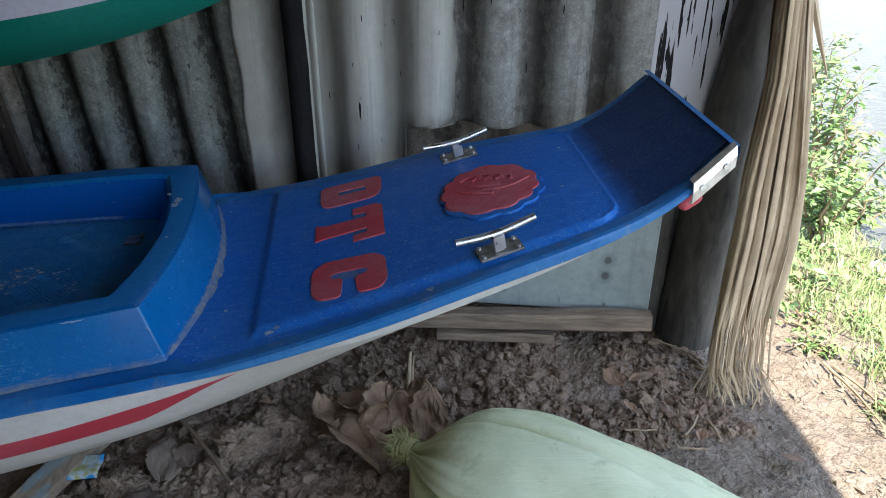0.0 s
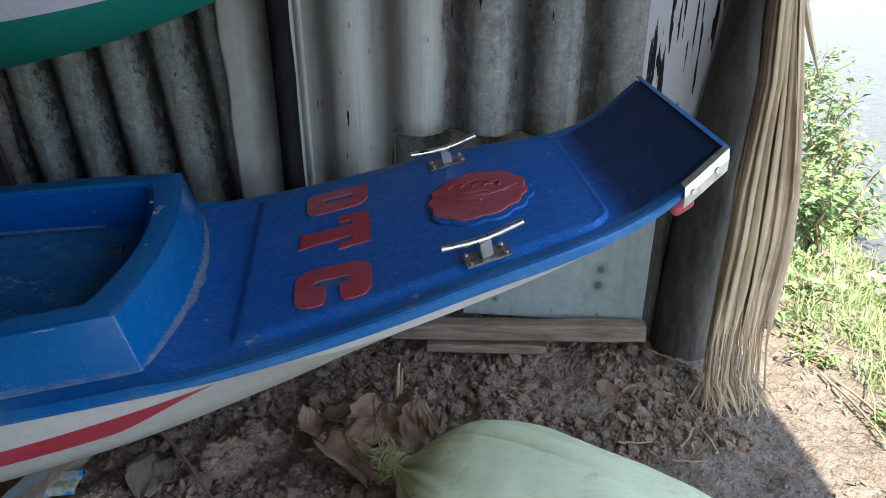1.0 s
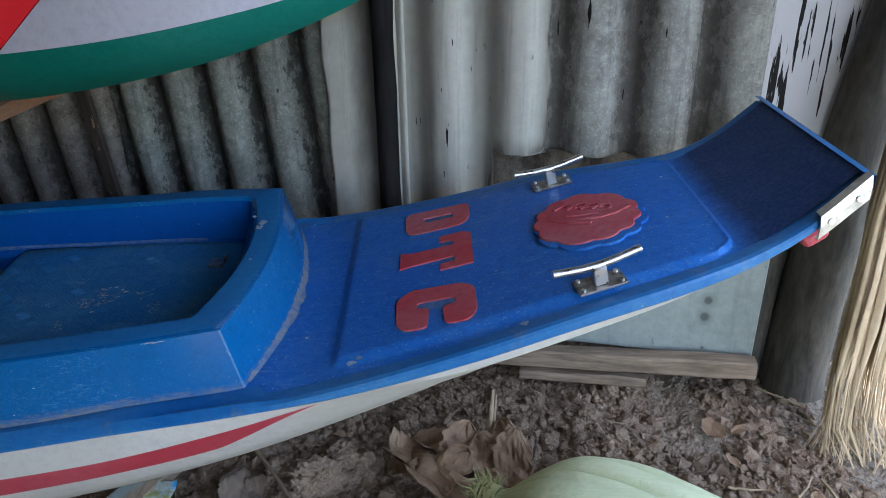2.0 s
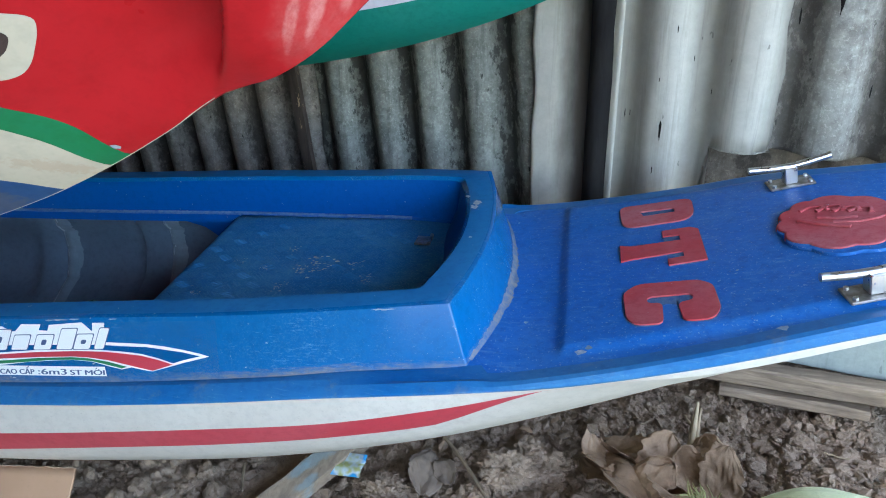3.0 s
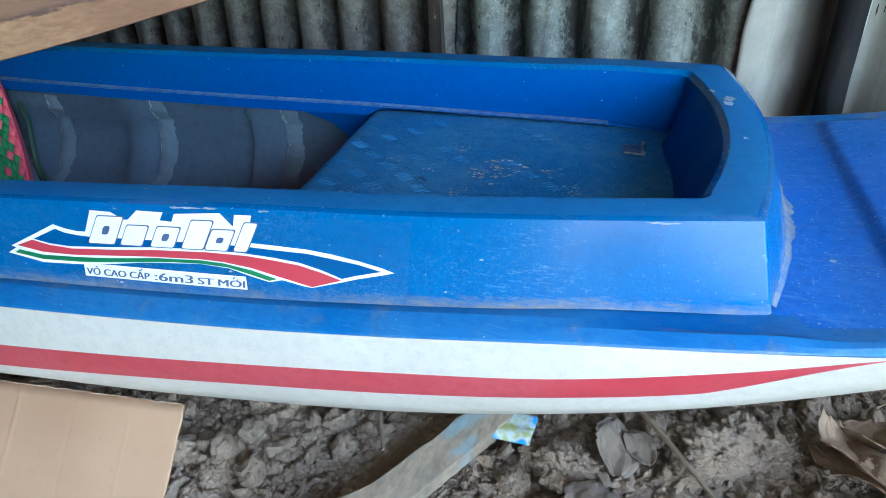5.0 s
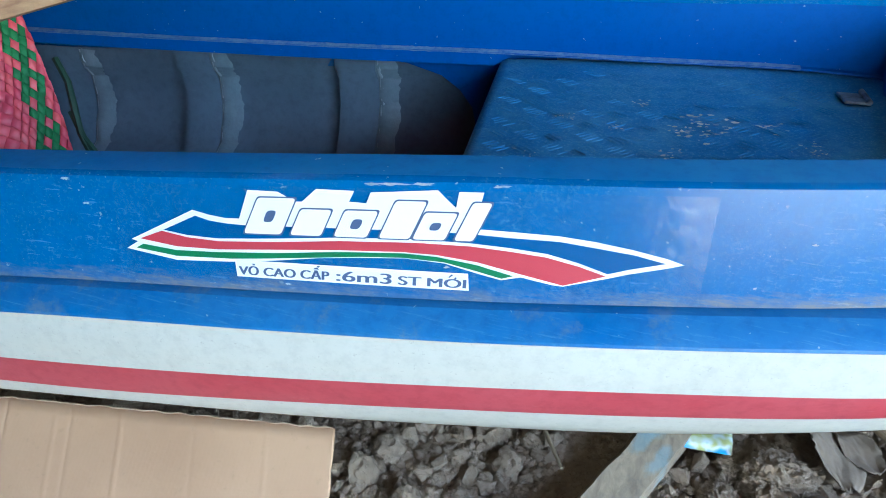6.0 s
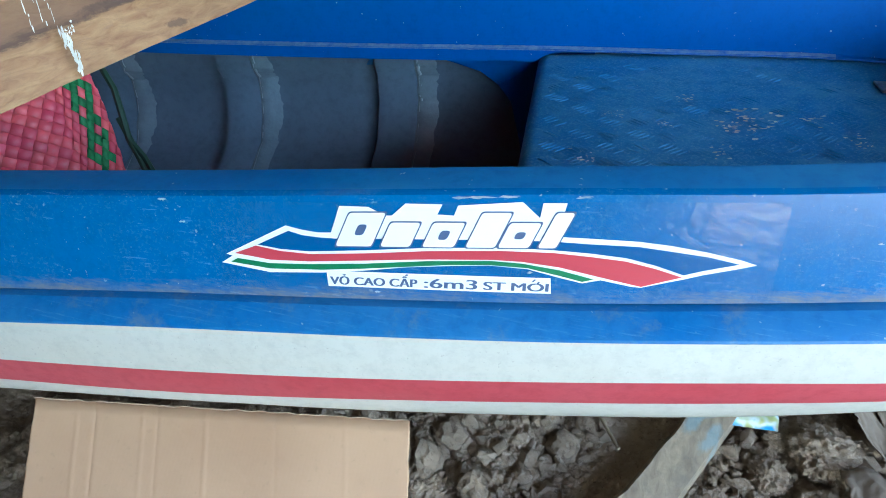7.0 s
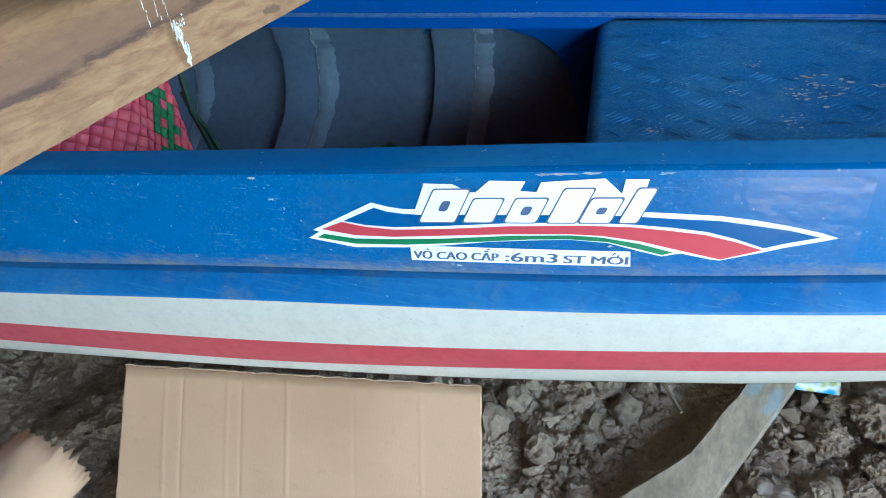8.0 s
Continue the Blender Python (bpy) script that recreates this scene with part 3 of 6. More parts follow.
def grid_faces(bm, rows, closed=False, mat=None):
    """Skins a list of rows of points; mat(i, j) gives a material index."""
    vs = [[bm.verts.new(p) for p in r] for r in rows]
    n = len(rows[0])
    for i in range(len(rows) - 1):
        for j in range(n if closed else n - 1):
            k = (j + 1) % n
            f = bm.faces.new((vs[i][j], vs[i][k], vs[i + 1][k], vs[i + 1][j]))
            if mat:
                f.material_index = mat(i, j)
    return vs


def tube(bm, pts, radii, n=8, flat=1.0):
    """A bent tube through pts."""
    rows = []
    pts = [Vector(p) for p in pts]
    for i, p in enumerate(pts):
        d = (pts[min(i + 1, len(pts) - 1)] - pts[max(i - 1, 0)]).normalized()
        q = d.to_track_quat("Z", "Y")
        r = radii[i] if isinstance(radii, (list, tuple)) else radii
        rows.append([p + q @ Vector((r * math.cos(2 * math.pi * k / n), flat * r * math.sin(2 * math.pi * k / n), 0)) for k in range(n)])
    vs = grid_faces(bm, rows, True)
    bm.faces.new(vs[0][::-1])
    bm.faces.new(vs[-1])
    return bm


def curve_of(*knots):
    """A smooth curve through (x, y1, y2 ...) knots; returns f(x) -> array of y."""
    k = np.array(knots, float)
    x, y = k[:, 0], k[:, 1:]
    s = np.gradient(y, x, axis=0)

    def f(t):
        t = min(max(t, x[0]), x[-1])
        i = min(max(int(np.searchsorted(x, t)) - 1, 0), len(x) - 2)
        h = x[i + 1] - x[i]
        a = (t - x[i]) / h
        return (2 * a ** 3 - 3 * a ** 2 + 1) * y[i] + (a ** 3 - 2 * a ** 2 + a) * h * s[i] + (3 * a ** 2 - 2 * a ** 3) * y[i + 1] + (a ** 3 - a ** 2) * h * s[i + 1]
    return f


def outline_mesh(loops, depth=0.0, bevel=0.0, text="", size=1.0):
    """A filled flat outline (holes are inner loops), or a line of text, as a bmesh lying in x, y with its top at z = depth."""
    if text:
        cu = bpy.data.curves.new("text", "FONT")
        cu.body, cu.size = text, size
    else:
        cu = bpy.data.curves.new("outline", "CURVE")
        cu.dimensions = "2D"
        for lp in loops:
            sp = cu.splines.new("POLY")
            sp.points.add(len(lp) - 1)
            for q, (x, y) in zip(sp.points, lp):
                q.co = (x, y, 0, 1)
            sp.use_cyclic_u = True
    if text:
        cu.offset = 0.0
    cu.fill_mode, cu.extrude, cu.bevel_depth, cu.bevel_resolution = "BOTH", max(0, depth / 2 - bevel), bevel, 1
    tmp = new("tmp", cu)
    dg = bpy.context.evaluated_depsgraph_get()
    dg.update()
    me = bpy.data.meshes.new_from_object(tmp.evaluated_get(dg))
    bpy.data.objects.remove(tmp)
    bpy.data.curves.remove(cu)
    bm = bmesh.new()
    bm.from_mesh(me)
    bpy.data.meshes.remove(me)
    for v in bm.verts:
        v.co.z += depth / 2
    return bm


def cut_by_x(bm, step):
    xs = [v.co.x for v in bm.verts]
    for x in np.arange(min(xs) + step, max(xs), step):
        bmesh.ops.bisect_plane(bm, geom=bm.verts[:] + bm.edges[:] + bm.faces[:], plane_co=(x, 0, 0), plane_no=(1, 0, 0))


def rounded(loop, r=.01, n=4):
    """Rounds the corners of a polygon."""
    out = []
    for i, p in enumerate(loop):
        p, a, b = Vector(p), Vector(loop[i - 1]), Vector(loop[(i + 1) % len(loop)])
        q0, q1 = p + (a - p).normalized() * min(r, (a - p).length * .45), p + (b - p).normalized() * min(r, (b - p).length * .45)
        for k in range(n + 1):
            t = k / n
            out.append(tuple((1 - t) ** 2 * q0 + 2 * t * (1 - t) * p + t * t * q1))
    return out


def blob(rnd, cx, cy, rx, ry, n=14, rough=.35):
    """An irregular patch outline."""
    ph = rnd.random() * 9
    return [(cx + rx * math.cos(a) * (1 + rough * (rnd.random() - .5) * 2), cy + ry * math.sin(a) * (1 + rough * (rnd.random() - .5) * 2)) for a in np.linspace(0, 2 * math.pi, n + 1)[:-1]]


def thick(ob, t, offset=-1.0):
    s = ob.modifiers.new("thickness", "SOLIDIFY")
    s.thickness, s.offset = t, offset
    return ob


# ---- ground, river, shelter ----
GROUND = 0.165


def smooth(a, b, x):
    t = min(max((x - a) / (b - a), 0), 1)
    return t * t * (3 - 2 * t)


def ground_z(x, y):
    bank = x - 0.10 * (y - 1.6)
    z = GROUND - 0.37 * smooth(1.1, 2.1, bank) - 1.6 * smooth(2.4, 7.0, bank)
    near = 1 - smooth(3, 6, abs(x)) * 1.0
    z -= .07 * smooth(1.2, .8, y) * smooth(.3, -.1, x) * near
    z += near * (0.022 * noise.noise((x * 3.1, y * 3.1, 0.3)) + 0.014 * noise.noise((x * 9, y * 9, 1.7)) + 0.006 * smooth(.2, .36, y) * noise.noise((x * 26, y * 26, 4.1)))
    return z


def soil_relief(x, y):
    """Height of the clods and crumbs that make up the broken soil."""
    f = smooth(-2.35, -2.2, x) * smooth(1.0, .75, x) * (1 - .65 * smooth(.34, .60, x)) * smooth(.35, .5, y) * smooth(1.98, 1.85, y)
    if f <= 0:
        return 0.0
    h = 0.0
    warp = .35 * noise.noise((x * 30, y * 30, 3))
    wx, wy = .010 * noise.noise((x * 24, y * 24, 8)) + .005 * noise.noise((x * 70, y * 70, 2)), .010 * noise.noise((x * 24, y * 24, 12)) + .005 * noise.noise((x * 70, y * 70, 6))
    for size, high in ((.066, .030), (.030, .016), (.0165, .013)):
        d, at = noise.voronoi(((x + wx) / size + warp, (y + wy) / size - warp, 7.0 + size))
        c = at[0]
        k = .5 + .5 * noise.noise((c.x * 5.1, c.y * 5.3, c.z * 3.3))
        big = .5 + .5 * noise.noise((x * 6, y * 6, size * 90))
        h += high * (.35 + .9 * k) * (.3 + .9 * big) * max(0, 1 - .75 * d[0] - .35 * d[0] * d[0]) * min(1, (d[1] - d[0]) * 3 + .45)
    h += .0025 * (1 - 2 * abs(noise.noise((x * 60, y * 60, 4)))) * (.5 + noise.noise((x * 14, y * 14, 9)))
    return f * (h - .020)


def build_ground():
    xs = [-60, -25, -12, -7, -5, -4, -3.2, -2.9, -2.6, -2.4] + list(np.arange(-2.35, 1.0, 0.0066)) + list(np.arange(1.0, 2.8, .03)) + [3, 3.4, 4, 5, 6, 8, 12, 25, 60]
    ys = [-60, -25, -12, -6, -3.5, -2.8] + list(np.arange(-2.4, .35, .05)) + list(np.arange(0.36, 1.98, 0.0066)) + list(np.arange(1.98, 3.2, .04)) + [3.4, 3.8, 4.4, 5, 6, 8, 12, 25, 60]
    vs = [(x, y, ground_z(x, y) + soil_relief(x, y)) for x in xs for y in ys]
    n = len(ys)
    fs = [(i * n + j, i * n + n + j, i * n + n + j + 1, i * n + j + 1) for i in range(len(xs) - 1) for j in range(n - 1)]
    me = bpy.data.meshes.new("ground")
    me.from_pydata(vs, [], fs)
    me.update()
    tagged(finish(new("ground", me), M["soil"]), "bare dry clod soil sloping to a pale river bank", "ground", kind="structure")


build_ground()


# ---- the blue boat ----
HEAD, TIP_UP = radians(7.2), 0.072
FWD = Vector((math.cos(HEAD), math.sin(HEAD), 0))
SIDE = Vector((-math.sin(HEAD), math.cos(HEAD), TIP_UP))
BASE = Vector((-0.555, 1.30, 0))


def B(u, v, w):
    """Boat coordinates (forward, to the far side, up) into the world."""
    return BASE + FWD * u + SIDE * v + Vector((0, 0, w))


#            u      rim half, rim low,  red top v, w,   red low v, w,   chine v, w,   keel w, deck w, centre
sec = curve_of(
    (-3.6, .430, .400, .415, .330, .400, .270, .370, .220, .180, .430, 0),
    (-1.4, .408, .484, .393, .417, .379, .368, .352, .320, .205, .508, 0),
    (-1.0, .400, .520, .388, .446, .372, .394, .350, .357, .235, .544, 0),
    (-0.8, .395, .535, .385, .467, .369, .418, .328, .356, .250, .559, 0),
    (-0.6, .388, .551, .378, .489, .360, .440, .312, .368, .270, .575, 0),
    (-0.4, .380, .572, .366, .510, .346, .460, .296, .385, .300, .596, 0),
    (-0.2, .370, .596, .358, .539, .336, .492, .280, .416, .335, .618, 0),
    (0.0, .360, .618, .338, .577, .312, .528, .265, .463, .390, .630, 0),
    (0.19, .343, .640, .322, .626, .318, .615, .250, .524, .450, .660, 0),
    (0.40, .322, .682, .300, .655, .290, .640, .218, .590, .530, .708, 0),
    (0.60, .300, .735, .275, .705, .260, .690, .170, .660, .610, .763, 0),
    (0.80, .265, .777, .235, .755, .220, .745, .120, .735, .700, .805, .004),
    (0.90, .247, .797, .215, .780, .205, .775, .100, .772, .745, .822, .02),
    (1.00, .238, .845, .205, .832, .195, .825, .085, .815, .795, .868, .034),
    (1.085, .233, .915, .200, .905, .190, .900, .075, .890, .870, .935, .045))
#              u      coaming half width, top height
coam = curve_of((-3.6, .365, .535), (-1.4, .352, .625), (-1.0, .345, .657), (-.6, .336, .693), (-.4, .33, .709), (-.2, .318, .727), (0, .290, .741))
U_ALL = list(np.arange(-3.6, -1.4, 0.2)) + list(np.arange(-1.4, -.035, 0.035)) + list(np.arange(-.035, .18, .0125)) + list(np.arange(.1925, 1.08, .035)) + [1.085]


def foot(u):
    """Half width at which the coaming stands on the side deck."""
    f = smooth(-.30, .05, u)
    return (sec(u)[0] - .034) * (1 - f) + .304 * f


def panel(u, k, out=0.0):
    """A place on the near side of the coaming: k from its foot (0) to its top edge (1), out metres in front of it."""
    cw, ct = coam(u)
    a, b = Vector((-foot(u), sec(u)[9] + .001)), Vector((-cw, ct))
    d = (b - a).normalized()
    p = a.lerp(b, k) + Vector((-d.y, d.x)) * out
    return B(u, p.x, p.y)


def build_boat():
    boat = thing("boat", "blue and white fibreglass river boat with red stripe and raised bow", "boat")
    boat.location = (-1.0, 1.25, GROUND)
    bpy.context.view_layer.update()

    # hull skin: white with a red stripe that ends in a point below the fore deck
    bm = bmesh.new()
    rows = []
    for u in U_ALL:
        rh, rl, av, aw, bv, bw, cv, cw, kw, dk, c = sec(u)
        taper = min(1, max(0, (.155 - u) / .18)) ** .75
        bv, bw = av + (bv - av) * taper, aw + (bw - aw) * taper
        half = [(rh - .014, rl + .004), (rh - .012, rl), (av, aw), (bv, bw), ((bv + cv) / 2 + .006, (bw + cw) / 2), (cv, cw), (cv * .6, (cw + kw) / 2 - .012), (0, kw)]
        rows.append([B(u, c - v, w) for v, w in half] + [B(u, c + v, w) for v, w in half[-2::-1]])
    cols = len(rows[0]) - 1
    grid_faces(bm, rows, mat=lambda i, j: 1 if j in (2, cols - 3) and U_ALL[i] < .15 else 0)
    bm.faces.new([bm.verts.new(p) for p in rows[-1]])
    part("hull", bm, [M["white"], M["stripe"]], boat, "white hull with a painted red stripe", 50)

    # rim: the blue flange round deck and coaming
    for s in (-1, 1):
        bm = bmesh.new()
        rows = []
        for u in U_ALL:
            rh, rl, *_, dk, c = sec(u)
            inner = min(rh - .038, foot(u) - .008) if u < .06 else rh - .038
            f = smooth(.02, .12, u)
            side = [(rh - .03, rl + .002), (rh - .003, rl), (rh, rl + .003), (rh - .0008, rl + .006), (rh - .005, rl + .0105), (rh - .014, rl + .0165), (rh - .025, dk - .0015), (inner, dk - .0005), (inner - .002, dk - .016)]
            fore = [(rh - .03, rl + .002), (rh - .003, rl), (rh, rl + .004), (rh - .0005, dk - .010), (rh - .004, dk - .0055), (rh - .012, dk - .0035), (rh - .024, dk - .0042), (inner, dk - .0056), (inner - .002, dk - .016)]
            q = [(a[0] * (1 - f) + b[0] * f, a[1] * (1 - f) + b[1] * f) for a, b in zip(side, fore)]
            rows.append([B(u, c + s * v, w) for v, w in q])
        grid_faces(bm, rows)
        part("gunwale", bm, M["rim_blue"], boat, "", 14)

    # fore deck with its raised non-slip panel and upturned bow
    bm = bmesh.new()
    def deck_w(u, k):
        w = sec(u)[9]
        half = sec(u)[0] - .034
        r = .034
        lim = (.95 if k > 0 else .87 + .06 * smooth(.2, .85, u)) * half
        qu, qv = max(u - (.876 - r), 0), max(abs(k) * half - (lim - r), 0)
        fore = math.hypot(qu, qv) - r
        inside = smooth(.166, .186, u) * (smooth(.007, -.003, fore) if qu > 0 else smooth(.018, -.014, abs(k) * half - lim))
        ridge = math.exp(-(fore / .006) ** 2) * smooth(.80, .84, u)
        edge = .010 * smooth(.9, 1, abs(k)) * (1 - smooth(.03, .1, u))
        return w - edge - .006 * smooth(.05, .1, u) * (1 - smooth(.90, 1.0, u)) + .0085 * inside + .003 * ridge
    uu = [-.08, -.04, 0, .04, .08, .12, .15] + list(np.arange(.162, .192, .004)) + list(np.arange(.2, .80, .025)) + list(np.arange(.80, .93, .0045)) + list(np.arange(.95, 1.08, .02)) + [1.085]
    V = [k / 10 for k in range(-7, 8)] + [s * (.72 + .014 * i) for s in (-1, 1) for i in range(21)]
    V = sorted(set(round(k, 4) for k in V))
    rows = [[B(u, sec(u)[10] + k * (sec(u)[0] - .034), deck_w(u, k)) for k in V] for u in uu]
    grid_faces(bm, rows)
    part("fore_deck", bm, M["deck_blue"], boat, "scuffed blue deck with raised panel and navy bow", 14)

    # coaming: a raised rim round the open well, with a bowed front
    aft = [u for u in U_ALL if u < -.11]
    R = .024

    rise = lambda u: .028 * min(1, max(0, (-.30 - u) / 1.05))

    def ring(dv, du, dw, r, far=1):
        """One loop: near side aft -> front -> far side aft, inset by dv, front at du."""
        loop = []
        for u in aft:
            cw, ct = coam(u)
            loop.append((u, -(cw - dv), ct + dw))
        cw, ct = coam(du - r)
        e = cw - dv
        n = 6
        for i in range(1, n + 1):
            a = math.pi / 2 * i / n
            loop.append((du - r + r * math.sin(a), -(e - r + r * math.cos(a)), ct + dw))
        for k in np.linspace(-1, 1, 11)[1:-1]:
            v = k * (e - r)
            loop.append((du + .036 * (1 - k * k), v, ct + dw))
        for i in range(n, 0, -1):
            a = math.pi / 2 * i / n
            loop.append((du - r + r * math.sin(a), e - r + r * math.cos(a), ct + dw))
        for u in reversed(aft):
            cw, ct = coam(u)
            loop.append((u, cw - dv, ct + dw + far * rise(u)))
        return loop
    bm = bmesh.new()
    outer = ring(0, 0, 0, .006)

    def base_of(p):
        u, v, w = p
        side = 1 if v > 0 else -1
        if u < -.10:
            return (u, side * foot(u), sec(u)[9] + .001)
        k = min(1, abs(v) / .29)
        return (u + .030 + .012 * (1 - k * k), v * 1.027, sec(u + .034)[9] - .003)
    base = [base_of(p) for p in outer]
    mid = [tuple(a * .93 + b * .07 for a, b in zip(p, q)) for p, q in zip(outer, base)]
    top = ring(.007, -.007, .003, .012)
    top2 = ring(.050, -.052, .003, R)
    top3 = ring(.058, -.060, -.004, R)
    drop = lambda u: .058 + .043 * (u + 1.15) / 1.05
    skirt = [(u - (.05 * smooth(.275, .15, abs(v)) if u > -.2 else 0), v, w - drop(u)) for u, v, w in ring(.055, -.058, 0, R, 0)]
    lip = [(u, v * .974, w - .002) for u, v, w in skirt]
    lip2 = [(u, v * .971, w - (.024 if u < -.66 else .005)) for u, v, w in skirt]
    lip3 = [(u, v * 1.02, w - (.027 if u < -.66 else .008)) for u, v, w in skirt]
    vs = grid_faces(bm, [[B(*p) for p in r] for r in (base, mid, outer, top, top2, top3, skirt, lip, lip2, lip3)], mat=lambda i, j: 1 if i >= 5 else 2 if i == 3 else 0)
    up = {v: (p[0], k) for row, k in zip(vs, (0, .93, 1, 1.1, 1.2, 1.3, 1.4, 1.5, 1.6, 1.7)) for v, p in zip(row, outer)}
    uv = bm.loops.layers.uv.new("along_and_up")
    for f in bm.faces:
        for l in f.loops:
            l[uv].uv = up[l.vert]
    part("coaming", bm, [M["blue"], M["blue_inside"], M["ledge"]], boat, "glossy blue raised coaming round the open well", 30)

    # dust lying along the far ledge
    bm = bmesh.new()
    rnd = random.Random(14)
    far = [p for p in lip if p[1] > .2 and -2.4 < p[0] < -.15][::-1]
    rows = []
    for i in range(len(far) * 4 - 4):
        a, b = Vector(far[i // 4]), Vector(far[i // 4 + 1])
        u, v, w = a.lerp(b, (i % 4) / 4)
        q = .0010 + .0045 * rnd.random() * max(.1, .5 + noise.noise((u * 7, 0, 3)))
        rows.append([B(u, v - .0008, w - .0012 - .3 * q), B(u, v + .001, w + .0012), B(u, v + .004 + q * .6, w + .0022), B(u, v + .0105, w + .0034 + q * .8)])
    grid_faces(bm, rows)
    tagged(part("lying_dust", bm, M["dust"], boat, "pale dust along the inner ledge", 60), kind="stuff")

    # transom
    rh, rl, av, aw, bv, bw, cv, cw, kw, dk, c = sec(-3.6)
    kv, ct = coam(-3.6)
    half = [(0, kw), (cv * .6, (cw + kw) / 2 - .012), (cv, cw), (bv, bw), (av, aw), (rh, rl), (rh, dk - .008), (foot(-3.6), dk), (kv, ct)]
    bm = outline_mesh([half + [(-v, w) for v, w in half[:0:-1]]], .02)
    for v in bm.verts:
        v.co = B(-3.6 - v.co.z, v.co.x, v.co.y)
    part("transom", bm, M["rim_blue"], boat, "flat blue transom")

    # grey liner with flat cross ribs
    bm = bmesh.new()
    rows = []
    lu = [-3.5, -3.0, -2.5, -2.1] + list(np.arange(-1.9, -.55, .01))
    for u in lu:
        rib = 0
        for ru in (-1.64, -1.305, -.972):
            rib = max(rib, smooth(ru - .003, ru + .003, u) * (1 - smooth(ru + .02, ru + .135, u)))
            rib -= .5 * smooth(ru - .045, ru - .004, u) * (1 - smooth(ru - .003, ru, u))
        rh, rl, av, aw, bv, bw, cv, cw, kw, dk, c = sec(u)
        q = [(rh - .052, dk + .022), (rh - .050, dk - .018), (rh - .030, rl - .02), (av - .012, aw), (bv - .014, bw), (cv - .008, cw + .012), (cv * .62, (cw + kw) / 2 + .01), (0, kw + .018)]
        rows.append([B(u, -v + .020 * rib, w + .010 * rib) for v, w in q] + [B(u, v - .020 * rib, w + .010 * rib) for v, w in q[-2::-1]])
    grid_faces(bm, rows)
    liner = part("liner", bm, M["liner"], boat, "dark grey ribbed inside of the hull", 40)
    # pale resin runs along the ribs
    rnd = random.Random(8)
    for ru in (-1.52, -1.222, -.886):
        bm = bmesh.new()
        rows, core = [], []
        rh, rl, av, aw, bv, bw, cv, cw, kw, dk, c = sec(ru)
        lift = .020 * (1 - smooth(.02, .135, next(ru - r for r in (-1.64, -1.305, -.972) if 0 < ru - r < .14)))
        path = [(rh - .053, dk + .018), (rh - .051, dk - .018), (rh - .031, rl - .02), (av - .013, aw), (bv - .015, bw), (cv - .009, cw + .012), (cv * .62, (cw + kw) / 2 + .01), (.02, kw + .019)]
        pts = [Vector(path[i]).lerp(Vector(path[i + 1]), k / 8) for i in range(len(path) - 1) for k in range(8)]
        for k, p in enumerate(pts):
            a = .008 + .004 * noise.noise((k * .25, ru, 0))
            b = .034 + .010 * noise.noise((k * .16, ru, 4)) + .005 * noise.noise((k * .7, ru, 6)) - .008 * smooth(30, 48, k)
            c1 = .0015 * noise.noise((k * .3, ru, 9))
            out = lambda u, h: B(ru + u, p.x - max(0, lift - .17 * max(0, u)) - h, p.y + lift * .5 + h * .5)
            rows.append([out(-a, .0004), out(c1, .004), out(b * .5, .003), out(b, .0006)])
            core.append(out(c1, .0022))
        grid_faces(bm, rows)
        part("resin_run", bm, M["resin"], liner, "", 60)
        bm = bmesh.new()
        tube(bm, core, [.0034 + .0016 * noise.noise((k * .4, ru, 2)) for k in range(len(core))], 8, .35)
        part("resin_ridge", bm, M["resin_core"], liner, "", 60)
    # blue web under the far ledge
    bm = outline_mesh([[(-.93, .62), (-.56, .62), (-.56, .36), (-.664, .36), (-.682, .425), (-.706, .490), (-.730, .517), (-.765, .541), (-.83, .558), (-.93, .566)]], .004)
    for v in bm.verts:
        v.co = B(v.co.x, .332 - v.co.z - .9 * max(0, .46 - v.co.y), v.co.y)
    part("web", bm, M["blue_inside"], boat)

    # chequered locker lid
    lid_w = lambda u: .632 + .06 * u
    bm = bmesh.new()
    rows = []
    for u in (-.657, -.654, -.648, -.638, -.5, -.3, -.2, -.05):
        drop = .014 if u == -.657 else .006 if u == -.654 else .0018 if u == -.648 else 0
        rows.append([B(u, v, lid_w(u) - drop - d) for v, d in ((-.292, .0), (-.27, 0), (-.1, 0), (.1, 0), (.27, 0), (.292, .0))])
    rows.insert(0, [B(-.657, v, lid_w(-.655) - .035) for v in (-.292, -.27, -.1, .1, .27, .292)])
    rows.insert(0, [B(-.645, v, lid_w(-.655) - .037) for v in (-.292, -.27, -.1, .1, .27, .292)])
    rows.insert(0, [B(-.52, v, lid_w(-.52) - .037) for v in (-.292, -.27, -.1, .1, .27, .292)])
    rows.insert(0, [B(-.52, v, .41) for v in (-.292, -.27, -.1, .1, .27, .292)])
    grid_faces(bm, rows)
    lid = part("locker_lid", bm, M["tread"], boat, "dusty blue locker lid with chequer tread pattern", 50)
    bm = bmesh.new()
    rnd = random.Random(5)
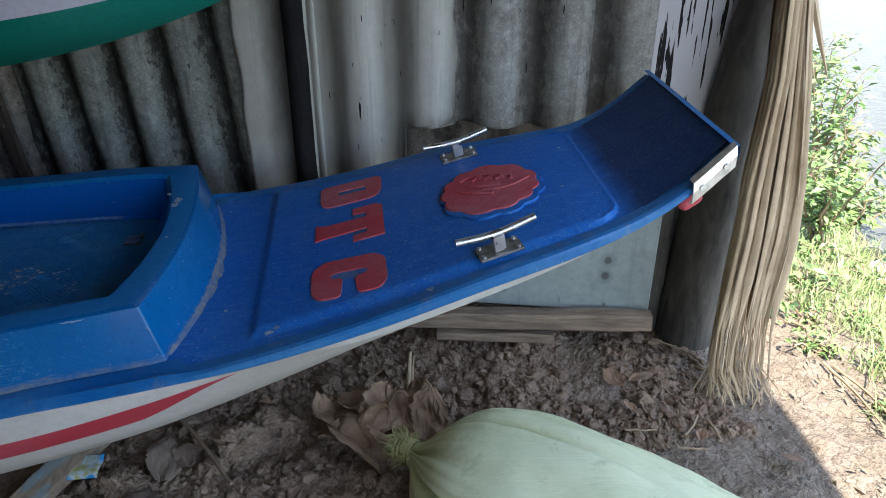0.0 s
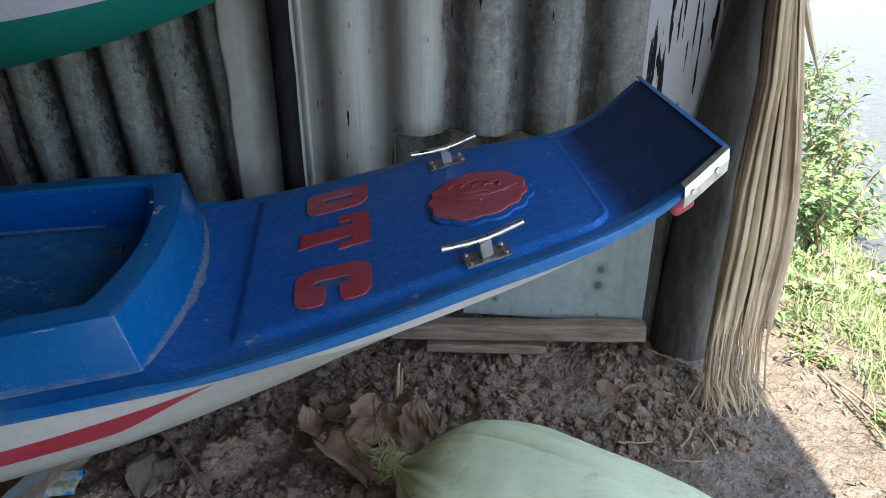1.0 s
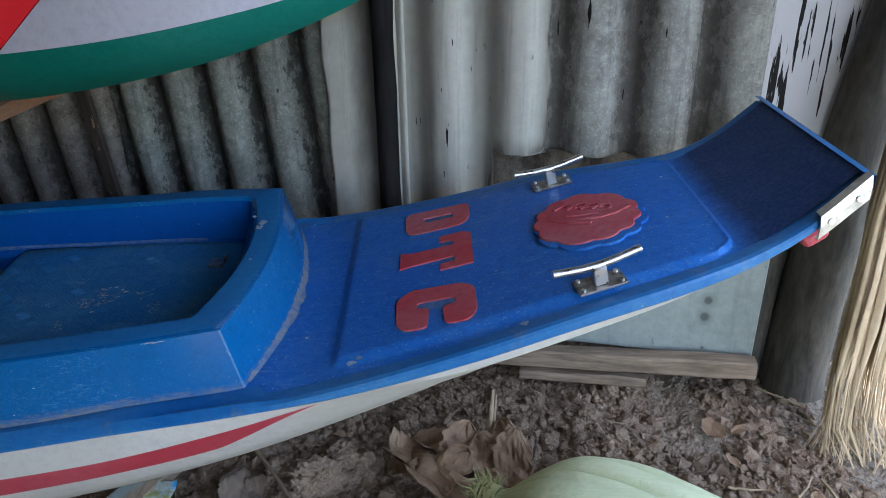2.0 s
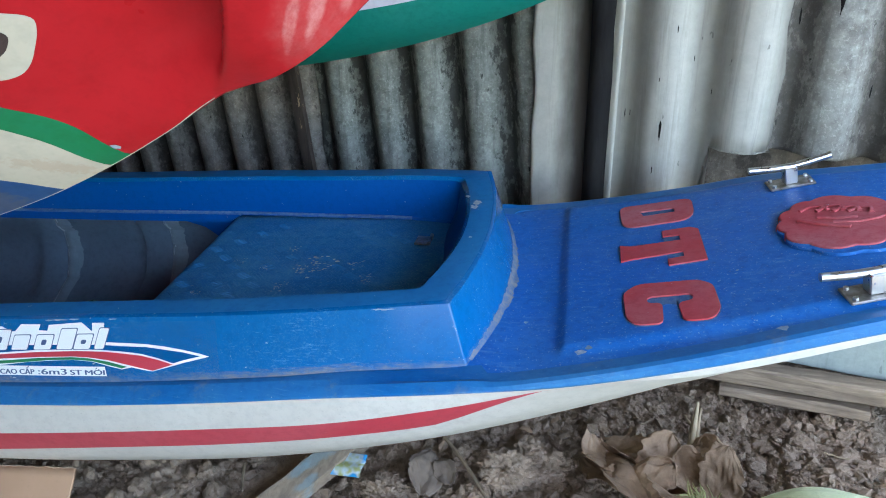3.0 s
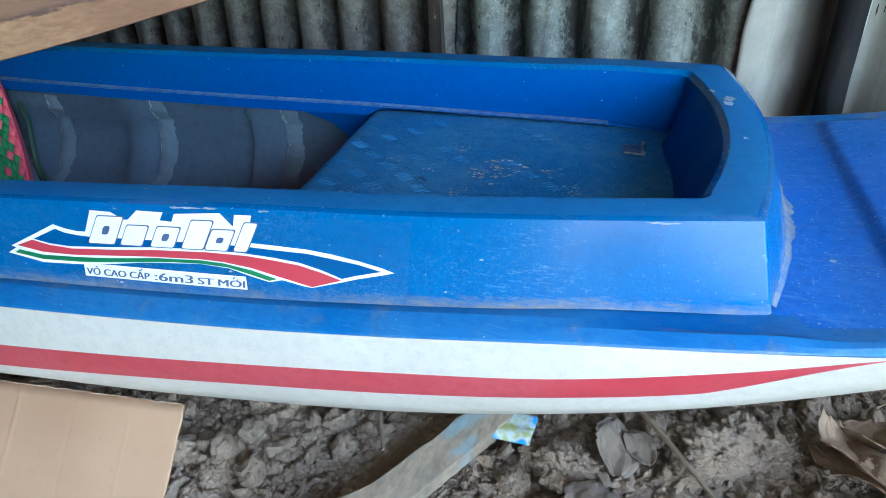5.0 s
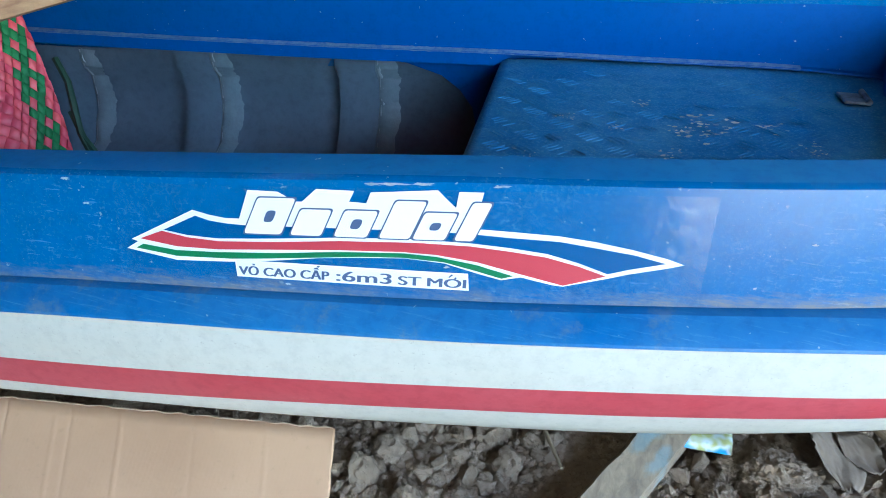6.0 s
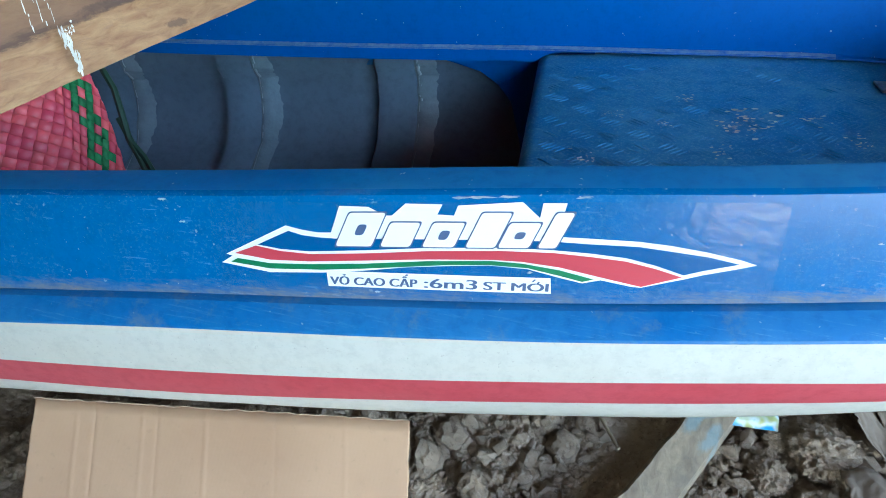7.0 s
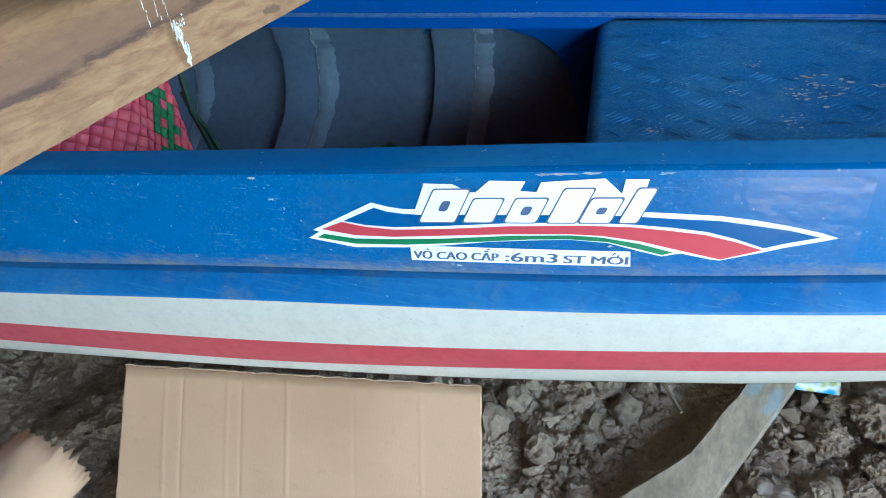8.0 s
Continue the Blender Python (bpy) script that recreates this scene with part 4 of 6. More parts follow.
    for iu in range(12):
        for iv in range(13):
            u, v = -.615 + iu * .040, -.25 + iv * .040
            if u > -.15:
                continue
            turn = 45 if (iu + iv) % 2 else -45
            wear = min(1.0, max(.15, .75 + 1.6 * noise.noise((u * 9, v * 9, 5))))
            for k in range(-2, 3):
                if rnd.random() < .06:
                    continue
                rot = Matrix.Rotation(radians(turn + 7.2), 4, "Z")
                p = B(u, v, lid_w(u) + .0002)
                vec = rot @ Vector((rnd.gauss(0, .001), k * .0074, 0))
                a, b, h = .0165 - .0012 * abs(k), .0012, wear * (.0008 + .0003 * rnd.random())
                q = [bm.verts.new(p + vec + rot @ Vector(c)) for c in ((-a, 0, 0), (-a * .7, -b, 0), (a * .7, -b, 0), (a, 0, 0), (a * .7, b, 0), (-a * .7, b, 0))]
                t0, t1 = bm.verts.new(p + vec + rot @ Vector((-a * .6, 0, h))), bm.verts.new(p + vec + rot @ Vector((a * .6, 0, h)))
                for f in ((q[0], q[1], t0), (q[1], q[2], t1, t0), (q[2], q[3], t1), (q[3], q[4], t1), (q[4], q[5], t0, t1), (q[5], q[0], t0)):
                    bm.faces.new(f)
    tagged(part("tread_pattern", bm, M["tread_bar"], lid, "", 0), kind="stuff")
    # hinges at the forward end of the lid
    for v in (-.12, .15):
        bm = bmesh.new()
        box(bm, (.035, .045, .004), Matrix.Translation(B(-.135, v, lid_w(-.135) + .003)) @ Matrix.Rotation(HEAD, 4, "Z"), .001)
        rod(bm, B(-.12, v - .022, lid_w(-.12) + .006), B(-.12, v + .022, lid_w(-.12) + .006), .004)
        part("hinge", bm, M["old_steel"], lid, "dull steel hinge")
    # dried mud on the lid
    bm = bmesh.new()
    rnd = random.Random(3)
    for u, v, r in ((-.349, .050, .022), (-.345, .010, .020), (-.369, .022, .016), (-.263, .041, .014), (-.400, -.055, .013), (-.217, -.028, .012), (-.566, -.084, .012), (-.425, .105, .010), (-.53, .05, .009), (-.30, -.14, .012), (-.46, .02, .008)):
        for k in range(16):
            lp = blob(rnd, u + rnd.gauss(0, r * .8), v + rnd.gauss(0, r * .8), r * (.06 + .22 * rnd.random()), r * (.03 + .10 * rnd.random()), 9, .5)
            bm.faces.new([bm.verts.new(B(x, y, lid_w(x) + .0026)) for x, y in lp])
    tagged(part("dried_mud", bm, M["mud"], lid, "pale dried mud flakes"), kind="stuff")
    return boat


BOAT = build_boat()


def deck_place(u, v, h):
    """A place h metres above the raised panel of the fore deck."""
    return B(u, v, sec(u)[9] + .0025 + h)


def deck_relief(name, loops, depth, mat, label="", bevel=.0008, sink=.003, parent=None, lift=0.0, size=1):
    """A raised shape on the fore deck; outlines in (u, v)."""
    if size != 1:
        cx, cy = (sum(max(p[k] for p in lp) + min(p[k] for p in lp) for lp in loops[:1]) / 2 for k in (0, 1))
        loops = [[(cx + (x - cx) * size, cy + (y - cy) * size) for x, y in lp] for lp in loops]
    bm = outline_mesh(loops, depth + sink, bevel)
    cut_by_x(bm, .03)
    for q in bm.verts:
        q.co = deck_place(q.co.x, q.co.y, q.co.z - sink + lift)
    return part(name, bm, mat, parent or BOAT, label, 30)


# raised letters, their heads towards the bow
D_OUT = rounded([(.282, .246), (.442, .232), (.440, .150), (.420, .122), (.300, .128), (.284, .150)], .022)
deck_relief("raised_letter", [D_OUT, rounded([(.326, .203), (.402, .195), (.402, .172), (.332, .176)], .005)], .0035, M["letter"], "faded red raised letter \u0110", .0006, size=.90)
deck_relief("raised_letter", [[(.277, .060), (.277, -.010), (.300, -.006), (.398, -.004), (.398, -.026), (.366, -.029), (.366, -.052), (.436, -.052), (.436, .084), (.420, .098), (.366, .100), (.366, .074), (.398, .070), (.398, .046), (.300, .050)]], .0035, M["letter"], "faded red raised letter T", .0006, size=.92)
deck_relief("raised_letter", [rounded([(.300, -.092), (.410, -.106), (.434, -.130), (.436, -.215), (.420, -.245), (.372, -.240), (.368, -.178), (.396, -.176), (.396, -.152), (.314, -.144), (.313, -.168), (.340, -.172), (.336, -.240), (.290, -.234), (.274, -.210), (.272, -.120)], .014)], .0035, M["letter"], "faded red raised letter C", .0006, size=.89)

# dust caught round the letters
for lp, k in ((D_OUT, .935), ([(.277, .060), (.277, -.010), (.300, -.006), (.366, -.006), (.366, -.052), (.436, -.052), (.436, .084), (.420, .098), (.366, .100), (.366, .050), (.300, .050)], .955), (rounded([(.300, -.092), (.410, -.106), (.434, -.130), (.436, -.215), (.420, -.245), (.372, -.240), (.368, -.178), (.340, -.172), (.336, -.240), (.290, -.234), (.274, -.210), (.272, -.120)], .014), .925)):
    deck_relief("letter_dust", [lp], .0005, M["dust"], "", 0, .001, size=k)

# scalloped medallion
def scallop(cx, cy, rx, ry):
    """A hand-cut scalloped round."""
    lobe = lambda a: 1 + .085 * abs(math.sin(5.5 * a + .7 * math.sin(2 * a + 1))) - .05 + .012 * math.sin(3 * a + 2)
    return [(cx + rx * lobe(a) * math.cos(a), cy + ry * lobe(a) * math.sin(a)) for a in np.linspace(0, 2 * math.pi, 121)[:-1]]


deck_relief("medallion_base", [scallop(.661, -.006, .106, .106)], .006, M["deck_blue"])
seal = deck_relief("medallion", [scallop(.656, .004, .098, .098)], .009, M["letter"], "scalloped raised red medallion with worn relief", .003)
for k, (pts, r) in enumerate((
        ([(.60, .055), (.62, .068), (.64, .062), (.645, .045)], .0045), ([(.625, .045), (.65, .062), (.668, .055), (.668, .036)], .0045),
        ([(.65, .036), (.672, .050), (.69, .044), (.690, .026)], .0045), ([(.672, .028), (.695, .040), (.71, .032), (.706, .014)], .004),
        ([(.59, .02), (.61, .0), (.635, -.015), (.66, -.03)], .006), ([(.640, -.005), (.68, -.015), (.71, -.010), (.742, .008)], .004), ([(.62, .02), (.65, .008), (.68, .004)], .005))):
    bm = bmesh.new()
    tube(bm, [deck_place(u, v, .0105) for u, v in pts], r, 7, .6)
    part("relief", bm, M["letter"], seal, "", 60)


def build_cleat(u, v, turn):
    """Steel mooring cleat: bolted plate, square stand and a bent bar."""
    base = part("mooring_cleat", bmesh.new(), M["old_steel"], BOAT, "steel mooring cleat with a bent bar")
    slope = (sec(u + .05)[9] - sec(u - .05)[9]) / .1
    m = Matrix.Translation(deck_place(u, v, .003)) @ Matrix.Rotation(HEAD + radians(turn), 4, "Z") @ Matrix.Rotation(-math.atan(slope), 4, "Y") @ Matrix.Rotation(.072, 4, "X")
    bm = bmesh.new()
    box(bm, (.086, .046, .005), m, .0015)
    bm.to_mesh(base.data)
    bm.free()
    bm = bmesh.new()
    box(bm, (.024, .024, .034), m @ Matrix.Translation((0, 0, .019)), .002)
    part("stand", bm, M["steel"], base, "square steel stand")
    bm = bmesh.new()
    tube(bm, [m @ Vector(p) for p in ((-.078, 0, .043), (-.03, 0, .037), (.004, 0, .036), (.03, 0, .038), (.078, 0, .045))], .0068, 12)
    part("bar", bm, M["steel"], base, "bright bent steel bar", 50)
    for a in (-.034, .034):
        for b in (-.015, .015):
            bm = bmesh.new()
            rod(bm, m @ Vector((a, b, .002)), m @ Vector((a, b, .007)), .0045, .004, 6)
            part("bolt", bm, M["steel"], base)


build_cleat(.634, -.231, 8)
build_cleat(.620, .205, 4)

# trim at the bow: aluminium strip with screws, pale edge and a red keel piece
strip = bmesh.new()
rows = []
for u in (1.004, 1.03, 1.06, 1.086):
    rh, rl, *_, dk, c = sec(u)
    rows.append([B(u, c - rh + .012, dk + .006), B(u, c - rh - .003, dk + .005), B(u, c - rh - .005, dk - .012), B(u, c - rh - .004, dk - .034), B(u, c - rh + .004, dk - .036)])
grid_faces(strip, rows)
strip = thick(part("bow_strip", strip, M["aluminium"], BOAT, "scratched aluminium corner strip"), .003, 1)
for u in (1.022, 1.066):
    bm = bmesh.new()
    rh, rl, *_, dk, c = sec(u)
    p, q = B(u, c - rh - .004, dk - .016), B(u, c - rh - .012, dk - .015)
    rod(bm, p, q, .0075, .006, 8)
    part("screw", bm, M["steel"], strip)
bm = bmesh.new()
rh, rl, *_, dk, c = sec(1.085)
grid_faces(bm, [[B(1.082, c + k * rh, dk + .003), B(1.094, c + k * rh, dk + .004), B(1.094, c + k * rh, dk - .02), B(1.086, c + k * rh, dk - .024)] for k in np.linspace(-1, 1, 9)])
part("bow_edge", bm, M["rim_blue"], BOAT, "worn blue-grey edge of the bow", 40)
bm = bmesh.new()
box(bm, (.05, .06, .026), Matrix.Translation(B(1.028, -.140, .815)) @ Matrix.Rotation(HEAD, 4, "Z") @ Matrix.Rotation(-.6, 4, "Y"), .012, 3)
part("keel_end", bm, M["stripe"], BOAT, "red painted keel end")

# sealant along the front of the coaming, mud in the side groove, chips on the edges
bm = bmesh.new()
rnd = random.Random(4)
rows = []
for i, k in enumerate(np.linspace(-.97, .97, 90)):
    bow = 1 - k * k
    u = .048 * bow + .0315
    w = .0030 + .011 * max(0, .35 + noise.noise((k * 5, 0, 1))) * smooth(-1, -.6, k) * smooth(1, .8, k) + .004 * rnd.random()
    at = lambda d, h: B(u + d, k * (.294 + .004 * bow), sec(u + d)[9] + h)
    rows.append([at(-.0065, .006 + .004 * rnd.random()), at(.0002, .0005), at(w * .4, -.0032), at(w, -.0046), at(w + .001, -.0062)])
grid_faces(bm, rows)
part("sealant", bm, M["sealant"], BOAT, "smeared grey-brown sealant", 60)
bm = bmesh.new()
for u, k, r in ((-.695, .975, .012), (-.675, .98, .016), (-.645, .985, .012), (-.575, .98, .010), (-.10, .975, .012), (-.115, .985, .010), (-1.02, .97, .006), (-.62, .3, .003), (-.78, .08, .003), (-1.0, .75, .004), (-.30, .55, .003)):
    lp = blob(rnd, u, k, r * .8, .010, 14, .6)
    bm.faces.new([bm.verts.new(panel(x, y, .0008)) for x, y in lp])
for u, v, r in ((.012, .10, .011), (.008, .075, .009), (-.012, .13, .006), (.02, -.06, .004)):
    lp = blob(rnd, u, v, r * .8, r, 12, .4)
    bm.faces.new([bm.verts.new(B(x - .02, y, coam(0)[1] + .0038)) for x, y in lp])
for u, v, r in ((.21, -.285, .010), (.222, -.275, .006), (.50, -.29, .008), (.10, -.18, .006), (.115, -.17, .005), (.84, .13, .004), (.47, -.10, .003), (.30, .18, .004), (.8, -.05, .004)):
    lp = blob(rnd, u, v, r, r * .7, 9, .5)
    off = .0032 if .19 < u < .86 and abs(v) < .24 else .0042 if abs(v) > .27 else -.0052
    bm.faces.new([bm.verts.new(B(x, y, sec(x)[9] + off)) for x, y in lp])
def deck_top(x, y):
    return sec(x)[9] + (.0032 if .19 < x < .85 and -.24 < y < .25 else -.0048)


for u, v, ln, wd, turn in [(.225, -.066, .055, .0010, -.33), (.845, .185, .052, .0028, 1.22), (.775, .012, .018, .0035, 1.4), (.70, -.09, .022, .0030, .4), (.665, -.105, .016, .0022, .3), (.505, -.285, .012, .0022, .2), (.135, -.172, .013, .0022, .7)] + [(rnd.uniform(.09, .82), rnd.uniform(-.24, .24), rnd.uniform(.006, .030), rnd.uniform(.0003, .0008), rnd.gauss(0, .12)) for _ in range(46)]:
    n = 7
    mid = [(u + (i / n * 2 - 1) * ln * math.cos(turn), v + (i / n * 2 - 1) * ln * math.sin(turn)) for i in range(n + 1)]
    wide = [wd * (.25 + .75 * rnd.random()) * math.sin(math.pi * (i + .6) / (n + 1.2)) for i in range(n + 1)]
    lp = [(x - w * math.sin(turn), y + w * math.cos(turn)) for (x, y), w in zip(mid, wide)] + [(x + w * math.sin(turn), y - w * math.cos(turn)) for (x, y), w in zip(mid, wide)][::-1]
    if any(deck_top(x, y) != deck_top(*mid[0]) for x, y in lp) or math.hypot((u - .66) / .13, v / .12) < 1.1 and wd < .002:
        continue
    bm.faces.new([bm.verts.new(B(x, y, deck_top(x, y) + .0004)) for x, y in lp])
tagged(part("paint_wear", bm, M["chip"], BOAT, "small bare chips in the paint"), kind="stuff")


# sticker on the side of the coaming; outlines in (along, height share)
def sticker(name, loops, mat, parent, lift, label="", text="", size=1.0, fit_to=None):
    bm = outline_mesh(loops, 0, 0, text, size)
    if fit_to:
        xs, ys = [q.co.x for q in bm.verts], [q.co.y for q in bm.verts]
        (u0, k0), (u1, k1), high = fit_to
        cap = size * .73
        for q in bm.verts:
            a = (q.co.x - min(xs)) / (max(xs) - min(xs))
            q.co = (u0 + a * (u1 - u0), k0 + a * (k1 - k0) + q.co.y / cap * high, 0)
    if not text:
        cut_by_x(bm, .035)
    for q in bm.verts:
        q.co = panel(q.co.x, q.co.y, lift)
    return part(name, bm, mat, parent, label)


decal = sticker("sticker", [[(-.951, .43), (-.881, .72), (-.863, .68), (-.845, .655), (-.826, .655), (-.597, .63), (-.563, .615), (-.518, .59), (-.485, .55), (-.451, .49), (-.420, .42), (-.404, .37), (-.418, .34), (-.452, .28), (-.469, .24), (-.509, .16), (-.519, .17), (-.549, .23), (-.567, .20), (-.590, .25), (-.623, .33), (-.662, .36), (-.704, .35), (-.749, .33), (-.794, .29), (-.841, .26), (-.901, .25), (-.957, .34), (-.944, .41)]],
                M["sticker_white"], BOAT, .0008, "white swoosh sticker with red and green bands")
sticker("sticker_field", [[(-.914, .53), (-.878, .67), (-.863, .63), (-.845, .61), (-.826, .60), (-.653, .60), (-.602, .59), (-.562, .565), (-.517, .545), (-.484, .50), (-.450, .45), (-.420, .38), (-.453, .32), (-.470, .28), (-.498, .37), (-.527, .44), (-.561, .48), (-.599, .51), (-.652, .53), (-.727, .52), (-.794, .49), (-.855, .47), (-.888, .49)]], M["sticker_blue"], decal, .0013)
sticker("sticker_band", [[(-.941, .44), (-.916, .52), (-.888, .47), (-.854, .445), (-.794, .46), (-.727, .49), (-.652, .50), (-.599, .485), (-.561, .45), (-.527, .41), (-.497, .34), (-.471, .26), (-.509, .17), (-.541, .24), (-.591, .35), (-.630, .40), (-.662, .415), (-.727, .41), (-.794, .39), (-.855, .37), (-.900, .38)]], M["sticker_red"], decal, .0013, "red band of the sticker")
sticker("sticker_band", [[(-.946, .35), (-.938, .39), (-.901, .345), (-.855, .345), (-.794, .36), (-.727, .395), (-.662, .405), (-.630, .385), (-.591, .325), (-.556, .24), (-.567, .215), (-.590, .27), (-.623, .34), (-.662, .365), (-.704, .36), (-.749, .335), (-.795, .31), (-.841, .29), (-.901, .29)]], M["sticker_green"], decal, .0013, "green band of the sticker")
sticker("sticker_top", [[(-.831, .65), (-.821, .91), (-.790, .90), (-.772, .82), (-.765, .82), (-.751, .93), (-.713, .92), (-.718, .83), (-.701, .82), (-.697, .91), (-.633, .94), (-.615, .80), (-.613, .93), (-.590, .93), (-.597, .63)]], M["sticker_white"], decal, .0015)
for a, b, top, slot in ((-.828, -.786, .86, .30), (-.7795, -.745, .77, 0), (-.735, -.699, .77, .34), (-.690, -.657, .86, 0), (-.657, -.623, .77, .26), (-.617, -.596, .86, 0)):
    low, sl = .52, .017
    bar = lambda x0, y0, x1, y1: [(x / 10 + sl * (y - low) / .34, y) for x, y in rounded([(x0 * 10, y0), (x1 * 10, y0), (x1 * 10, y1), (x0 * 10, y1)], .032, 3)]
    sticker("sticker_bar", [bar(a, low, b, top)], M["ink"], decal, .0019)
    sticker("sticker_bar", [bar(a + .0015, low + .012, b - .0015, top - .012)], M["sticker_white"], decal, .0023)
    if slot:
        m, h = (a + b) / 2, (top - low) * slot
        y = (top + low) / 2
        sticker("sticker_bar", [bar(m - .0045, y - h / 2, m + .0055, y + h / 2)], M["ink"], decal, .0026)
tab = sticker("sticker_tab", [[(-.837, .285), (-.835, .13), (-.597, .10), (-.599, .25)]], M["sticker_white"], decal, .0015, "white strip with dark blue writing")
for words, u0, u1, high in (("V\u1ece CAO C\u1ea4P", -.8325, -.7375, .082), (":6m3", -.7295, -.674, .096), ("ST", -.6665, -.6445, .082), ("MOI", -.6375, -.6005, .080)):
    at = lambda u: .152 - .030 * (u + .8325) / .232
    for shift in (-.0007, 0, .0007):
        sticker("writing", [], M["ink"], tab, .0020 + shift * .1, "", words, 1.0, ((u0 + shift, at(u0)), (u1 + shift, at(u1)), high))
# the accents over the last word
sticker("writing", [[(-.6128, .194), (-.6112, .190), (-.6092, .212), (-.6110, .217)]], M["ink"], tab, .0020)
sticker("writing", [[(-.6178, .213), (-.6163, .210), (-.6130, .236), (-.6150, .240)]], M["ink"], tab, .0020)
# clear film that carries the sticker
sticker("sticker_film", [[(-.965, .085), (-.386, .075), (-.386, .945), (-.965, .955)]], M["film"], decal, .0031, "clear glossy film over the sticker")


# ---- the back wall ----
def wall_y(x):
    return 1.885 - 0.15 * x


def corrugated_sheet(parent, x0, x1, z0, z1, mat, pitch=.165, amp=.026, lean=0.0, push=0.0, ragged=0.0, seed=0, jag=(0, 0), phase=0.0, label="", step=None):
    bm = bmesh.new()
    rows = []
    nz = 40
    nx = max(8, int((x1 - x0) / .0085))
    for i in range(nz + 1):
        z = z0 + (z1 - z0) * (i / nz) ** 1.4
        r = []
        for j in range(nx + 1):
            a = x0 + jag[0] * (noise.noise((z * 9, seed, .5)) + .5 * noise.noise((z * 31, seed, 2)))
            b = x1 + jag[1] * (noise.noise((z * 9, seed, 5)) + .5 * noise.noise((z * 31, seed, 7)))
            x = a + (b - a) * j / nx
            low = max(z, step[1] + ragged * (noise.noise((x * 8, seed, 3)) + .4 * noise.noise((x * 40, seed, 9)))) if step and x > step[0] else z
            zz = low + (ragged * (noise.noise((x * 8, seed, 3)) + .4 * noise.noise((x * 40, seed, 9))) if i == 0 else 0)
            c = math.cos(2 * math.pi * (x - x0) / pitch + phase)
            wave = amp * (1 - 2 * ((1 - c) / 2) ** 1.5)
            sx = x - math.tan(radians(lean)) * (z - .8)
            r.append((sx, wall_y(sx) + amp - push - wave, zz))
        rows.append(r)
    grid_faces(bm, rows)
    return thick(part("corrugated_sheet", bm, mat, parent, label, 180), .007, 0)


wall = thing("wall_back", "patched wall of weathered corrugated cement sheets", "wall", kind="structure")
wall.location = (0, wall_y(0), GROUND)
bpy.context.view_layer.update()
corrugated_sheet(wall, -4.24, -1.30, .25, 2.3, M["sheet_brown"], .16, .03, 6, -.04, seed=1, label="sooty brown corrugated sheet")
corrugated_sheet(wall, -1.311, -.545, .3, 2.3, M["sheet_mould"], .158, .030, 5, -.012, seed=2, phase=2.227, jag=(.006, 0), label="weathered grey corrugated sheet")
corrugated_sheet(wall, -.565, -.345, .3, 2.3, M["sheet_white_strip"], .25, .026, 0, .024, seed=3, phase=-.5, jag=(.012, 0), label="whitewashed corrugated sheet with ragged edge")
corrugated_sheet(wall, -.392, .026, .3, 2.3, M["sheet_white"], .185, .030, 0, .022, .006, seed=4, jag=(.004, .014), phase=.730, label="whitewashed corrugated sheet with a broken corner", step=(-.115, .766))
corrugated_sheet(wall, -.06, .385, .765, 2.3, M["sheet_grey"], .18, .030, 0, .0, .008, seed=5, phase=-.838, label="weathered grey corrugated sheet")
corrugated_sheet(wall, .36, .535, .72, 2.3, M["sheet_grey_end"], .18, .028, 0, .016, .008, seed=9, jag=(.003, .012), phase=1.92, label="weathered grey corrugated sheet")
corrugated_sheet(wall, .50, .76, .2, 2.3, M["sheet_streak"], .5, .006, 0, 0, seed=6, label="white sheet with black tar streaks")
rnd = random.Random(31)
for x, z, h in ((-.325, .83, .012), (-.312, .832, .008), (-.246, .93, .006), (-.232, .805, .026), (-.242, .70, .010), (-.35, .86, .010), (-.215, 1.05, .010), (-.17, .98, .008), (-.30, 1.10, .012), (-.12, .90, .008), (.12, 1.12, .030), (.26, 1.00, .018), (.22, .92, .014), (.30, 1.08, .012), (.05, 1.08, .020), (.40, .93, .016)):
    bm = bmesh.new()
    lp = [(x + .12 * h * math.cos(a) * (.6 + .8 * rnd.random()), z + h * math.sin(a) * (.7 + .5 * rnd.random())) for a in np.linspace(0, 2 * math.pi, 11)[:-1]]
    base, pitch, ph, push = (-.375, .185, 1.307, .022) if x < .02 else (-.06, .18, -.838, 0) if x < .36 else (.36, .18, 1.92, .016)
    deep = lambda q: wall_y(q) + .030 - push - .030 * (1 - 2 * ((1 - math.cos(2 * math.pi * (q - base) / pitch + ph)) / 2) ** 1.5) - .0045
    bm.faces.new([bm.verts.new((a, deep(a), b)) for a, b in lp])
    thick(part("nick", bm, M["tarred"], wall, "dark chipped nick"), .001, 0)
for x, w, lean in ((-1.345, .036, 6),):
    bm = bmesh.new()
    t = math.tan(radians(lean))
    grid_faces(bm, [[(x - w / 2 - t * (z - .8) + .004 * noise.noise((z * 7, x, 0)), wall_y(x) - .03, z), (x + w / 2 - t * (z - .8) + .004 * noise.noise((z * 9, x, 3)), wall_y(x) - .034, z)] for z in np.linspace(.2, 2.3, 30)])
    thick(part("batten", bm, M["batten"], wall, "dark flaking wooden batten"), .02, 1)
# plain sheet added behind the wall so that its gaps stay dark
bm = bmesh.new()
box(bm, (5.3, .04, 2.6), pose(-1.72, wall_y(-1.72) + .14, 1.3, 0, 0, math.degrees(math.atan(-.15))))
part("backing", bm, M["sheet_brown"], wall)

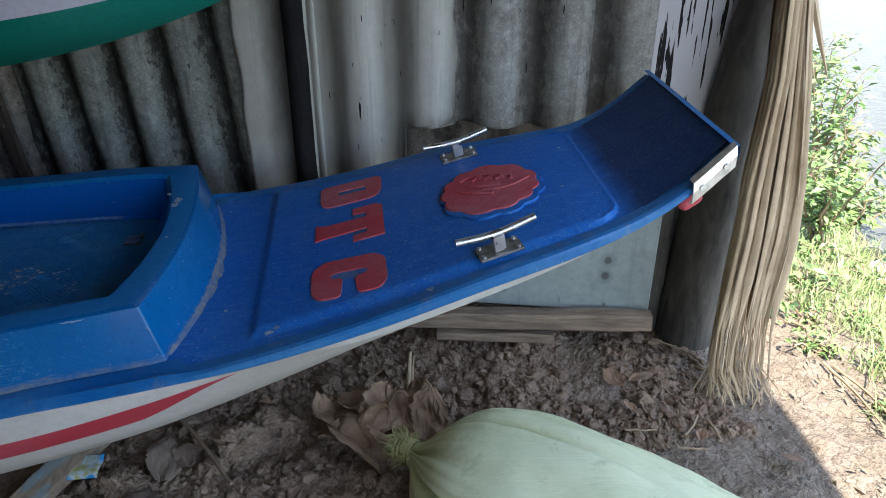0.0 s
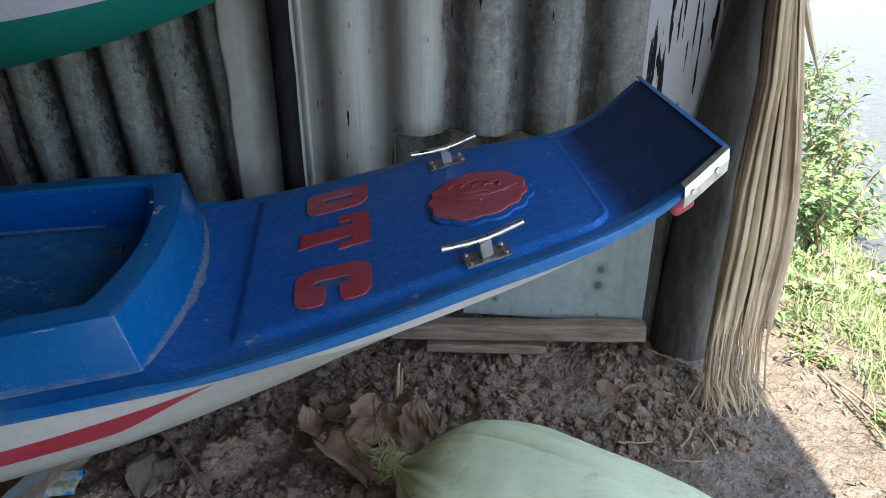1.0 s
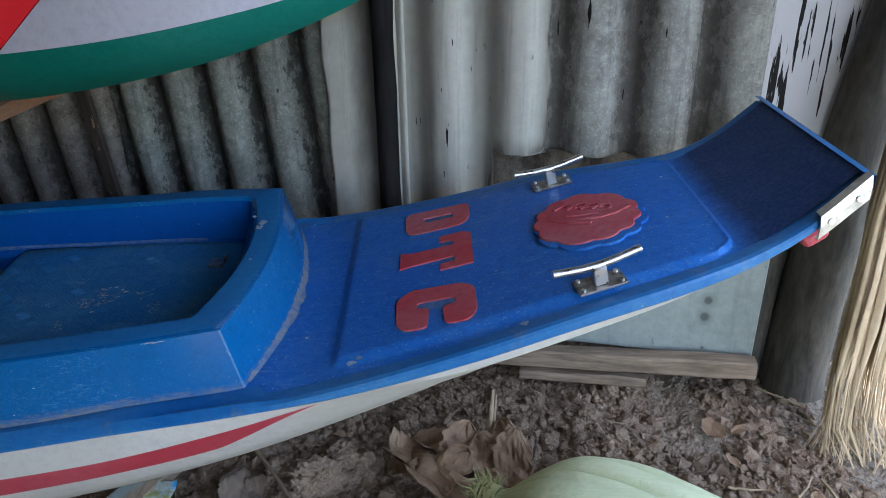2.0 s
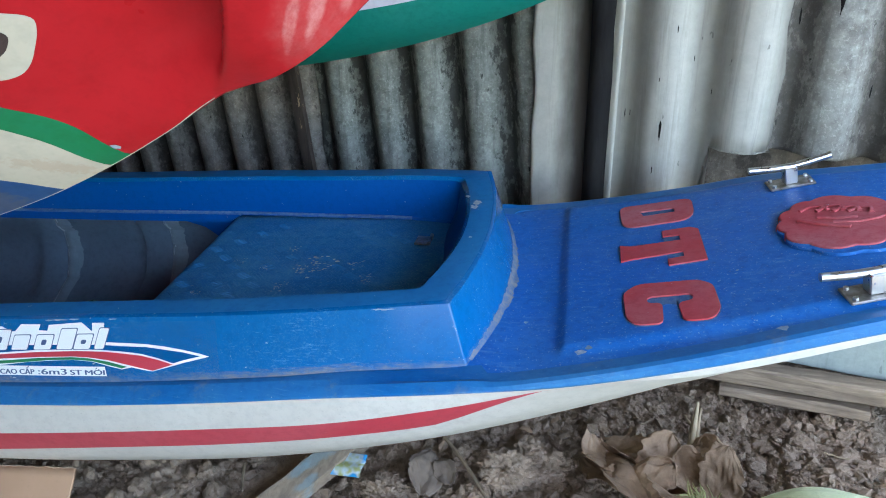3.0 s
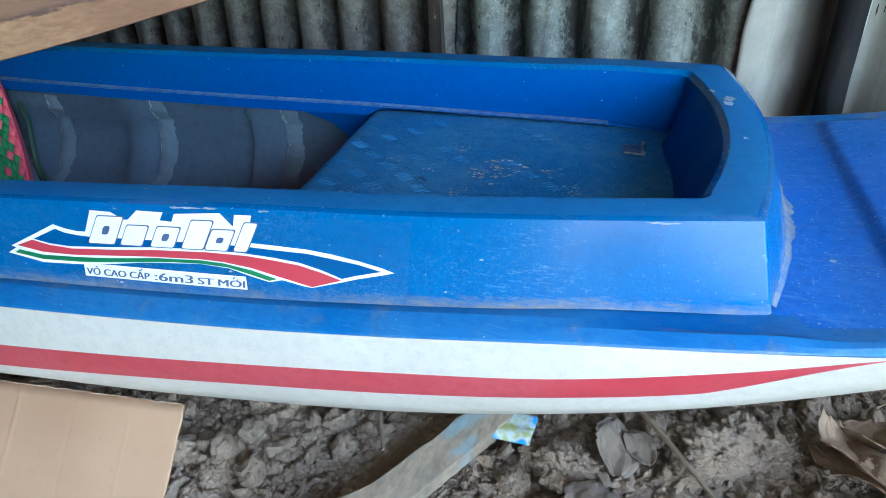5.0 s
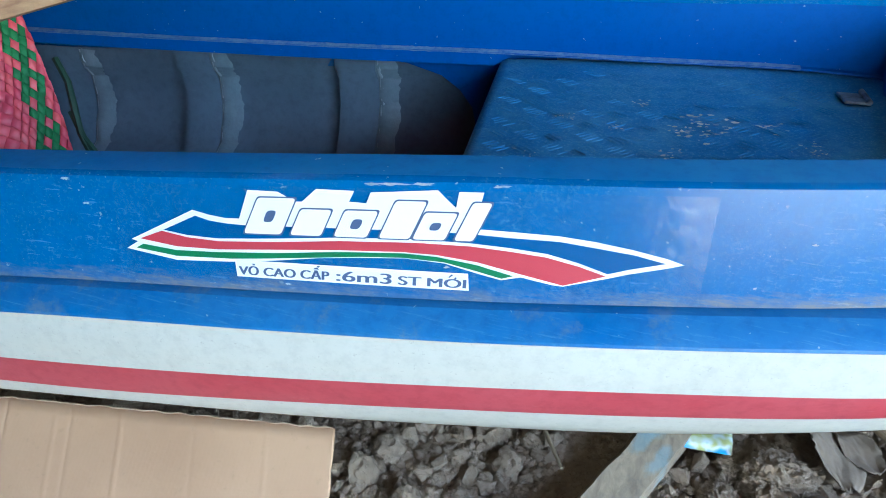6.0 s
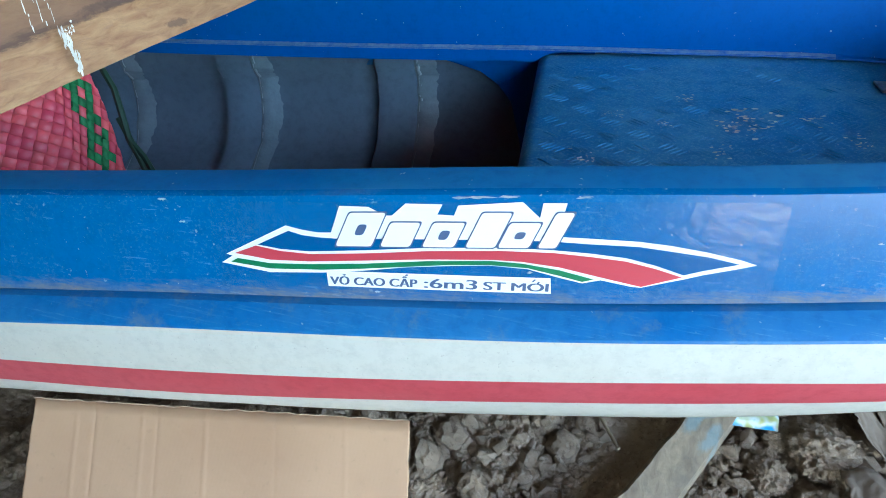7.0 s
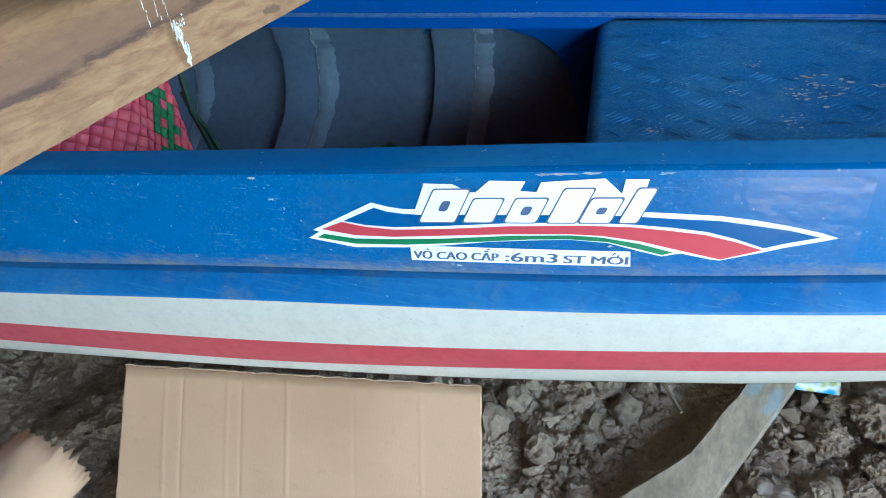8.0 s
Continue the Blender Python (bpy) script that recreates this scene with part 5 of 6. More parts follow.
bm = bmesh.new()
tube(bm, [(-.376 - .0128 * (z - .17) + .003 * noise.noise((z * 6, 0, 2)), 1.80 + .07 * min(1.1, z - .17), z) for z in np.linspace(.17, 2.3, 40)], [.0285 + .002 * noise.noise((z * 9, 3, 1)) for z in np.linspace(.17, 2.3, 40)], 12)
tagged(mesh_ob("wall_pole", bm, M["tarred"], 60), "thin dark wooden pole standing against the wall", "pole")

# roof over the work place, open to the front and both sides
# out of view; stretched left and forward to hold back sky light
bm = bmesh.new()
box(bm, (7.7, 4.6, .06), pose(-2.65, 0.0, 2.35))
tagged(mesh_ob("ceiling", bm, M["thatch"]), "low smoke-dark roof over the work place", "ceiling", kind="structure")

# unseen plain walls added at the left and front to cut the light there
for nm, a, b in (("wall_left", (-4.45, 2.75), (-4.45, -2.3)), ("wall_front", (-4.435, -2.3), (.15, -2.3))):
    a, b = Vector((*a, 0)), Vector((*b, 0))
    bm = bmesh.new()
    m = Matrix.Translation((a + b) / 2 + Vector((0, 0, 1.2))) @ Matrix.Rotation(math.atan2(b.y - a.y, b.x - a.x), 4, "Z")
    box(bm, ((b - a).length, .03, 2.4), m)
    tagged(mesh_ob(nm, bm, M["sheet_brown"]), "plain dark sheet wall, unseen, added to keep light out", "wall", kind="structure")

# right-hand posts
bm = bmesh.new()
rows = []
for z, x, r in ((.1, .708, .088), (.25, .71, .082), (.5, .717, .076), (.75, .727, .072), (1.1, .772, .072), (1.7, .865, .072), (2.34, .95, .068)):
    rows.append([(x + (r + .006 * noise.noise((math.cos(a) * 2, math.sin(a) * 2, z * 2))) * math.cos(a), 1.745 + (r + .006 * noise.noise((math.cos(a) * 2, math.sin(a) * 2, z * 2 + 5))) * math.sin(a), z) for a in np.linspace(0, 2 * math.pi, 25)[:-1]])
grid_faces(bm, rows, True)
tagged(mesh_ob("post", bm, M["dark_post"], 60), "thick dark weathered wooden post", "post")
bm = bmesh.new()
tube(bm, [(.597, 1.765, .12), (.60, 1.765, .35), (.603, 1.77, .6), (.604, 1.772, .74)], [.037, .034, .033, .03], 12)
tagged(mesh_ob("stake", bm, M["dark_post"], 60), "slim dark stake beside the thick post", "post")


def build_board():
    bm = bmesh.new()
    box(bm, (.5, .012, .34), pose(.328, 1.723, .447, 0, 0, -7), .003)
    board = tagged(mesh_ob("board", bm, M["board_pale"]), "pale blue-white fibre board with rust spots", "board")


build_board()
for a, b, w, dpt in (((-.12, 1.70, .258), (.575, 1.652, .278), .050, .05), ((-.02, 1.69, .212), (.31, 1.668, .214), .028, .05)):
    bm = bmesh.new()
    a, b = Vector(a), Vector(b)
    m = Matrix.Translation((a + b) / 2) @ (b - a).to_track_quat("X", "Z").to_matrix().to_4x4()
    n = 26
    rows = []
    for i in range(n + 1):
        x = ((i / n) - .5) * (b - a).length
        e = .004 * noise.noise((x * 12, w * 90, 0))
        f = .006 * noise.noise((x * 7, w * 40, 4))
        c = .006
        q = [(-dpt / 2 + c + e, -w / 2), (dpt / 2 - c, -w / 2), (dpt / 2, -w / 2 + c), (dpt / 2, w / 2 - c + f), (dpt / 2 - c, w / 2 + f), (-dpt / 2 + c + e, w / 2 + f), (-dpt / 2 + e, w / 2 - c + f), (-dpt / 2 + e, -w / 2 + c)]
        rows.append([m @ Vector((x, y, z)) for y, z in q])
    vs = grid_faces(bm, rows, True)
    bm.faces.new(vs[0])
    bm.faces.new(vs[-1][::-1])
    tagged(mesh_ob("plank", bm, M["grey_wood"], 40), "weathered grey plank lying on the soil", "plank", "planks under the bow")


# ---- boats stored on beams above ----
def red_keel(x):
    return RED_KEEL(x)[0]


RED_KEEL = curve_of((-3.4, .99), (-1.6, .955), (-1.2, .953), (-1.0, .962), (-.9, .984), (-.79, 1.027), (-.685, 1.067), (-.633, 1.091), (-.572, 1.123), (-.522, 1.152), (-.505, 1.1575), (-.482, 1.164), (-.442, 1.186), (-.412, 1.211), (-.351, 1.263), (-.2, 1.40), (-.1, 1.52))


def red_side(x, z, out=0.0):
    """Near side of the red boat at x and height z."""
    h = max(0, z - red_keel(x))
    reach = .15 * smooth(-.12, -.5, x)
    edge = -.519 + .66 * (z - 1.152) + .003 * math.sin(38 * (z - 1.152))
    dent = .048 * smooth(.15, .012, edge - x) * smooth(edge, edge - .010, x) * smooth(1.240, 1.222, z) * smooth(0, .06, h)
    return Vector((x, .49 - reach * (1 - math.exp(-h / .10)) + dent - out, z))


def build_red_boat():
    boat = thing("boat", "glossy red boat with green, cream and blue bands", "boat")
    boat.location = (-1.5, .6, .95)
    bpy.context.view_layer.update()
    blue_top = curve_of((-3.4, 1.08), (-.90, 1.086), (-.773, 1.090), (-.745, 1.091), (-.718, 1.088), (-.695, 1.076), (-.684, 1.067))
    cream_top = curve_of((-3.4, 1.17), (-.85, 1.162), (-.704, 1.146), (-.662, 1.132), (-.650, 1.117), (-.642, 1.104), (-.632, 1.091))
    green_top = curve_of((-3.4, 1.20), (-.80, 1.183), (-.687, 1.165), (-.648, 1.151), (-.627, 1.131), (-.617, 1.112), (-.611, 1.100))
    above = lambda edge, end: (lambda x: max(red_keel(x), edge(x)[0]) if x < end else red_keel(x))
    edges = [red_keel, above(blue_top, -.684), above(cream_top, -.632), above(green_top, -.611), lambda x: red_keel(x) + .42]
    looks = (("blue_band", "old_blue", -.684), ("cream_band", "cream", -.632), ("green_band", "leaf_green", -.611), ("red_side", "red", -.1))
    for k, (nm, mat, end) in enumerate(looks):
        bm = bmesh.new()
        xs = [x for x in list(np.arange(-3.4, -1.2, .2)) + list(np.arange(-1.2, -.7, .02)) + list(np.arange(-.7, -.35, .003)) + list(np.arange(-.35, -.1, .006)) if x < end] + [end]
        n = 70 if k == 3 else 6
        grid_faces(bm, [[red_side(x, edges[k](x) + (edges[k + 1](x) - edges[k](x)) * (i / n) ** (1.5 if k == 3 else 1)) for i in range(n + 1)] for x in xs])
        part(nm, bm, M[mat], boat, "", 180)
    bm = bmesh.new()
    rows = []
    for x in list(np.arange(-3.4, -1.2, .2)) + list(np.arange(-1.2, -.1, .04)) + [-.1]:
        kz, f = red_keel(x), smooth(-.08, -.9, x)
        rows.append([(x, .4915 + .55 * f * (1 - math.exp(-h / .3)), kz + h) for h in (0, .02, .05, .1, .17, .25, .33, .42)])
    grid_faces(bm, rows)
    part("far_side", bm, M["red"], boat, "", 180)
    bm = bmesh.new()
    tube(bm, [(x, .491, red_keel(x)) for x in np.arange(-1.6, -.52, .01)], .0005, 6)
    part("keel_edge", bm, M["cream"], boat, "pale worn keel edge", 60)

    def paint(name, loops, mat, lift, parent, label=""):
        bm = outline_mesh(loops, 0)
        bmesh.ops.subdivide_edges(bm, edges=bm.edges[:], cuts=2, use_grid_fill=False)
        bmesh.ops.triangulate(bm, faces=bm.faces[:])
        cut_by_x(bm, .008)
        for q in bm.verts:
            q.co = red_side(q.co.x, q.co.y, lift)
        return part(name, bm, mat, parent, label)
    ring = rounded([(-.586, 1.211), (-.592, 1.200), (-.607, 1.182), (-.618, 1.173), (-.634, 1.169), (-.648, 1.184), (-.664, 1.205), (-.664, 1.222), (-.64, 1.220), (-.605, 1.214)], .007)
    oval = paint("cream_oval", [ring], M["cream"], .0012, boat, "cream painted oval")
    paint("oval_core", [rounded([(-.603, 1.201), (-.612, 1.190), (-.622, 1.184), (-.634, 1.183), (-.646, 1.196), (-.652, 1.212), (-.622, 1.207)], .006)], M["umber"], .0022, oval, "dark brown middle of the oval")
    for lp in ([(-.429, 1.243), (-.425, 1.2405), (-.413, 1.244), (-.398, 1.256), (-.385, 1.275), (-.40, 1.30), (-.427, 1.28), (-.430, 1.255)], [(-.394, 1.251), (-.390, 1.2495), (-.380, 1.256), (-.362, 1.272), (-.352, 1.29), (-.372, 1.30), (-.392, 1.265)]):
        paint("cream_oval", [rounded(lp, .005)], M["cream"], .0014, boat, "cream painted oval")
    paint("paint_chip", [[(-.615, 1.1125), (-.611, 1.113), (-.6085, 1.111), (-.611, 1.1085), (-.6145, 1.1095)]], M["chip"], .0014, boat, "bare white chip")
    return boat


build_red_boat()


def build_green_boat():
    keel = curve_of((-3.4, .955), (-1.6, .95), (-1.3, .955), (-1.1, .978), (-.9, 1.012), (-.7, 1.060), (-.5, 1.128), (-.3, 1.22), (-.1, 1.35))
    line = curve_of((-3.4, 1.055), (-1.3, 1.075), (-1.1, 1.09), (-.9, 1.113), (-.7, 1.147), (-.5, 1.193), (-.3, 1.26), (-.1, 1.37))
    boat = thing("boat", "green and lilac-white boat resting on a beam", "boat")
    boat.location = (-1.5, 1.6, .95)
    bpy.context.view_layer.update()
    xs = list(np.arange(-3.4, -1.2, .2)) + list(np.arange(-1.2, -.1, .03)) + [-.1]
    for nm, mat, lo, hi in (("green_side", "green", lambda x: keel(x)[0], lambda x: line(x)[0]), ("white_side", "lilac", lambda x: line(x)[0], lambda x: line(x)[0] + .24)):
        bm = bmesh.new()
        rows = []
        for x in xs:
            f = smooth(-.05, -.9, x)
            r = []
            for k in np.linspace(0, 1, 13):
                z = lo(x) + (hi(x) - lo(x)) * k
                h = z - keel(x)[0]
                r.append((x, 1.60 - (.05 + .09 * f) * (1 - math.exp(-h / .06)), z))
            rows.append(r)
        grid_faces(bm, rows)
        part(nm, bm, M[mat], boat, "", 180)
    bm = bmesh.new()
    rows = []
    for x in xs:
        f, kz = smooth(-.05, -.9, x), keel(x)[0]
        rows.append([(x, 1.602 + .17 * f * (1 - math.exp(-h / .12)), kz + h) for h in (0, .02, .05, .1, .18, .3)])
    grid_faces(bm, rows)
    part("far_side", bm, M["green"], boat, "", 180)


build_green_boat()


def build_beam(x0):
    bm = bmesh.new()
    rows = []
    for y in np.arange(.05, 2.06, .03):
        e = .004 * noise.noise((y * 6, x0, 0)) + .0015 * noise.noise((y * 40, x0, 2))
        f = .005 * noise.noise((y * 5, x0, 7))
        x, lo = x0 + .25 * (y - 1), .822 + .112 * min(0, y - 1) + .14 * max(0, y - 1)
        hi = max(.945 + .02 * (y - 1) - .062 * smooth(.95, .70, y), lo + .045)
        rows.append([Vector((x + .006 + e, y, lo + .006)), Vector((x + e, y, lo + .016)), Vector((x - .003 + e, y, hi - .01)), Vector((x - .012, y, hi + f * .3)), Vector((x - .128, y, hi + f * .3)), Vector((x - .135, y, hi - .01)), Vector((x - .135, y, lo + .018 + f)), Vector((x - .125, y, lo + .008 + f)), Vector((x - .01, y, lo))])
    vs = grid_faces(bm, rows, True)
    bm.faces.new(vs[0])
    bm.faces.new(vs[-1][::-1])
    beam = tagged(mesh_ob("beam", bm, M["fresh_wood"], 50), "rough tan timber beam carrying the stored boats", "beam", "beams under the stored boats")
    if x0 > -2:
        rnd = random.Random(6)
        bm = bmesh.new()
        streak = [(.7225 + .008 * k / 40 + rnd.gauss(0, .0014), .839 - .035 * k / 40, rnd.uniform(.0003, .0013), rnd.uniform(.0014, .005)) for k in range(41)]
        wisps = [(.7165 - .009 * (k % 3) + .004 * k / 14 + rnd.gauss(0, .0008), .868 - .024 * k / 14, rnd.uniform(.0002, .0006), rnd.uniform(.001, .004)) for k in range(15)]
        for yy, zz, ry, rz in streak + wisps + [(.727 + rnd.gauss(0, .003), .836 + rnd.gauss(0, .004), rnd.uniform(.0003, .001), rnd.uniform(.0004, .0016)) for _ in range(14)]:
            bm.faces.new([bm.verts.new((x0 + .25 * (a - 1) + .0075, a, b)) for a, b in blob(rnd, yy, zz, ry, rz, 14, .5)])
        part("paint_splash", bm, M["splash"], beam, "white paint splash")
    for y in (.16,):
        bm = bmesh.new()
        x = x0 - .07 + .25 * (y - 1)
        tube(bm, [(x, y, .1), (x, y, .5), (x, y, .826 + .112 * (y - 1))], [.045, .042, .04], 10)
        tagged(mesh_ob("beam_post", bm, M["batten"], 60), "short dark post under the beam", "post", "posts under the beams")


build_beam(-1.425)
build_beam(-2.95)


# ---- things on the ground ----
def build_sack():
    sack = thing("sack", "pale green woven sack tied at its neck", "sack")
    sack.location = (.3, .95, GROUND)
    bpy.context.view_layer.update()
    a, b = Vector((-.065, 1.135, .275)), Vector((.70, .70, .24))
    prof = curve_of((0, .024), (.02, .036), (.05, .072), (.09, .112), (.15, .148), (.25, .176), (.4, .180), (.7, .164), (.9, .142), (1, .09))
    ax = (b - a).normalized()
    right = ax.cross(Vector((0, 0, 1))).normalized()
    up = right.cross(ax).normalized()
    rows = []
    for t in list(np.linspace(0, .2, 40)) + list(np.linspace(.22, 1, 30)):
        p, r = a.lerp(b, t), prof(t)[0]
        row = []
        for k in np.linspace(0, 2 * math.pi, 241)[:-1]:
            wave = math.sin(12 * k + 1.4 * math.sin(3 * k) + .8 * math.sin(5 * k + 2))
            pleat = -math.exp(-t / (.12 + .06 * math.sin(4 * k))) * (.75 * max(0, wave) ** 2.5 + .10 * max(0, math.sin(29 * k + 2 * math.sin(7 * k)))) * min(1, t / .015)
            dent = .05 * noise.noise((math.cos(k) * 1.3, math.sin(k) * 1.3, t * 5)) + .018 * noise.noise((math.cos(k) * 4, math.sin(k) * 4, t * 14))
            q = r * (1 + pleat + dent * min(1, t * 8))
            row.append(p + right * (q * 1.22 * math.cos(k)) + up * (q * .86 * math.sin(k)))
        rows.append(row)
    bm = bmesh.new()
    vs = grid_faces(bm, rows, True)
    bm.faces.new(vs[-1])
    part("bag", bm, M["sackcloth"], sack, "", 70)
    # gathered neck wrapped in plant fibre
    bm = bmesh.new()
    rows = []
    for t in np.linspace(0, 1, 9):
        r = .024 - .002 * math.sin(math.pi * t) + .003 * t
        rows.append([a - ax * (.048 * t) + right * (r * (1 + .10 * math.sin(9 * k)) * math.cos(k)) + up * (r * (1 + .12 * math.sin(7 * k + 1)) * math.sin(k)) for k in np.linspace(0, 2 * math.pi, 49)[:-1]])
    vs = grid_faces(bm, rows, True)
    bm.faces.new(vs[-1])
    part("neck", bm, M["neck_cloth"], sack, "", 70)
    rnd = random.Random(12)
    bm = bmesh.new()
    for k in range(150):
        q = rnd.random() * 2 * math.pi
        p = a - ax * (.050 * rnd.random()) + right * .024 * math.cos(q) + up * .024 * math.sin(q)
        o = right * math.cos(q) + up * math.sin(q)
        d = (-ax * (.2 + .8 * rnd.random()) + o * (.2 + .6 * rnd.random()) + up * .3 + Vector((rnd.gauss(0, .4), rnd.gauss(0, .4), rnd.gauss(0, .3)))).normalized()
        l = .008 + .030 * rnd.random() ** 1.5
        tube(bm, [p, p + d * l * .5 + Vector((0, 0, .002)), p + d * l + Vector((rnd.gauss(0, .006), rnd.gauss(0, .006), rnd.gauss(0, .004)))], [.0020, .0014, .0006], 4)
    for k in range(7):
        pts = [a - ax * (.006 * k + .003 * math.sin(q + k)) + right * .0265 * math.cos(q) + up * .0265 * math.sin(q) for q in np.linspace(0, 2 * math.pi, 20)]
        tube(bm, pts, .0036, 5)
    part("tie", bm, M["fibre"], sack, "frayed yellow-green plant fibre tie", 60)


build_sack()


def build_cardboard():
    tl, tr = Vector((-1.79, .795, .283)), Vector((-1.277, .910, .287))
    bl, br = Vector((-1.745, .672, .172)), Vector((-1.238, .783, .176))
    dn = Vector((.012, -.11, 0))
    bm = bmesh.new()
    rows = []
    for j in range(24):
        t = j / 10
        row = []
        for i in range(241):
            k = i / 240
            p = tl.lerp(tr, k).lerp(bl.lerp(br, k), min(t, 1.36))
            if t > 1.36:
                p = p + dn * (t - 1.36) * 1.3
            crease = sum(.26 * h * math.exp(-((k - c - .012 * (t - .5) - .003 * noise.noise((t * 3, c * 9, 0))) / .0038) ** 2) for c, h in ((.125, .0026), (.175, -.003), (.305, .0022), (.345, -.0025), (.475, .0034), (.66, -.0012), (.84, .0018)))
            p = p + Vector((0, -.62, .78)) * (crease + .002 * noise.noise((k * 5, t * 2, 1)))
            p.y += .003 * noise.noise((k * 30, 0, 3)) if j == 0 else 0
            p.x += .003 * noise.noise((0, t * 14, 5)) if i in (0, 240) else 0
            row.append(p)
        rows.append(row)
    grid_faces(bm, rows)
    sheet = thick(tagged(mesh_ob("cardboard", bm, M["card"], 60), "creased flattened brown cardboard leaning under the hull", "cardboard"), .005)
    bm = bmesh.new()
    grid_faces(bm, [[tl.lerp(tr, i / 120) + Vector((0, -.0025 + .003 * noise.noise((i * .25, 0, 3)), .004 - d * (.012 + .006 * noise.noise((i * .3, 7, 0))))) + Vector((0, -.62, .78)) * .0018 for d in (0, .5, 1)] for i in range(121)])
    part("torn_edge", bm, M["card_torn"], sheet, "pale torn paper along the edge", 60)
    # torn roll of cardboard beside it
    bm = bmesh.new()
    rows = []
    for i in range(26):
        a = -.3 + 2.3 * i / 25
        row = []
        for j in range(9):
            r = .075 + .006 * noise.noise((a * 3, j, 0))
            y = .44 + .235 * j / 8 + (.018 * noise.noise((a * 9, 1, 2)) + .01 * noise.noise((a * 31, 1, 2)) if j == 8 else 0)
            row.append((-1.875 + r * math.cos(a), y, .165 + r * .75 * math.sin(a) + .012))
        rows.append(row)
    grid_faces(bm, rows)
    ob = thick(tagged(mesh_ob("cardboard", bm, M["card"], 60), "torn curled pale cardboard lying on the soil", "cardboard"), .006)


build_cardboard()


def build_support():
    """The muddy plank under the hull, one edge cut to a curve."""
    a, b = Vector((-.731, 1.37, .210)), Vector((-.994, .825, .110))
    d = (b - a).normalized()
    side = Vector((d.y, -d.x, 0)).normalized()
    if side.x > 0:
        side = -side
    L = (b - a).length
    bm = bmesh.new()
    rows = []
    for i in range(31):
        t = i / 30
        w = .058 + .045 * smooth(.70, 1.05, t) + .004 * noise.noise((t * 12, 0, 1)) + .002 * noise.noise((t * 50, 0, 1))
        p = a + d * (t * L)
        h = .028
        rows.append([p, p + Vector((0, 0, h)), p + side * .006 + Vector((0, 0, h + .003)), p + side * (w * .5) + Vector((0, 0, h + .011)), p + side * (w - .006) + Vector((0, 0, h + .018)), p + side * w + Vector((0, 0, h + .013)), p + side * w + Vector((0, 0, .016))])
    vs = grid_faces(bm, rows, True)
    bm.faces.new(vs[0])
    bm.faces.new(vs[-1][::-1])
    plank = tagged(mesh_ob("plank", bm, M["trestle_wood"], 40), "muddy pale plank with blue paint under the hull", "plank")
    # plastic packet and a wood block beside it
    bm = bmesh.new()
    rows = [[Vector((-.862 + .088 * i / 8, 1.145 + .050 * j / 4 + .01 * i / 8, .182 + .022 * j / 4 + .006 * math.sin(j * 1.6) + .005 * noise.noise((i, j, 0)))) for j in range(5)] for i in range(9)]
    grid_faces(bm, rows)
    thick(tagged(mesh_ob("packet", bm, M["packet"], 60), "crumpled blue and yellow plastic packet on the soil", "packet"), .003)


build_support()

# ---- soil clods ----
def rock_template(seed, sub):
    """A broken lump: a rough ball, or for small crumbs the hull of a few random points."""
    bm = bmesh.new()
    off = Vector((seed * 3.7, seed * 1.3, seed * 5.1))
    if sub < 2:
        rnd = random.Random(seed + 40)
        for _ in range(13):
            p = Vector((rnd.gauss(0, 1), rnd.gauss(0, 1), rnd.gauss(0, 1))).normalized()
            bm.verts.new(p * (.8 + .45 * rnd.random()))
        hull = bmesh.ops.convex_hull(bm, input=bm.verts[:])
        bmesh.ops.delete(bm, geom=[v for v in bm.verts if not v.link_faces], context="VERTS")
        bmesh.ops.triangulate(bm, faces=bm.faces[:])
    else:
        bmesh.ops.create_icosphere(bm, subdivisions=sub, radius=1.0)
        for v in bm.verts:
            d = v.co.normalized()
            flat = min(1.0, .80 / max(abs(d.dot((Vector((math.sin(k * 2.4 + seed), math.cos(k * 1.7 + seed), math.sin(k * 3.1 + 2 * seed)))).normalized())) for k in range(7)))
            v.co *= .75 + .25 * flat + .30 * noise.noise(v.co * 1.1 + off) + .30 * (.4 - abs(noise.noise(v.co * 2.1 + off))) + .20 * noise.noise(v.co * 4.5 + off) + .13 * noise.noise(v.co * 11 + off) + .07 * noise.noise(v.co * 24 + off)
    bm.verts.index_update()
    vs = np.array([v.co[:] for v in bm.verts])
    fs = np.array([[q.index for q in f.verts] for f in bm.faces])
    bm.free()
    return vs, fs


def scatter_rocks(name, n, area, sizes, mat, label, seed, sub=1, keep=None):
    rng = np.random.default_rng(seed)
    temps = [rock_template(k, sub) for k in range(8)]
    verts, faces, base = [], [], 0
    while n > 0:
        x, y = rng.uniform(area[0], area[1]), rng.uniform(area[2], area[3])
        n -= 1
        if keep and not keep(x, y):
            continue
        r = min(sizes[0] * math.exp(abs(rng.normal(0, .75))), sizes[1])
        v, f = temps[rng.integers(8)]
        q = np.array(Euler(rng.uniform(0, 6.28, 3)).to_matrix())
        p = (v * (1, .85, .72)) @ q.T * r
        p[:, 2] *= .85
        verts.append(p + (x, y, ground_z(x, y) + soil_relief(x, y) + r * .22))
        faces.append(f + base)
        base += len(v)
    me = bpy.data.meshes.new(name)
    me.from_pydata(np.vstack(verts).tolist(), [], np.vstack(faces).tolist())
    me.update()
    me.materials.append(mat)
    return tagged(new(name, me), label, "soil", kind="stuff")


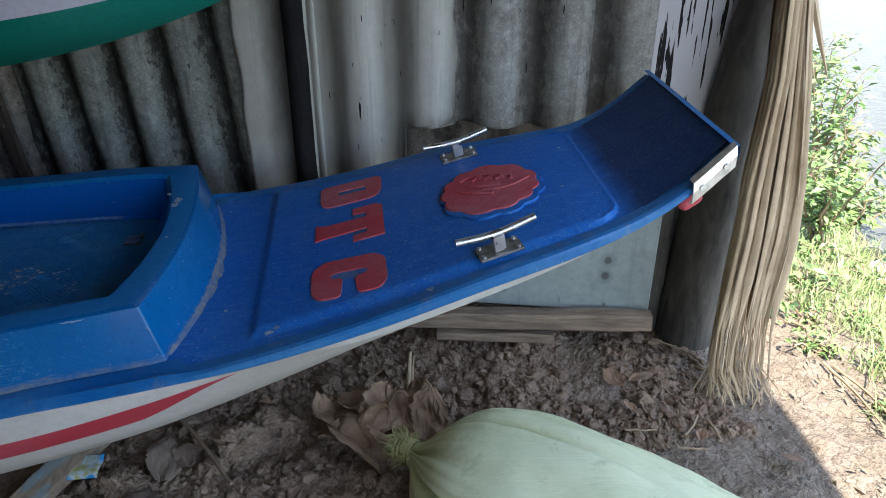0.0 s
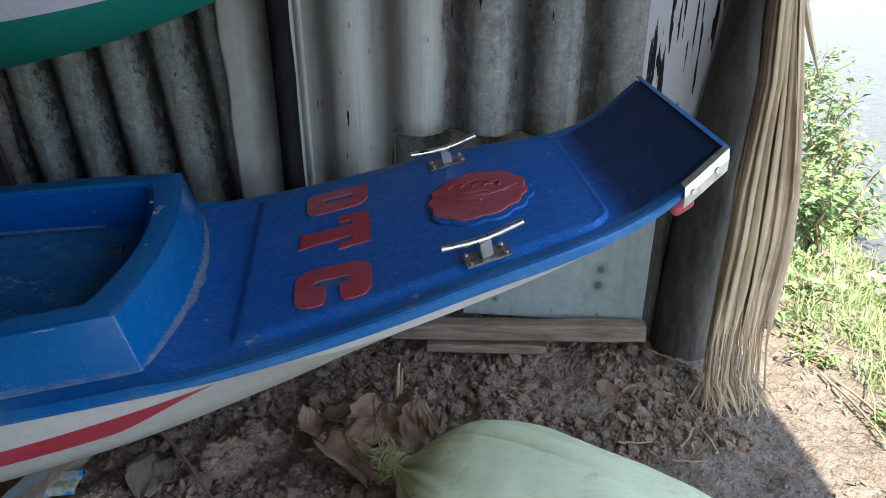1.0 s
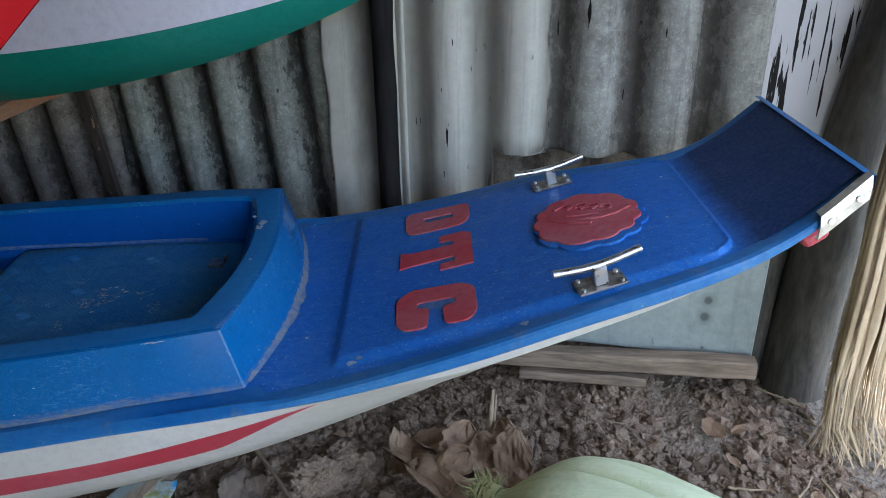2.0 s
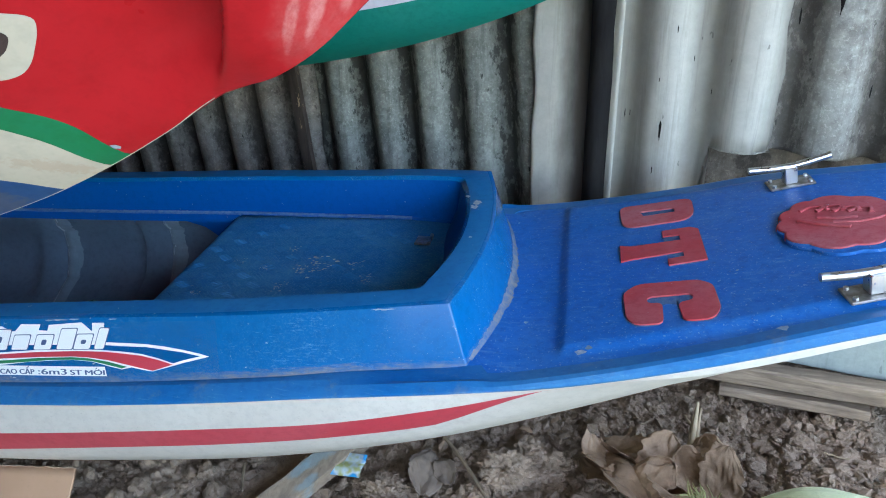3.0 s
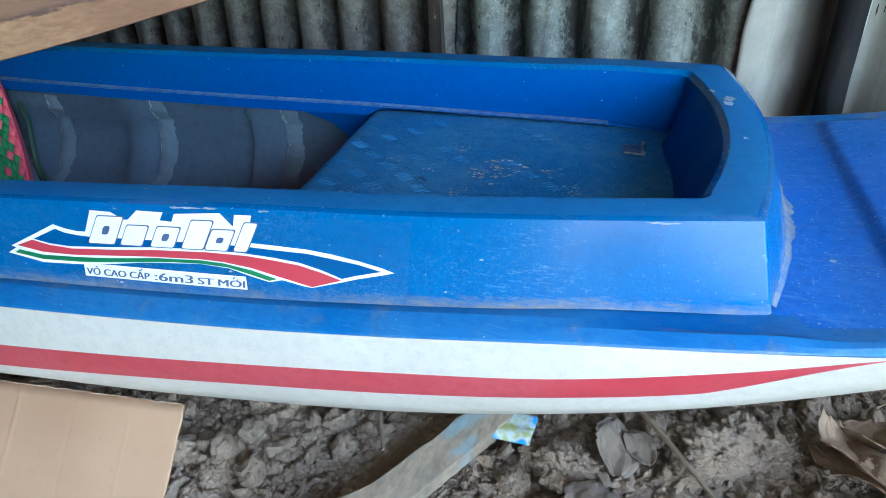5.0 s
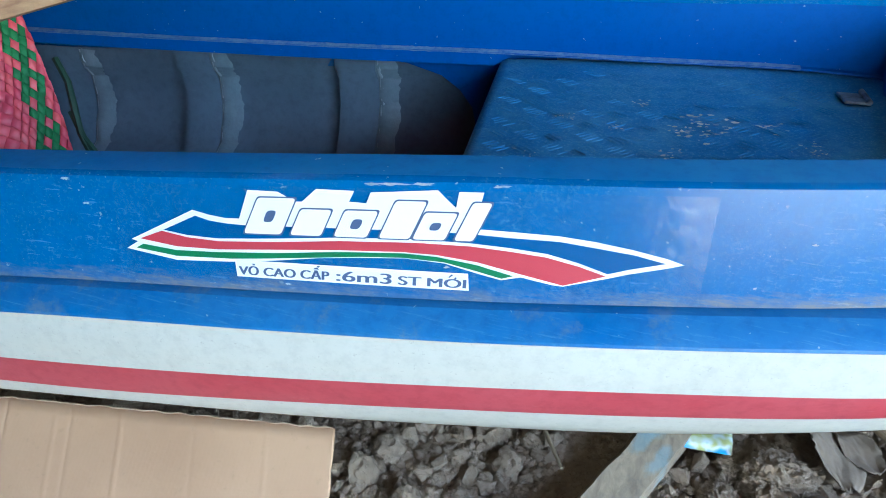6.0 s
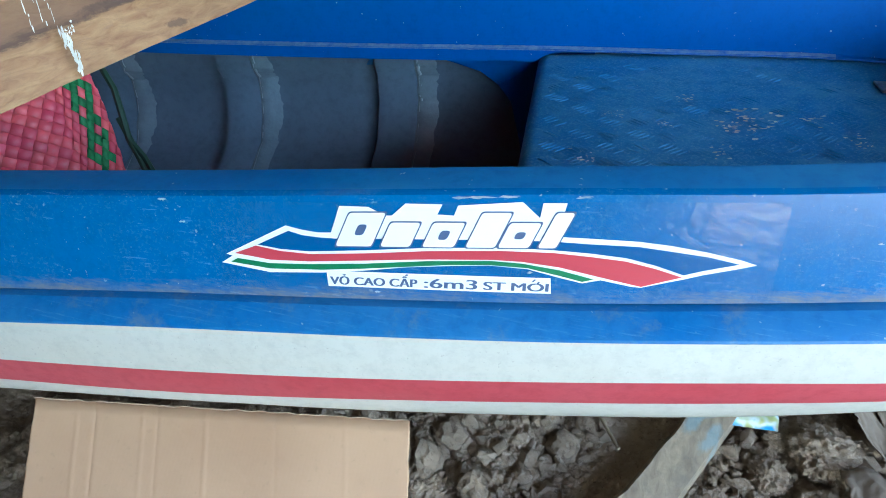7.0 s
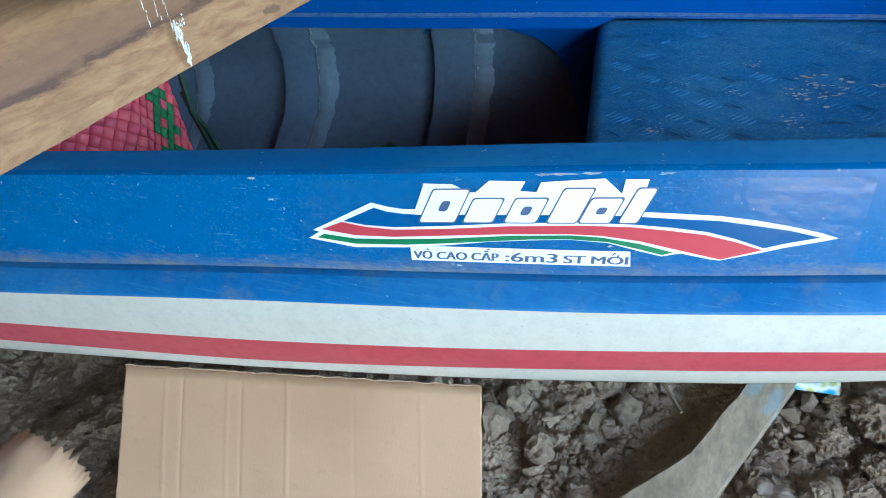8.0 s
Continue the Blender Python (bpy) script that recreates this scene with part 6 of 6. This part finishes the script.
on_plank = lambda x, y: .72 < y < 1.4 and -.155 < x - (-.731 + (y - 1.37) * .4826) < .012
clear = lambda x, y: not on_plank(x, y) and not (-1.85 < x < -1.2 and y < .82 + .22 * (x + 1.8)) and noise.noise((x * 4, y * 4, 2)) > -.55 + .80 * smooth(.30, .62, x)
scatter_rocks("soil_crumbs", 26000, (-1.6, .95, .62, 1.8), (.0036, .0110), M["clod"], "loose crumbs of dry grey-brown soil", 1, 1, clear)
scatter_rocks("soil_pieces", 9000, (-1.5, .80, .6, 1.78), (.0062, .020), M["clod"], "angular broken pieces of dry soil", 7, 1, clear)
scatter_rocks("soil_clods", 520, (-1.5, .62, .6, 1.75), (.0085, .030), M["clod"], "broken lumps of dry grey-brown soil", 2, 3, clear)
scatter_rocks("bank_crumbs", 500, (.75, 2.0, .3, 3.2), (.004, .014), M["bank_crumb"], "pale crumbs on the sunlit river bank", 3, 1)


def build_clod(x, y, r, seed):
    v, f = rock_template(seed, 5)
    p = v * (r, r * .85, r * .70) + (x, y, ground_z(x, y) + r * .30)
    me = bpy.data.meshes.new("clod")
    me.from_pydata(p.tolist(), [], f.tolist())
    me.update()
    tagged(finish(new("clod", me), M["clod"]), "large broken lump of dry grey-brown soil", "clod", "large clods under the hull")


for k, (x, y, r) in enumerate(((-.708, 1.139, .046), (-.782, 1.091, .030), (-.765, 1.160, .026), (-.483, 1.265, .060), (-.799, 1.000, .026), (-.745, 1.015, .024), (-.715, 1.060, .027), (-.438, 1.347, .040), (-.555, 1.30, .030), (-.52, 1.19, .026), (-.64, 1.00, .030), (-.69, .95, .028), (-.57, 1.08, .024))):
    build_clod(x, y, r, 50 + k)


# ---- leaves, twigs, straw ----
def crumpled_leaf(bm, at, size, turn, seed, curl=1.0, tilt=0.3, thin=.55):
    """One crumpled dead leaf blade, creased along random fold lines."""
    m = Matrix.Translation(at) @ Matrix.Rotation(turn, 4, "Z") @ Matrix.Rotation(tilt, 4, "Y")
    rnd = random.Random(int(seed * 97))
    folds = []
    for i in range(20):
        a = rnd.gauss(math.pi / 2, .45) if i < 11 else rnd.uniform(0, math.pi)
        folds.append((math.cos(a), math.sin(a), rnd.uniform(-.40, .40) * (thin if i < 11 else 1), rnd.choice((-1, 1)) * rnd.uniform(.08, .30) * curl))
    n, k = 44, 34
    rows = []
    for i in range(n + 1):
        t = i / n
        wid = thin * size * (math.sin(math.pi * min(1, .06 + .94 * t)) ** .6) * .5 * (1 + .18 * noise.noise((t * 9, seed, 1)))
        row = []
        for j in range(k + 1):
            s = j / k * 2 - 1
            x = (t - .5) * size
            y = s * wid * (1 + .15 * noise.noise((t * 7, s, seed)) + .10 * abs(s) * noise.noise((t * 23, s * 2, seed)))
            px, py = x / size + .02 * noise.noise((t * 6, s * 4, seed)), y / size + .02 * noise.noise((t * 6, s * 4, seed + 5))
            fold = sum(h * abs(px * c + py * d - e) for c, d, e, h in folds)
            z = size * fold + curl * size * (.06 * s * s + .10 * noise.noise((t * 1.7, s * 1.2, seed * 1.7)) + .008 * noise.noise((t * 15, s * 11, seed)))
            row.append(Vector((x + .04 * size * noise.noise((t * 5, s * 5, seed)), y, z)))
        rows.append(row)
    mean = sum(p.z for r in rows for p in r) / ((n + 1) * (k + 1))
    grid_faces(bm, [[m @ (p - Vector((0, 0, mean))) for p in r] for r in rows])


def build_leaf_heap():
    heap = thing("dead_leaf_heap", "heap of crumpled brown dead leaves with a pale stalk", "leaves")
    heap.location = (-.13, 1.33, GROUND)
    bpy.context.view_layer.update()
    for k, (x, y, z, size, turn, tilt) in enumerate(((-.240, 1.290, .212, .20, -.80, .12), (-.185, 1.225, .205, .20, -.62, .10), (-.155, 1.325, .240, .12, 1.1, -.50), (-.062, 1.365, .245, .10, 1.7, -.45), (-.035, 1.305, .236, .11, 1.2, -.60), (-.120, 1.245, .228, .14, -.9, -.2), (-.205, 1.380, .208, .15, -.35, .1), (-.095, 1.31, .228, .11, 2.2, -.5), (-.270, 1.330, .216, .12, -1.1, -.3), (-.17, 1.265, .232, .12, .6, -.4))):
        bm = bmesh.new()
        crumpled_leaf(bm, (x, y, z), size, turn, k + 1, .75 if size > .15 else 1.0, tilt, .50 if size > .15 else .75)
        thick(part("dead_leaf", bm, M["dead_leaf"], heap, "", 24), .0015)
    bm = bmesh.new()
    for dx, r, top in ((0, .0072, .305), (.008, .0045, .290), (-.006, .004, .27)):
        tube(bm, [(-.092 + dx, 1.375, .19), (-.090 + dx, 1.42, .245), (-.086 + dx, 1.465, top)], [r * 1.3, r, r * .5], 6)
    part("stalk", bm, M["straw"], heap, "pale torn dry stalk", 60)


build_leaf_heap()
for k, (x, y, size, turn, curl) in enumerate(((.452, 1.508, .075, -1.1, .5), (.52, 1.52, .05, .4, .4), (.47, 1.40, .045, 2.0, .5), (-.635, 1.205, .13, 1.75, .55), (-.655, 1.09, .14, 1.45, .6), (-.60, 1.22, .08, 2.2, .5), (-.857, .99, .09, .8, .6), (-.93, 1.02, .06, .4, .8), (-.86, .90, .10, .9, 1.0), (-.90, .84, .07, 1.9, 1.0), (.80, 1.22, .05, 2.4, .4), (.30, 1.45, .03, .5, .5), (-.46, 1.42, .035, .2, .5), (-.40, 1.48, .03, 1.2, .6), (.62, 1.30, .045, 1.2, .5), (-1.2, 1.25, .04, .7, .6))):
    bm = bmesh.new()
    crumpled_leaf(bm, (x, y, ground_z(x, y) + .016 + size * .08), size, turn, 20 + k, curl, .15, .6)
    thick(tagged(mesh_ob("dead_leaf", bm, M["dark_leaf" if x < -.5 else "dead_leaf"], 70), "curled dry brown leaf on the soil", "leaf", "dead leaves on the soil"), .0012)


def stick(a, b, r, mat, label, bend=.0, name="twig"):
    bm = bmesh.new()
    a, b = Vector(a), Vector(b)
    n = 7
    tube(bm, [a.lerp(b, i / n) + Vector((bend * math.sin(math.pi * i / n), .004 * noise.noise((i, a.x, 0)), .003 * noise.noise((i, a.y, 2)))) for i in range(n + 1)], [r * (1 - .4 * i / n) for i in range(n + 1)], 6)
    tagged(mesh_ob(name, bm, mat, 60), label, "twig", "twigs on the soil")


stick((-.70, 1.38, .212), (-.46, 1.115, .205), .0058, M["twig"], "thin bare brown twig on the soil", .01)
stick((-1.045, 1.13, .175), (-1.00, 1.05, .178), .004, M["twig"], "short brown twig among the clods")
stick((-.10, 1.57, .19), (-.07, 1.50, .19), .003, M["straw"], "short pale straw on the soil")
stick((-.93, .86, .19), (-.87, .78, .20), .007, M["twig"], "short root end among the clods", .008)
for a, b, r in (((.55, 1.26, .178), (.62, 1.25, .18), .003), ((.44, 1.32, .178), (.52, 1.315, .18), .0028), ((.70, 1.63, .18), (.60, 1.69, .19), .004), ((.76, 1.50, .18), (.68, 1.56, .19), .0035), ((.58, 1.30, .18), (.63, 1.36, .185), .003), ((.66, 1.28, .18), (.645, 1.35, .19), .0045), ((.69, 1.29, .18), (.685, 1.34, .185), .003), ((.2, 1.53, .18), (.25, 1.52, .18), .002), ((-.2, 1.52, .18), (-.17, 1.56, .18), .002)):
    stick(a, b, r, M["straw"], "short pale dry straw on the soil", .004)


# ---- dry palm fronds hanging at the post ----
frond_span = curve_of((.05, .715, .860), (.16, .690, .842), (.307, .676, .818), (.476, .686, .812), (.632, .694, .824), (.776, .697, .818), (.971, .707, .780), (1.147, .697, .742), (2.1, .690, .720))


def build_fronds():
    fr = thing("palm_frond", "bundle of dry brown palm leaves hanging to the ground", "palm leaves")
    fr.location = (.78, 1.5, GROUND)
    bpy.context.view_layer.update()
    rnd = random.Random(21)
    for k in range(130):
        f = rnd.random()
        deep = max(-.03, min(.06, rnd.gauss(.01, .025)))
        end = .11 + .10 * rnd.random() ** 3 if rnd.random() < .8 else .25 + .45 * rnd.random()
        pts = []
        for t in np.linspace(0, 1, 17):
            z = 2.1 + (end - 2.1) * t
            lo, hi = frond_span(z)
            flare = smooth(.26, .12, z)
            pts.append(Vector((lo + (hi - lo) * f + .006 * noise.noise((z * 3, k, 0)) + flare * rnd.gauss(.010, .045), 1.52 + deep - .05 * smooth(.9, .15, z) + .008 * noise.noise((z * 3, k, 5)) - flare * .04 * rnd.random(), z)))
        w = .0032 + .0052 * rnd.random() ** 2
        yaw = rnd.gauss(0, .5)
        bm = bmesh.new()
        rows = []
        for i, p in enumerate(pts):
            t = i / 14
            q = w * (1 + .7 * smooth(1.0, .35, p.z)) * (1 - .8 * smooth(.92, 1, t)) * (.5 + .5 * smooth(0, .1, t))
            a = yaw + .8 * noise.noise((t * 2, k, 9))
            rows.append([p + Vector((-q * math.cos(a), -q * math.sin(a), 0)), p + Vector((0, -q * .5, 0)), p + Vector((q * math.cos(a), q * math.sin(a), 0))])
        grid_faces(bm, rows)
        part("leaflet", bm, M["frond"], fr, "", 60)
    for pts in ([(.79, 1.6, 1.3), (.80, 1.6, 1.135), (.835, 1.6, 1.05), (.873, 1.6, .964)],):
        bm = bmesh.new()
        grid_faces(bm, [[Vector(p) + Vector((-q, 0, 0)), Vector(p) + Vector((0, -q * .6, 0)), Vector(p) + Vector((q, 0, 0))] for p, q in zip(pts, (.008, .010, .007, .001) if len(pts) == 4 else (.010, .012, .009))])
        part("leaflet", bm, M["frond"], fr, "", 60)


build_fronds()


# ---- river bank plants and water ----
def leaf_blade(bm, p, d, n, length, width):
    """One pointed leaf folded along its rib."""
    side = d.cross(n).normalized()
    a, b, c = p, p + d * length * .45 - n * length * .04, p + d * length - n * length * .16
    l, r = b + side * width / 2 + n * width * .18, b - side * width / 2 + n * width * .18
    va, vb, vc, vl, vr = (bm.verts.new(q) for q in (a, b, c, l, r))
    bm.faces.new((va, vl, vb))
    bm.faces.new((va, vb, vr))
    bm.faces.new((vl, vc, vb))
    bm.faces.new((vb, vc, vr))


def build_shrub(x, y, height, spread, stems, leaves, size, seed, name="shrub", label="leafy green shrub on the river bank"):
    rnd = random.Random(seed)
    z0 = max(ground_z(x, y), -.2)
    sh = thing(name, label, "shrub", "shrubs on the bank")
    sh.location = (x, y, z0)
    bpy.context.view_layer.update()
    wood, crown = bmesh.new(), bmesh.new()
    for s in range(stems):
        a = rnd.random() * 6.28
        lean = spread * (.35 + .65 * rnd.random())
        h = height * (.55 + .45 * rnd.random())
        pts = []
        for t in np.linspace(0, 1, 7):
            pts.append(Vector((x + rnd.gauss(0, .012) + math.cos(a) * lean * t ** 1.4, y + rnd.gauss(0, .012) + math.sin(a) * lean * t ** 1.4, z0 - .02 + h * t - .25 * h * max(0, t - .7))))
        tube(wood, pts, [.006 * (1 - .8 * i / 6) + .001 for i in range(7)], 5)
        for k in range(leaves // stems):
            t = .22 + .78 * rnd.random() ** .7
            i = min(int(t * 6), 5)
            p = pts[i].lerp(pts[i + 1], t * 6 - i)
            d = Vector((rnd.gauss(0, 1), rnd.gauss(0, 1), rnd.gauss(.15, .5))).normalized()
            off = d * spread * .22 * rnd.random()
            if off.length > .03 and rnd.random() < .5:
                tube(wood, [p, p + off], [.0015, .0008], 3)
            n = (Vector((0, 0, 1)) + Vector((rnd.gauss(0, .5), rnd.gauss(0, .5), 0))).normalized()
            d = (d - n * d.dot(n)).normalized()
            s2 = size * (.6 + .7 * rnd.random())
            leaf_blade(crown, p + off, d, n, s2, s2 * (.42 + .12 * rnd.random()))
    tagged(part("stem", wood, M["twig"], sh, "thin brown stems", 60), kind="stuff")
    part("crown", crown, M["leaf"], sh, "small bright green leaves")


build_shrub(1.42, 2.42, .56, .22, 14, 900, .038, 1)
build_shrub(1.86, 2.95, .30, .20, 9, 300, .042, 2)
build_shrub(2.52, 5.0, .78, .40, 14, 800, .058, 4)
build_shrub(1.98, 2.55, .35, .25, 9, 220, .055, 5)
build_shrub(1.62, 2.2, .22, .20, 9, 320, .032, 6)
build_shrub(1.50, 1.72, .26, .16, 10, 420, .032, 7)
build_shrub(1.20, 2.02, .14, .12, 6, 60, .045, 8)
build_shrub(1.00, 1.86, .12, .08, 4, 26, .05, 9)
build_shrub(1.32, 1.50, .18, .13, 7, 220, .032, 10)
build_shrub(2.15, 3.85, .75, .24, 12, 520, .050, 11)
build_shrub(1.72, 2.90, .42, .20, 10, 420, .042, 12)
build_shrub(1.95, 3.10, .20, .22, 9, 260, .050, 13)
build_shrub(1.55, 2.70, .10, .16, 8, 180, .034, 14)
build_shrub(1.36, 2.30, .10, .14, 7, 120, .032, 15)
for k, (x, y, h) in enumerate(((1.16, 1.42, .07), (1.21, 1.30, .09), (1.13, 1.22, .06), (1.27, 1.62, .08), (1.05, 1.66, .07), (1.10, 1.80, .07), (1.40, 1.36, .10), (1.30, 1.85, .07), (1.24, 1.12, .08))):
    build_shrub(x, y, h, .09, 7, 84, .026, 30 + k, "seedling_clump", "low green seedlings on the sunlit bank")


def build_grass():
    rng = np.random.default_rng(5)
    bm = bmesh.new()
    for k in range(900):
        cx, cy = rng.uniform(1.02, 2.0), rng.uniform(1.0, 2.9)
        if cx < 1.08 + .3 * abs(noise.noise((cy * 3, 0, 0))):
            continue
        for j in range(int(rng.integers(6, 16))):
            p = Vector((cx + rng.normal(0, .025), cy + rng.normal(0, .025), 0))
            p.z = ground_z(p.x, p.y) - .003
            h = rng.uniform(.03, .12)
            d = Vector((rng.normal(0, .5), rng.normal(0, .5), 1)).normalized()
            s = Vector((d.y, -d.x, 0)).normalized() * rng.uniform(.001, .0025)
            q = p + d * h * .6
            e = p + d * h + Vector((d.x, d.y, -.3)) * h * .35
            a, b, c, f, g2 = (bm.verts.new(v) for v in (p - s, p + s, q + s * .8, q - s * .8, e))
            bm.faces.new((a, b, c, f))
            bm.faces.new((f, c, g2))
    tagged(mesh_ob("grass", bm, M["grass"]), "sparse pale green grass on the river bank", "grass", kind="stuff")


build_grass()


def build_bank_litter():
    """Small dry leaves, husks and bits of stem strewn over the bank."""
    rng = np.random.default_rng(9)
    bm = bmesh.new()
    for k in range(2600):
        x, y = .92 + .9 * rng.random() ** 1.2, rng.uniform(.95, 2.7)
        if noise.noise((x * 5, y * 5, 3)) < -.15 + .5 * rng.random() - .25 * smooth(.95, 1.2, x):
            continue
        a = rng.uniform(0, 2 * math.pi)
        d = Vector((math.cos(a), math.sin(a), rng.normal(0, .25))).normalized()
        n = Vector((rng.normal(0, .35), rng.normal(0, .35), 1)).normalized()
        size = rng.uniform(.010, .030)
        leaf_blade(bm, Vector((x, y, ground_z(x, y) + .004 + .006 * rng.random())), d, n, size, size * rng.uniform(.12, .5))
    tagged(mesh_ob("leaf_litter", bm, M["litter"]), "dry leaves and bits of stem strewn over the bank", "leaf litter", kind="stuff")


build_bank_litter()
low = lambda x, y, h: (x, y, ground_z(x, y) + h)
stick(low(1.05, 1.59, .012), low(1.075, 1.31, .016), .0045, M["straw"], "long dry grass stem on the bank", .012)
stick(low(1.075, 1.58, .012), low(1.105, 1.30, .022), .004, M["straw"], "long dry grass stem on the bank", .018)
stick(low(1.02, 1.66, .010), low(1.13, 1.74, .05), .003, M["twig"], "thin brown twig on the bank", .006)
stick(low(1.10, 1.46, .012), low(1.17, 1.56, .03), .003, M["twig"], "thin brown twig on the bank", .004)
for x, y, s in ((1.80, 2.55, .05), (1.86, 2.70, .06), (1.75, 2.42, .035), (1.36, 1.12, .03)):
    bm = bmesh.new()
    crumpled_leaf(bm, (x, y, ground_z(x, y) + .02), s * 2, x * 3, x * 7, 1.0, .2, .7)
    thick(tagged(mesh_ob("plastic_scrap", bm, M["plastic_white"], 60), "crumpled white plastic scrap at the waterline", "litter", "litter at the waterline"), .001)
bm = bmesh.new()
grid_faces(bm, [[(1.2, -60, -.16), (60, -60, -.16)], [(1.2, 60, -.16), (60, 60, -.16)]])
tagged(mesh_ob("water", bm, M["water"]), "pale muddy river water with small ripples", "water", kind="structure")


# ---- woven bag and cord inside the boat ----
def build_bag():
    bag = thing("woven_bag", "pink-red plastic woven bag with green trim", "bag")
    bag.location = (-2.35, 1.25, .30)
    bpy.context.view_layer.update()
    top, down, left = Vector((-2.118, 1.347, .654)), Vector((.405, -.245, -.881)), Vector((-.66, -.75, -.03)).normalized()
    out = down.cross(left).normalized()
    out = out if out.y < 0 else -out

    def skin(s, r):
        """s from the end seam, r down the seam."""
        if s < .08:
            s = .08 - .55 * (.08 - s)
        s -= .010 * math.sin(math.pi * min(1, max(0, r) / .34))
        bulge = .045 * math.sin(min(1, max(0, s) / .5) * math.pi / 2) + .012 * noise.noise((s * 7, r * 7, 1))
        return top + down * r + left * s + out * (bulge - .014 * smooth(.05, -.01, s))
    st, spin = .0205, radians(-29)
    meshes = {"weave": bmesh.new(), "weave_green": bmesh.new()}
    for i in range(-12, 54):
        for j in range(-32, 42):
            s = (i * math.cos(spin) - j * math.sin(spin)) * st
            r = (i * math.sin(spin) + j * math.cos(spin)) * st
            if not (-.066 + .004 * math.sin(j * 2) < s < .62 and -.05 < r < .42):
                continue
            green = -.036 < s + .012 * (j % 2) < .040 and (i + 2 * j) % 4 != 0
            bm = meshes["weave_green" if green else "weave"]
            over = (i + j) % 2
            la, lb = (.62, .46) if over else (.46, .62)
            grid = []
            for p in (-1, -.55, .55, 1):
                row = []
                for q in (-1, -.55, .55, 1):
                    da, db = p * la * st, q * lb * st
                    ss, rr = max(-.066, s + da * math.cos(spin) - db * math.sin(spin)), r + da * math.sin(spin) + db * math.cos(spin)
                    inner = abs(p) < 1 and abs(q) < 1
                    row.append(skin(ss, rr) + out * (.0035 if inner else (-.002 if abs(p if over else q) == 1 else .001)))
                grid.append(row)
            grid_faces(bm, grid)
    part("weave", meshes["weave"], M["weave"], bag, "pink-red woven plastic tape", 60)
    part("trim", meshes["weave_green"], M["weave_green"], bag, "green woven trim", 60)
    bm = bmesh.new()
    grid_faces(bm, [[skin(s, r) - out * .006 for s in np.linspace(-.064, .62, 22)] + [skin(.62, r) - out * .12, skin(-.064, r) - out * .10, skin(-.064, r) - out * .006] for r in np.linspace(-.05, .42, 12)])
    part("lining", bm, M["weave"], bag, "red lining", 60)


build_bag()
for pts in ([(-2.062, 1.350, .558), (-2.032, 1.338, .520), (-2.012, 1.320, .480), (-1.996, 1.305, .435), (-1.977, 1.298, .405), (-1.950, 1.286, .362), (-1.925, 1.268, .320)], [(-2.020, 1.318, .470), (-1.990, 1.304, .428), (-1.965, 1.300, .402), (-1.938, 1.290, .366), (-1.912, 1.270, .325)], [(-1.62, 1.30, .40), (-1.58, 1.33, .41), (-1.52, 1.31, .405), (-1.47, 1.24, .39)]):
    bm = bmesh.new()
    tube(bm, pts, .0065, 6)
    tagged(mesh_ob("cord", bm, M["cord"], 60), "dark green cord lying in the boat", "cord", "cords in the boat")
